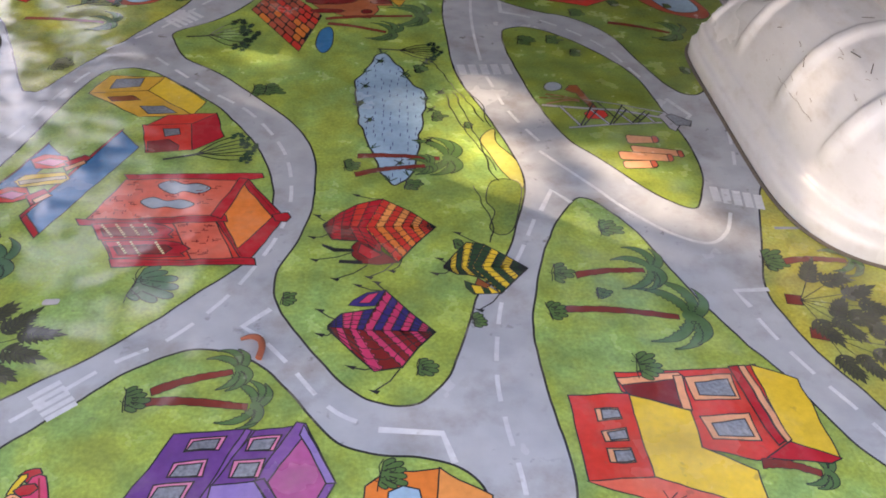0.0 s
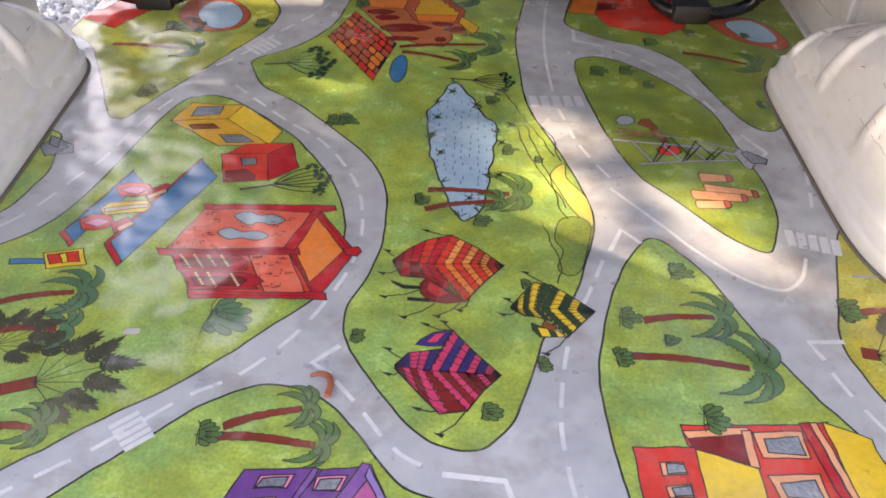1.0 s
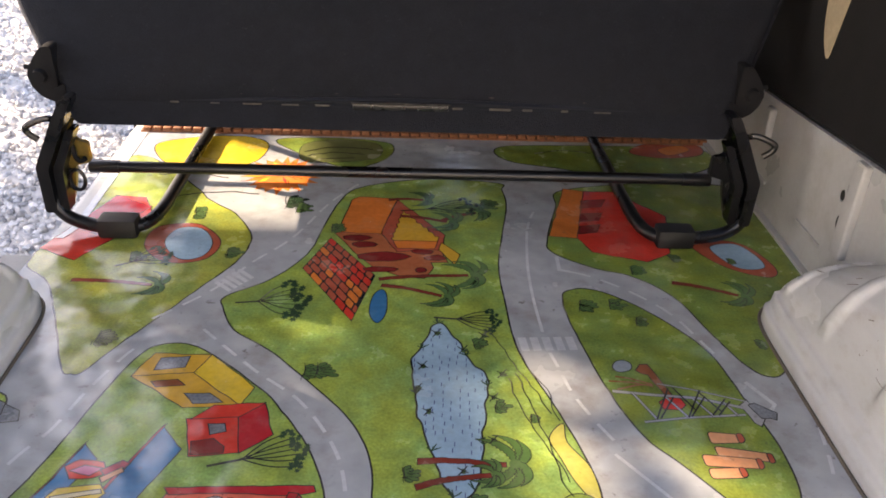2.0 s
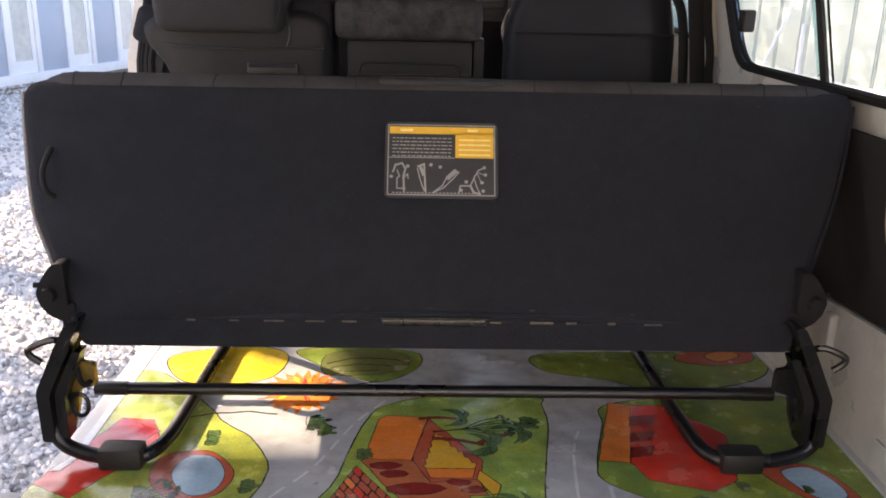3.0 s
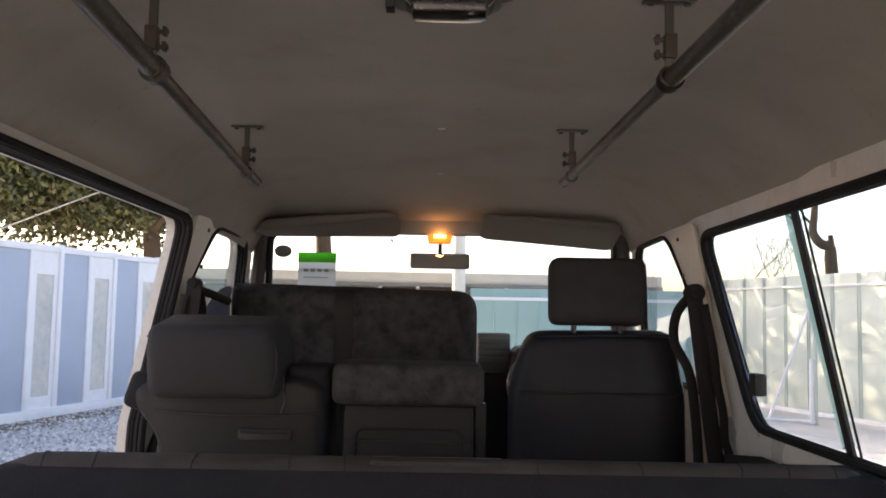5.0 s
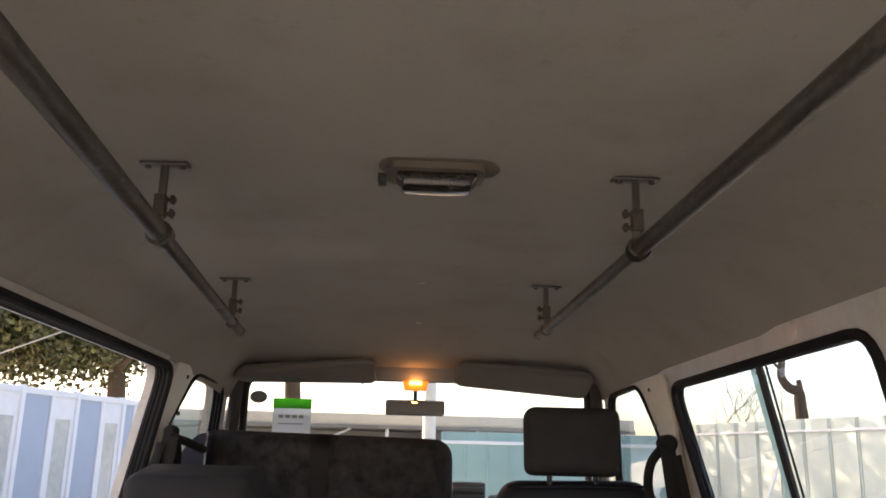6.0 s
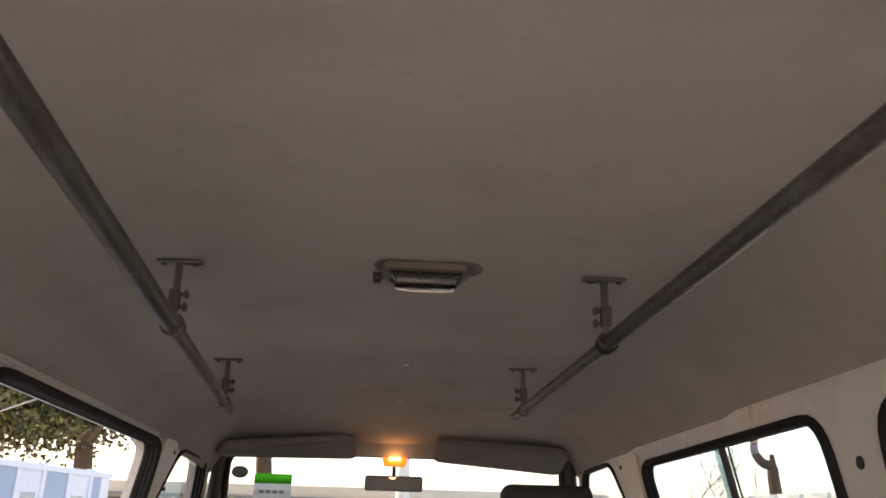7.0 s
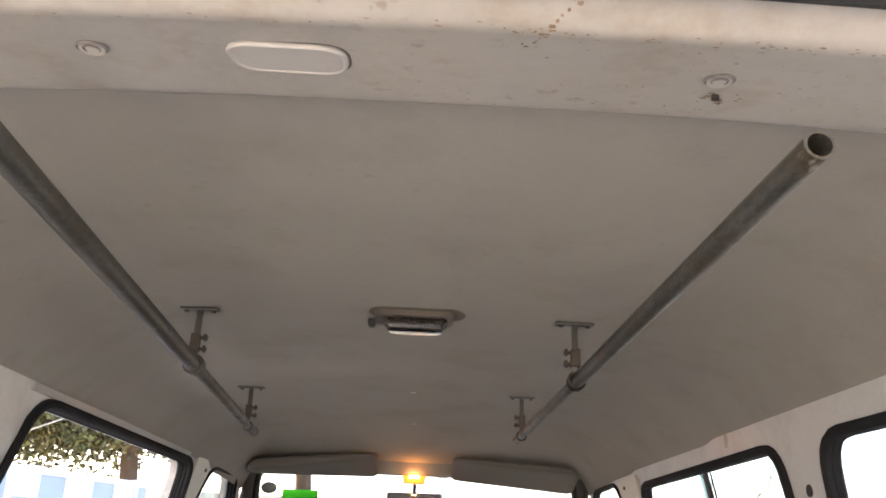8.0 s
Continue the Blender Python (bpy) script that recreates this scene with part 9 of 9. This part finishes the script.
def bare_tree(x, y, h, seed):
    t = thing("bare_tree", (x, y, GROUND), "leafless winter tree beyond the fence", "tree", "bare trees")
    rnd = random.Random(seed)
    bm = bmesh.new()

    def grow(p, d, r, n):
        q = p + d * (0.7 + 0.6 * rnd.random()) * h / (5.5 if n > 4 else 8.0)
        rod([p, p.lerp(q, 0.5) + Vector((rnd.uniform(-0.08, 0.08), 0, 0)), q], [r, r * 0.85, r * 0.7], 6, bm)
        if n:
            for _ in range(rnd.choice((2, 3)) if n < 4 else rnd.choice((1, 2))):
                e = (d + Vector((rnd.uniform(-0.7, 0.7), rnd.uniform(-0.5, 0.5), rnd.uniform(-0.1, 0.5)))).normalized()
                grow(q, e, r * 0.62, n - 1)

    grow(Vector((x, y, GROUND)), Vector((0.12, 0, 1)).normalized(), h * 0.021, 7)
    part("trunk", bm, BARK, t)


for k, (x, y, h) in enumerate(((4.95, 16.6, 3.3), (9.4, 14.0, 6.0), (6.05, 17.4, 3.3), (11.0, 12.5, 5.5))):
    bare_tree(x, y, h, 30 + k)
stump = thing("pollard_tree", (7.26, 16.0, GROUND), "cut back leafless tree with one crooked limb beyond the fence", "tree")
bm = rod(curve([(7.27, 16.0, GROUND), (7.28, 16.0, 1.2), (7.24, 16.0, 2.0), (7.22, 16.0, 2.24), (7.05, 16.0, 2.32), (6.92, 16.0, 2.52), (6.95, 16.0, 2.85), (6.97, 16.0, 3.4), (6.90, 16.0, 4.2), (6.98, 16.0, 5.2)], 5), [0.13 - 0.0022 * i for i in range(46)], 10)
rod([(7.23, 16.0, 2.18), (7.25, 16.0, 2.34), (7.24, 16.0, 2.47)], [0.085, 0.06, 0.045], 8, bm)
for z0, dx, up in ((2.62, -0.35, 0.5), (3.0, 0.45, 0.6), (3.5, -0.5, 0.7), (3.9, 0.5, 0.8), (4.4, -0.4, 0.8)):
    rod([(6.94, 16.0, z0), (6.94 + dx * 0.5, 16.0, z0 + up * 0.35), (6.94 + dx, 16.05, z0 + up)], [0.03, 0.022, 0.010], 6, bm)
part("trunk", bm, BARK, stump)
solid("stay_cable", rod([(-8.9, 13.5, 1.15), (-6.6, 13.5, 2.08), (-4.4, 13.5, 2.97)], 0.011, 6), PLASTIC, "pale stay cable slanting past the tree", "cable")

WOVEN = surface("woven_brown_teeth", (0.30, 0.12, 0.05), 0.8, var=0.3, scale=60, fine=200, bump=0.4, island=0.3)
tooth = None
for i in range(58):
    x = MAT_X0 + 0.035 + i * 0.0235
    if tooth is None:
        bm = box((0, 2.279, 0.0), (0.0195, 2.325, 0.011), 0.004)
        tooth = finish(bm, "border_block", WOVEN)
    ob = new("border_block", tooth)
    ob.location.x = x
    ob.parent = border
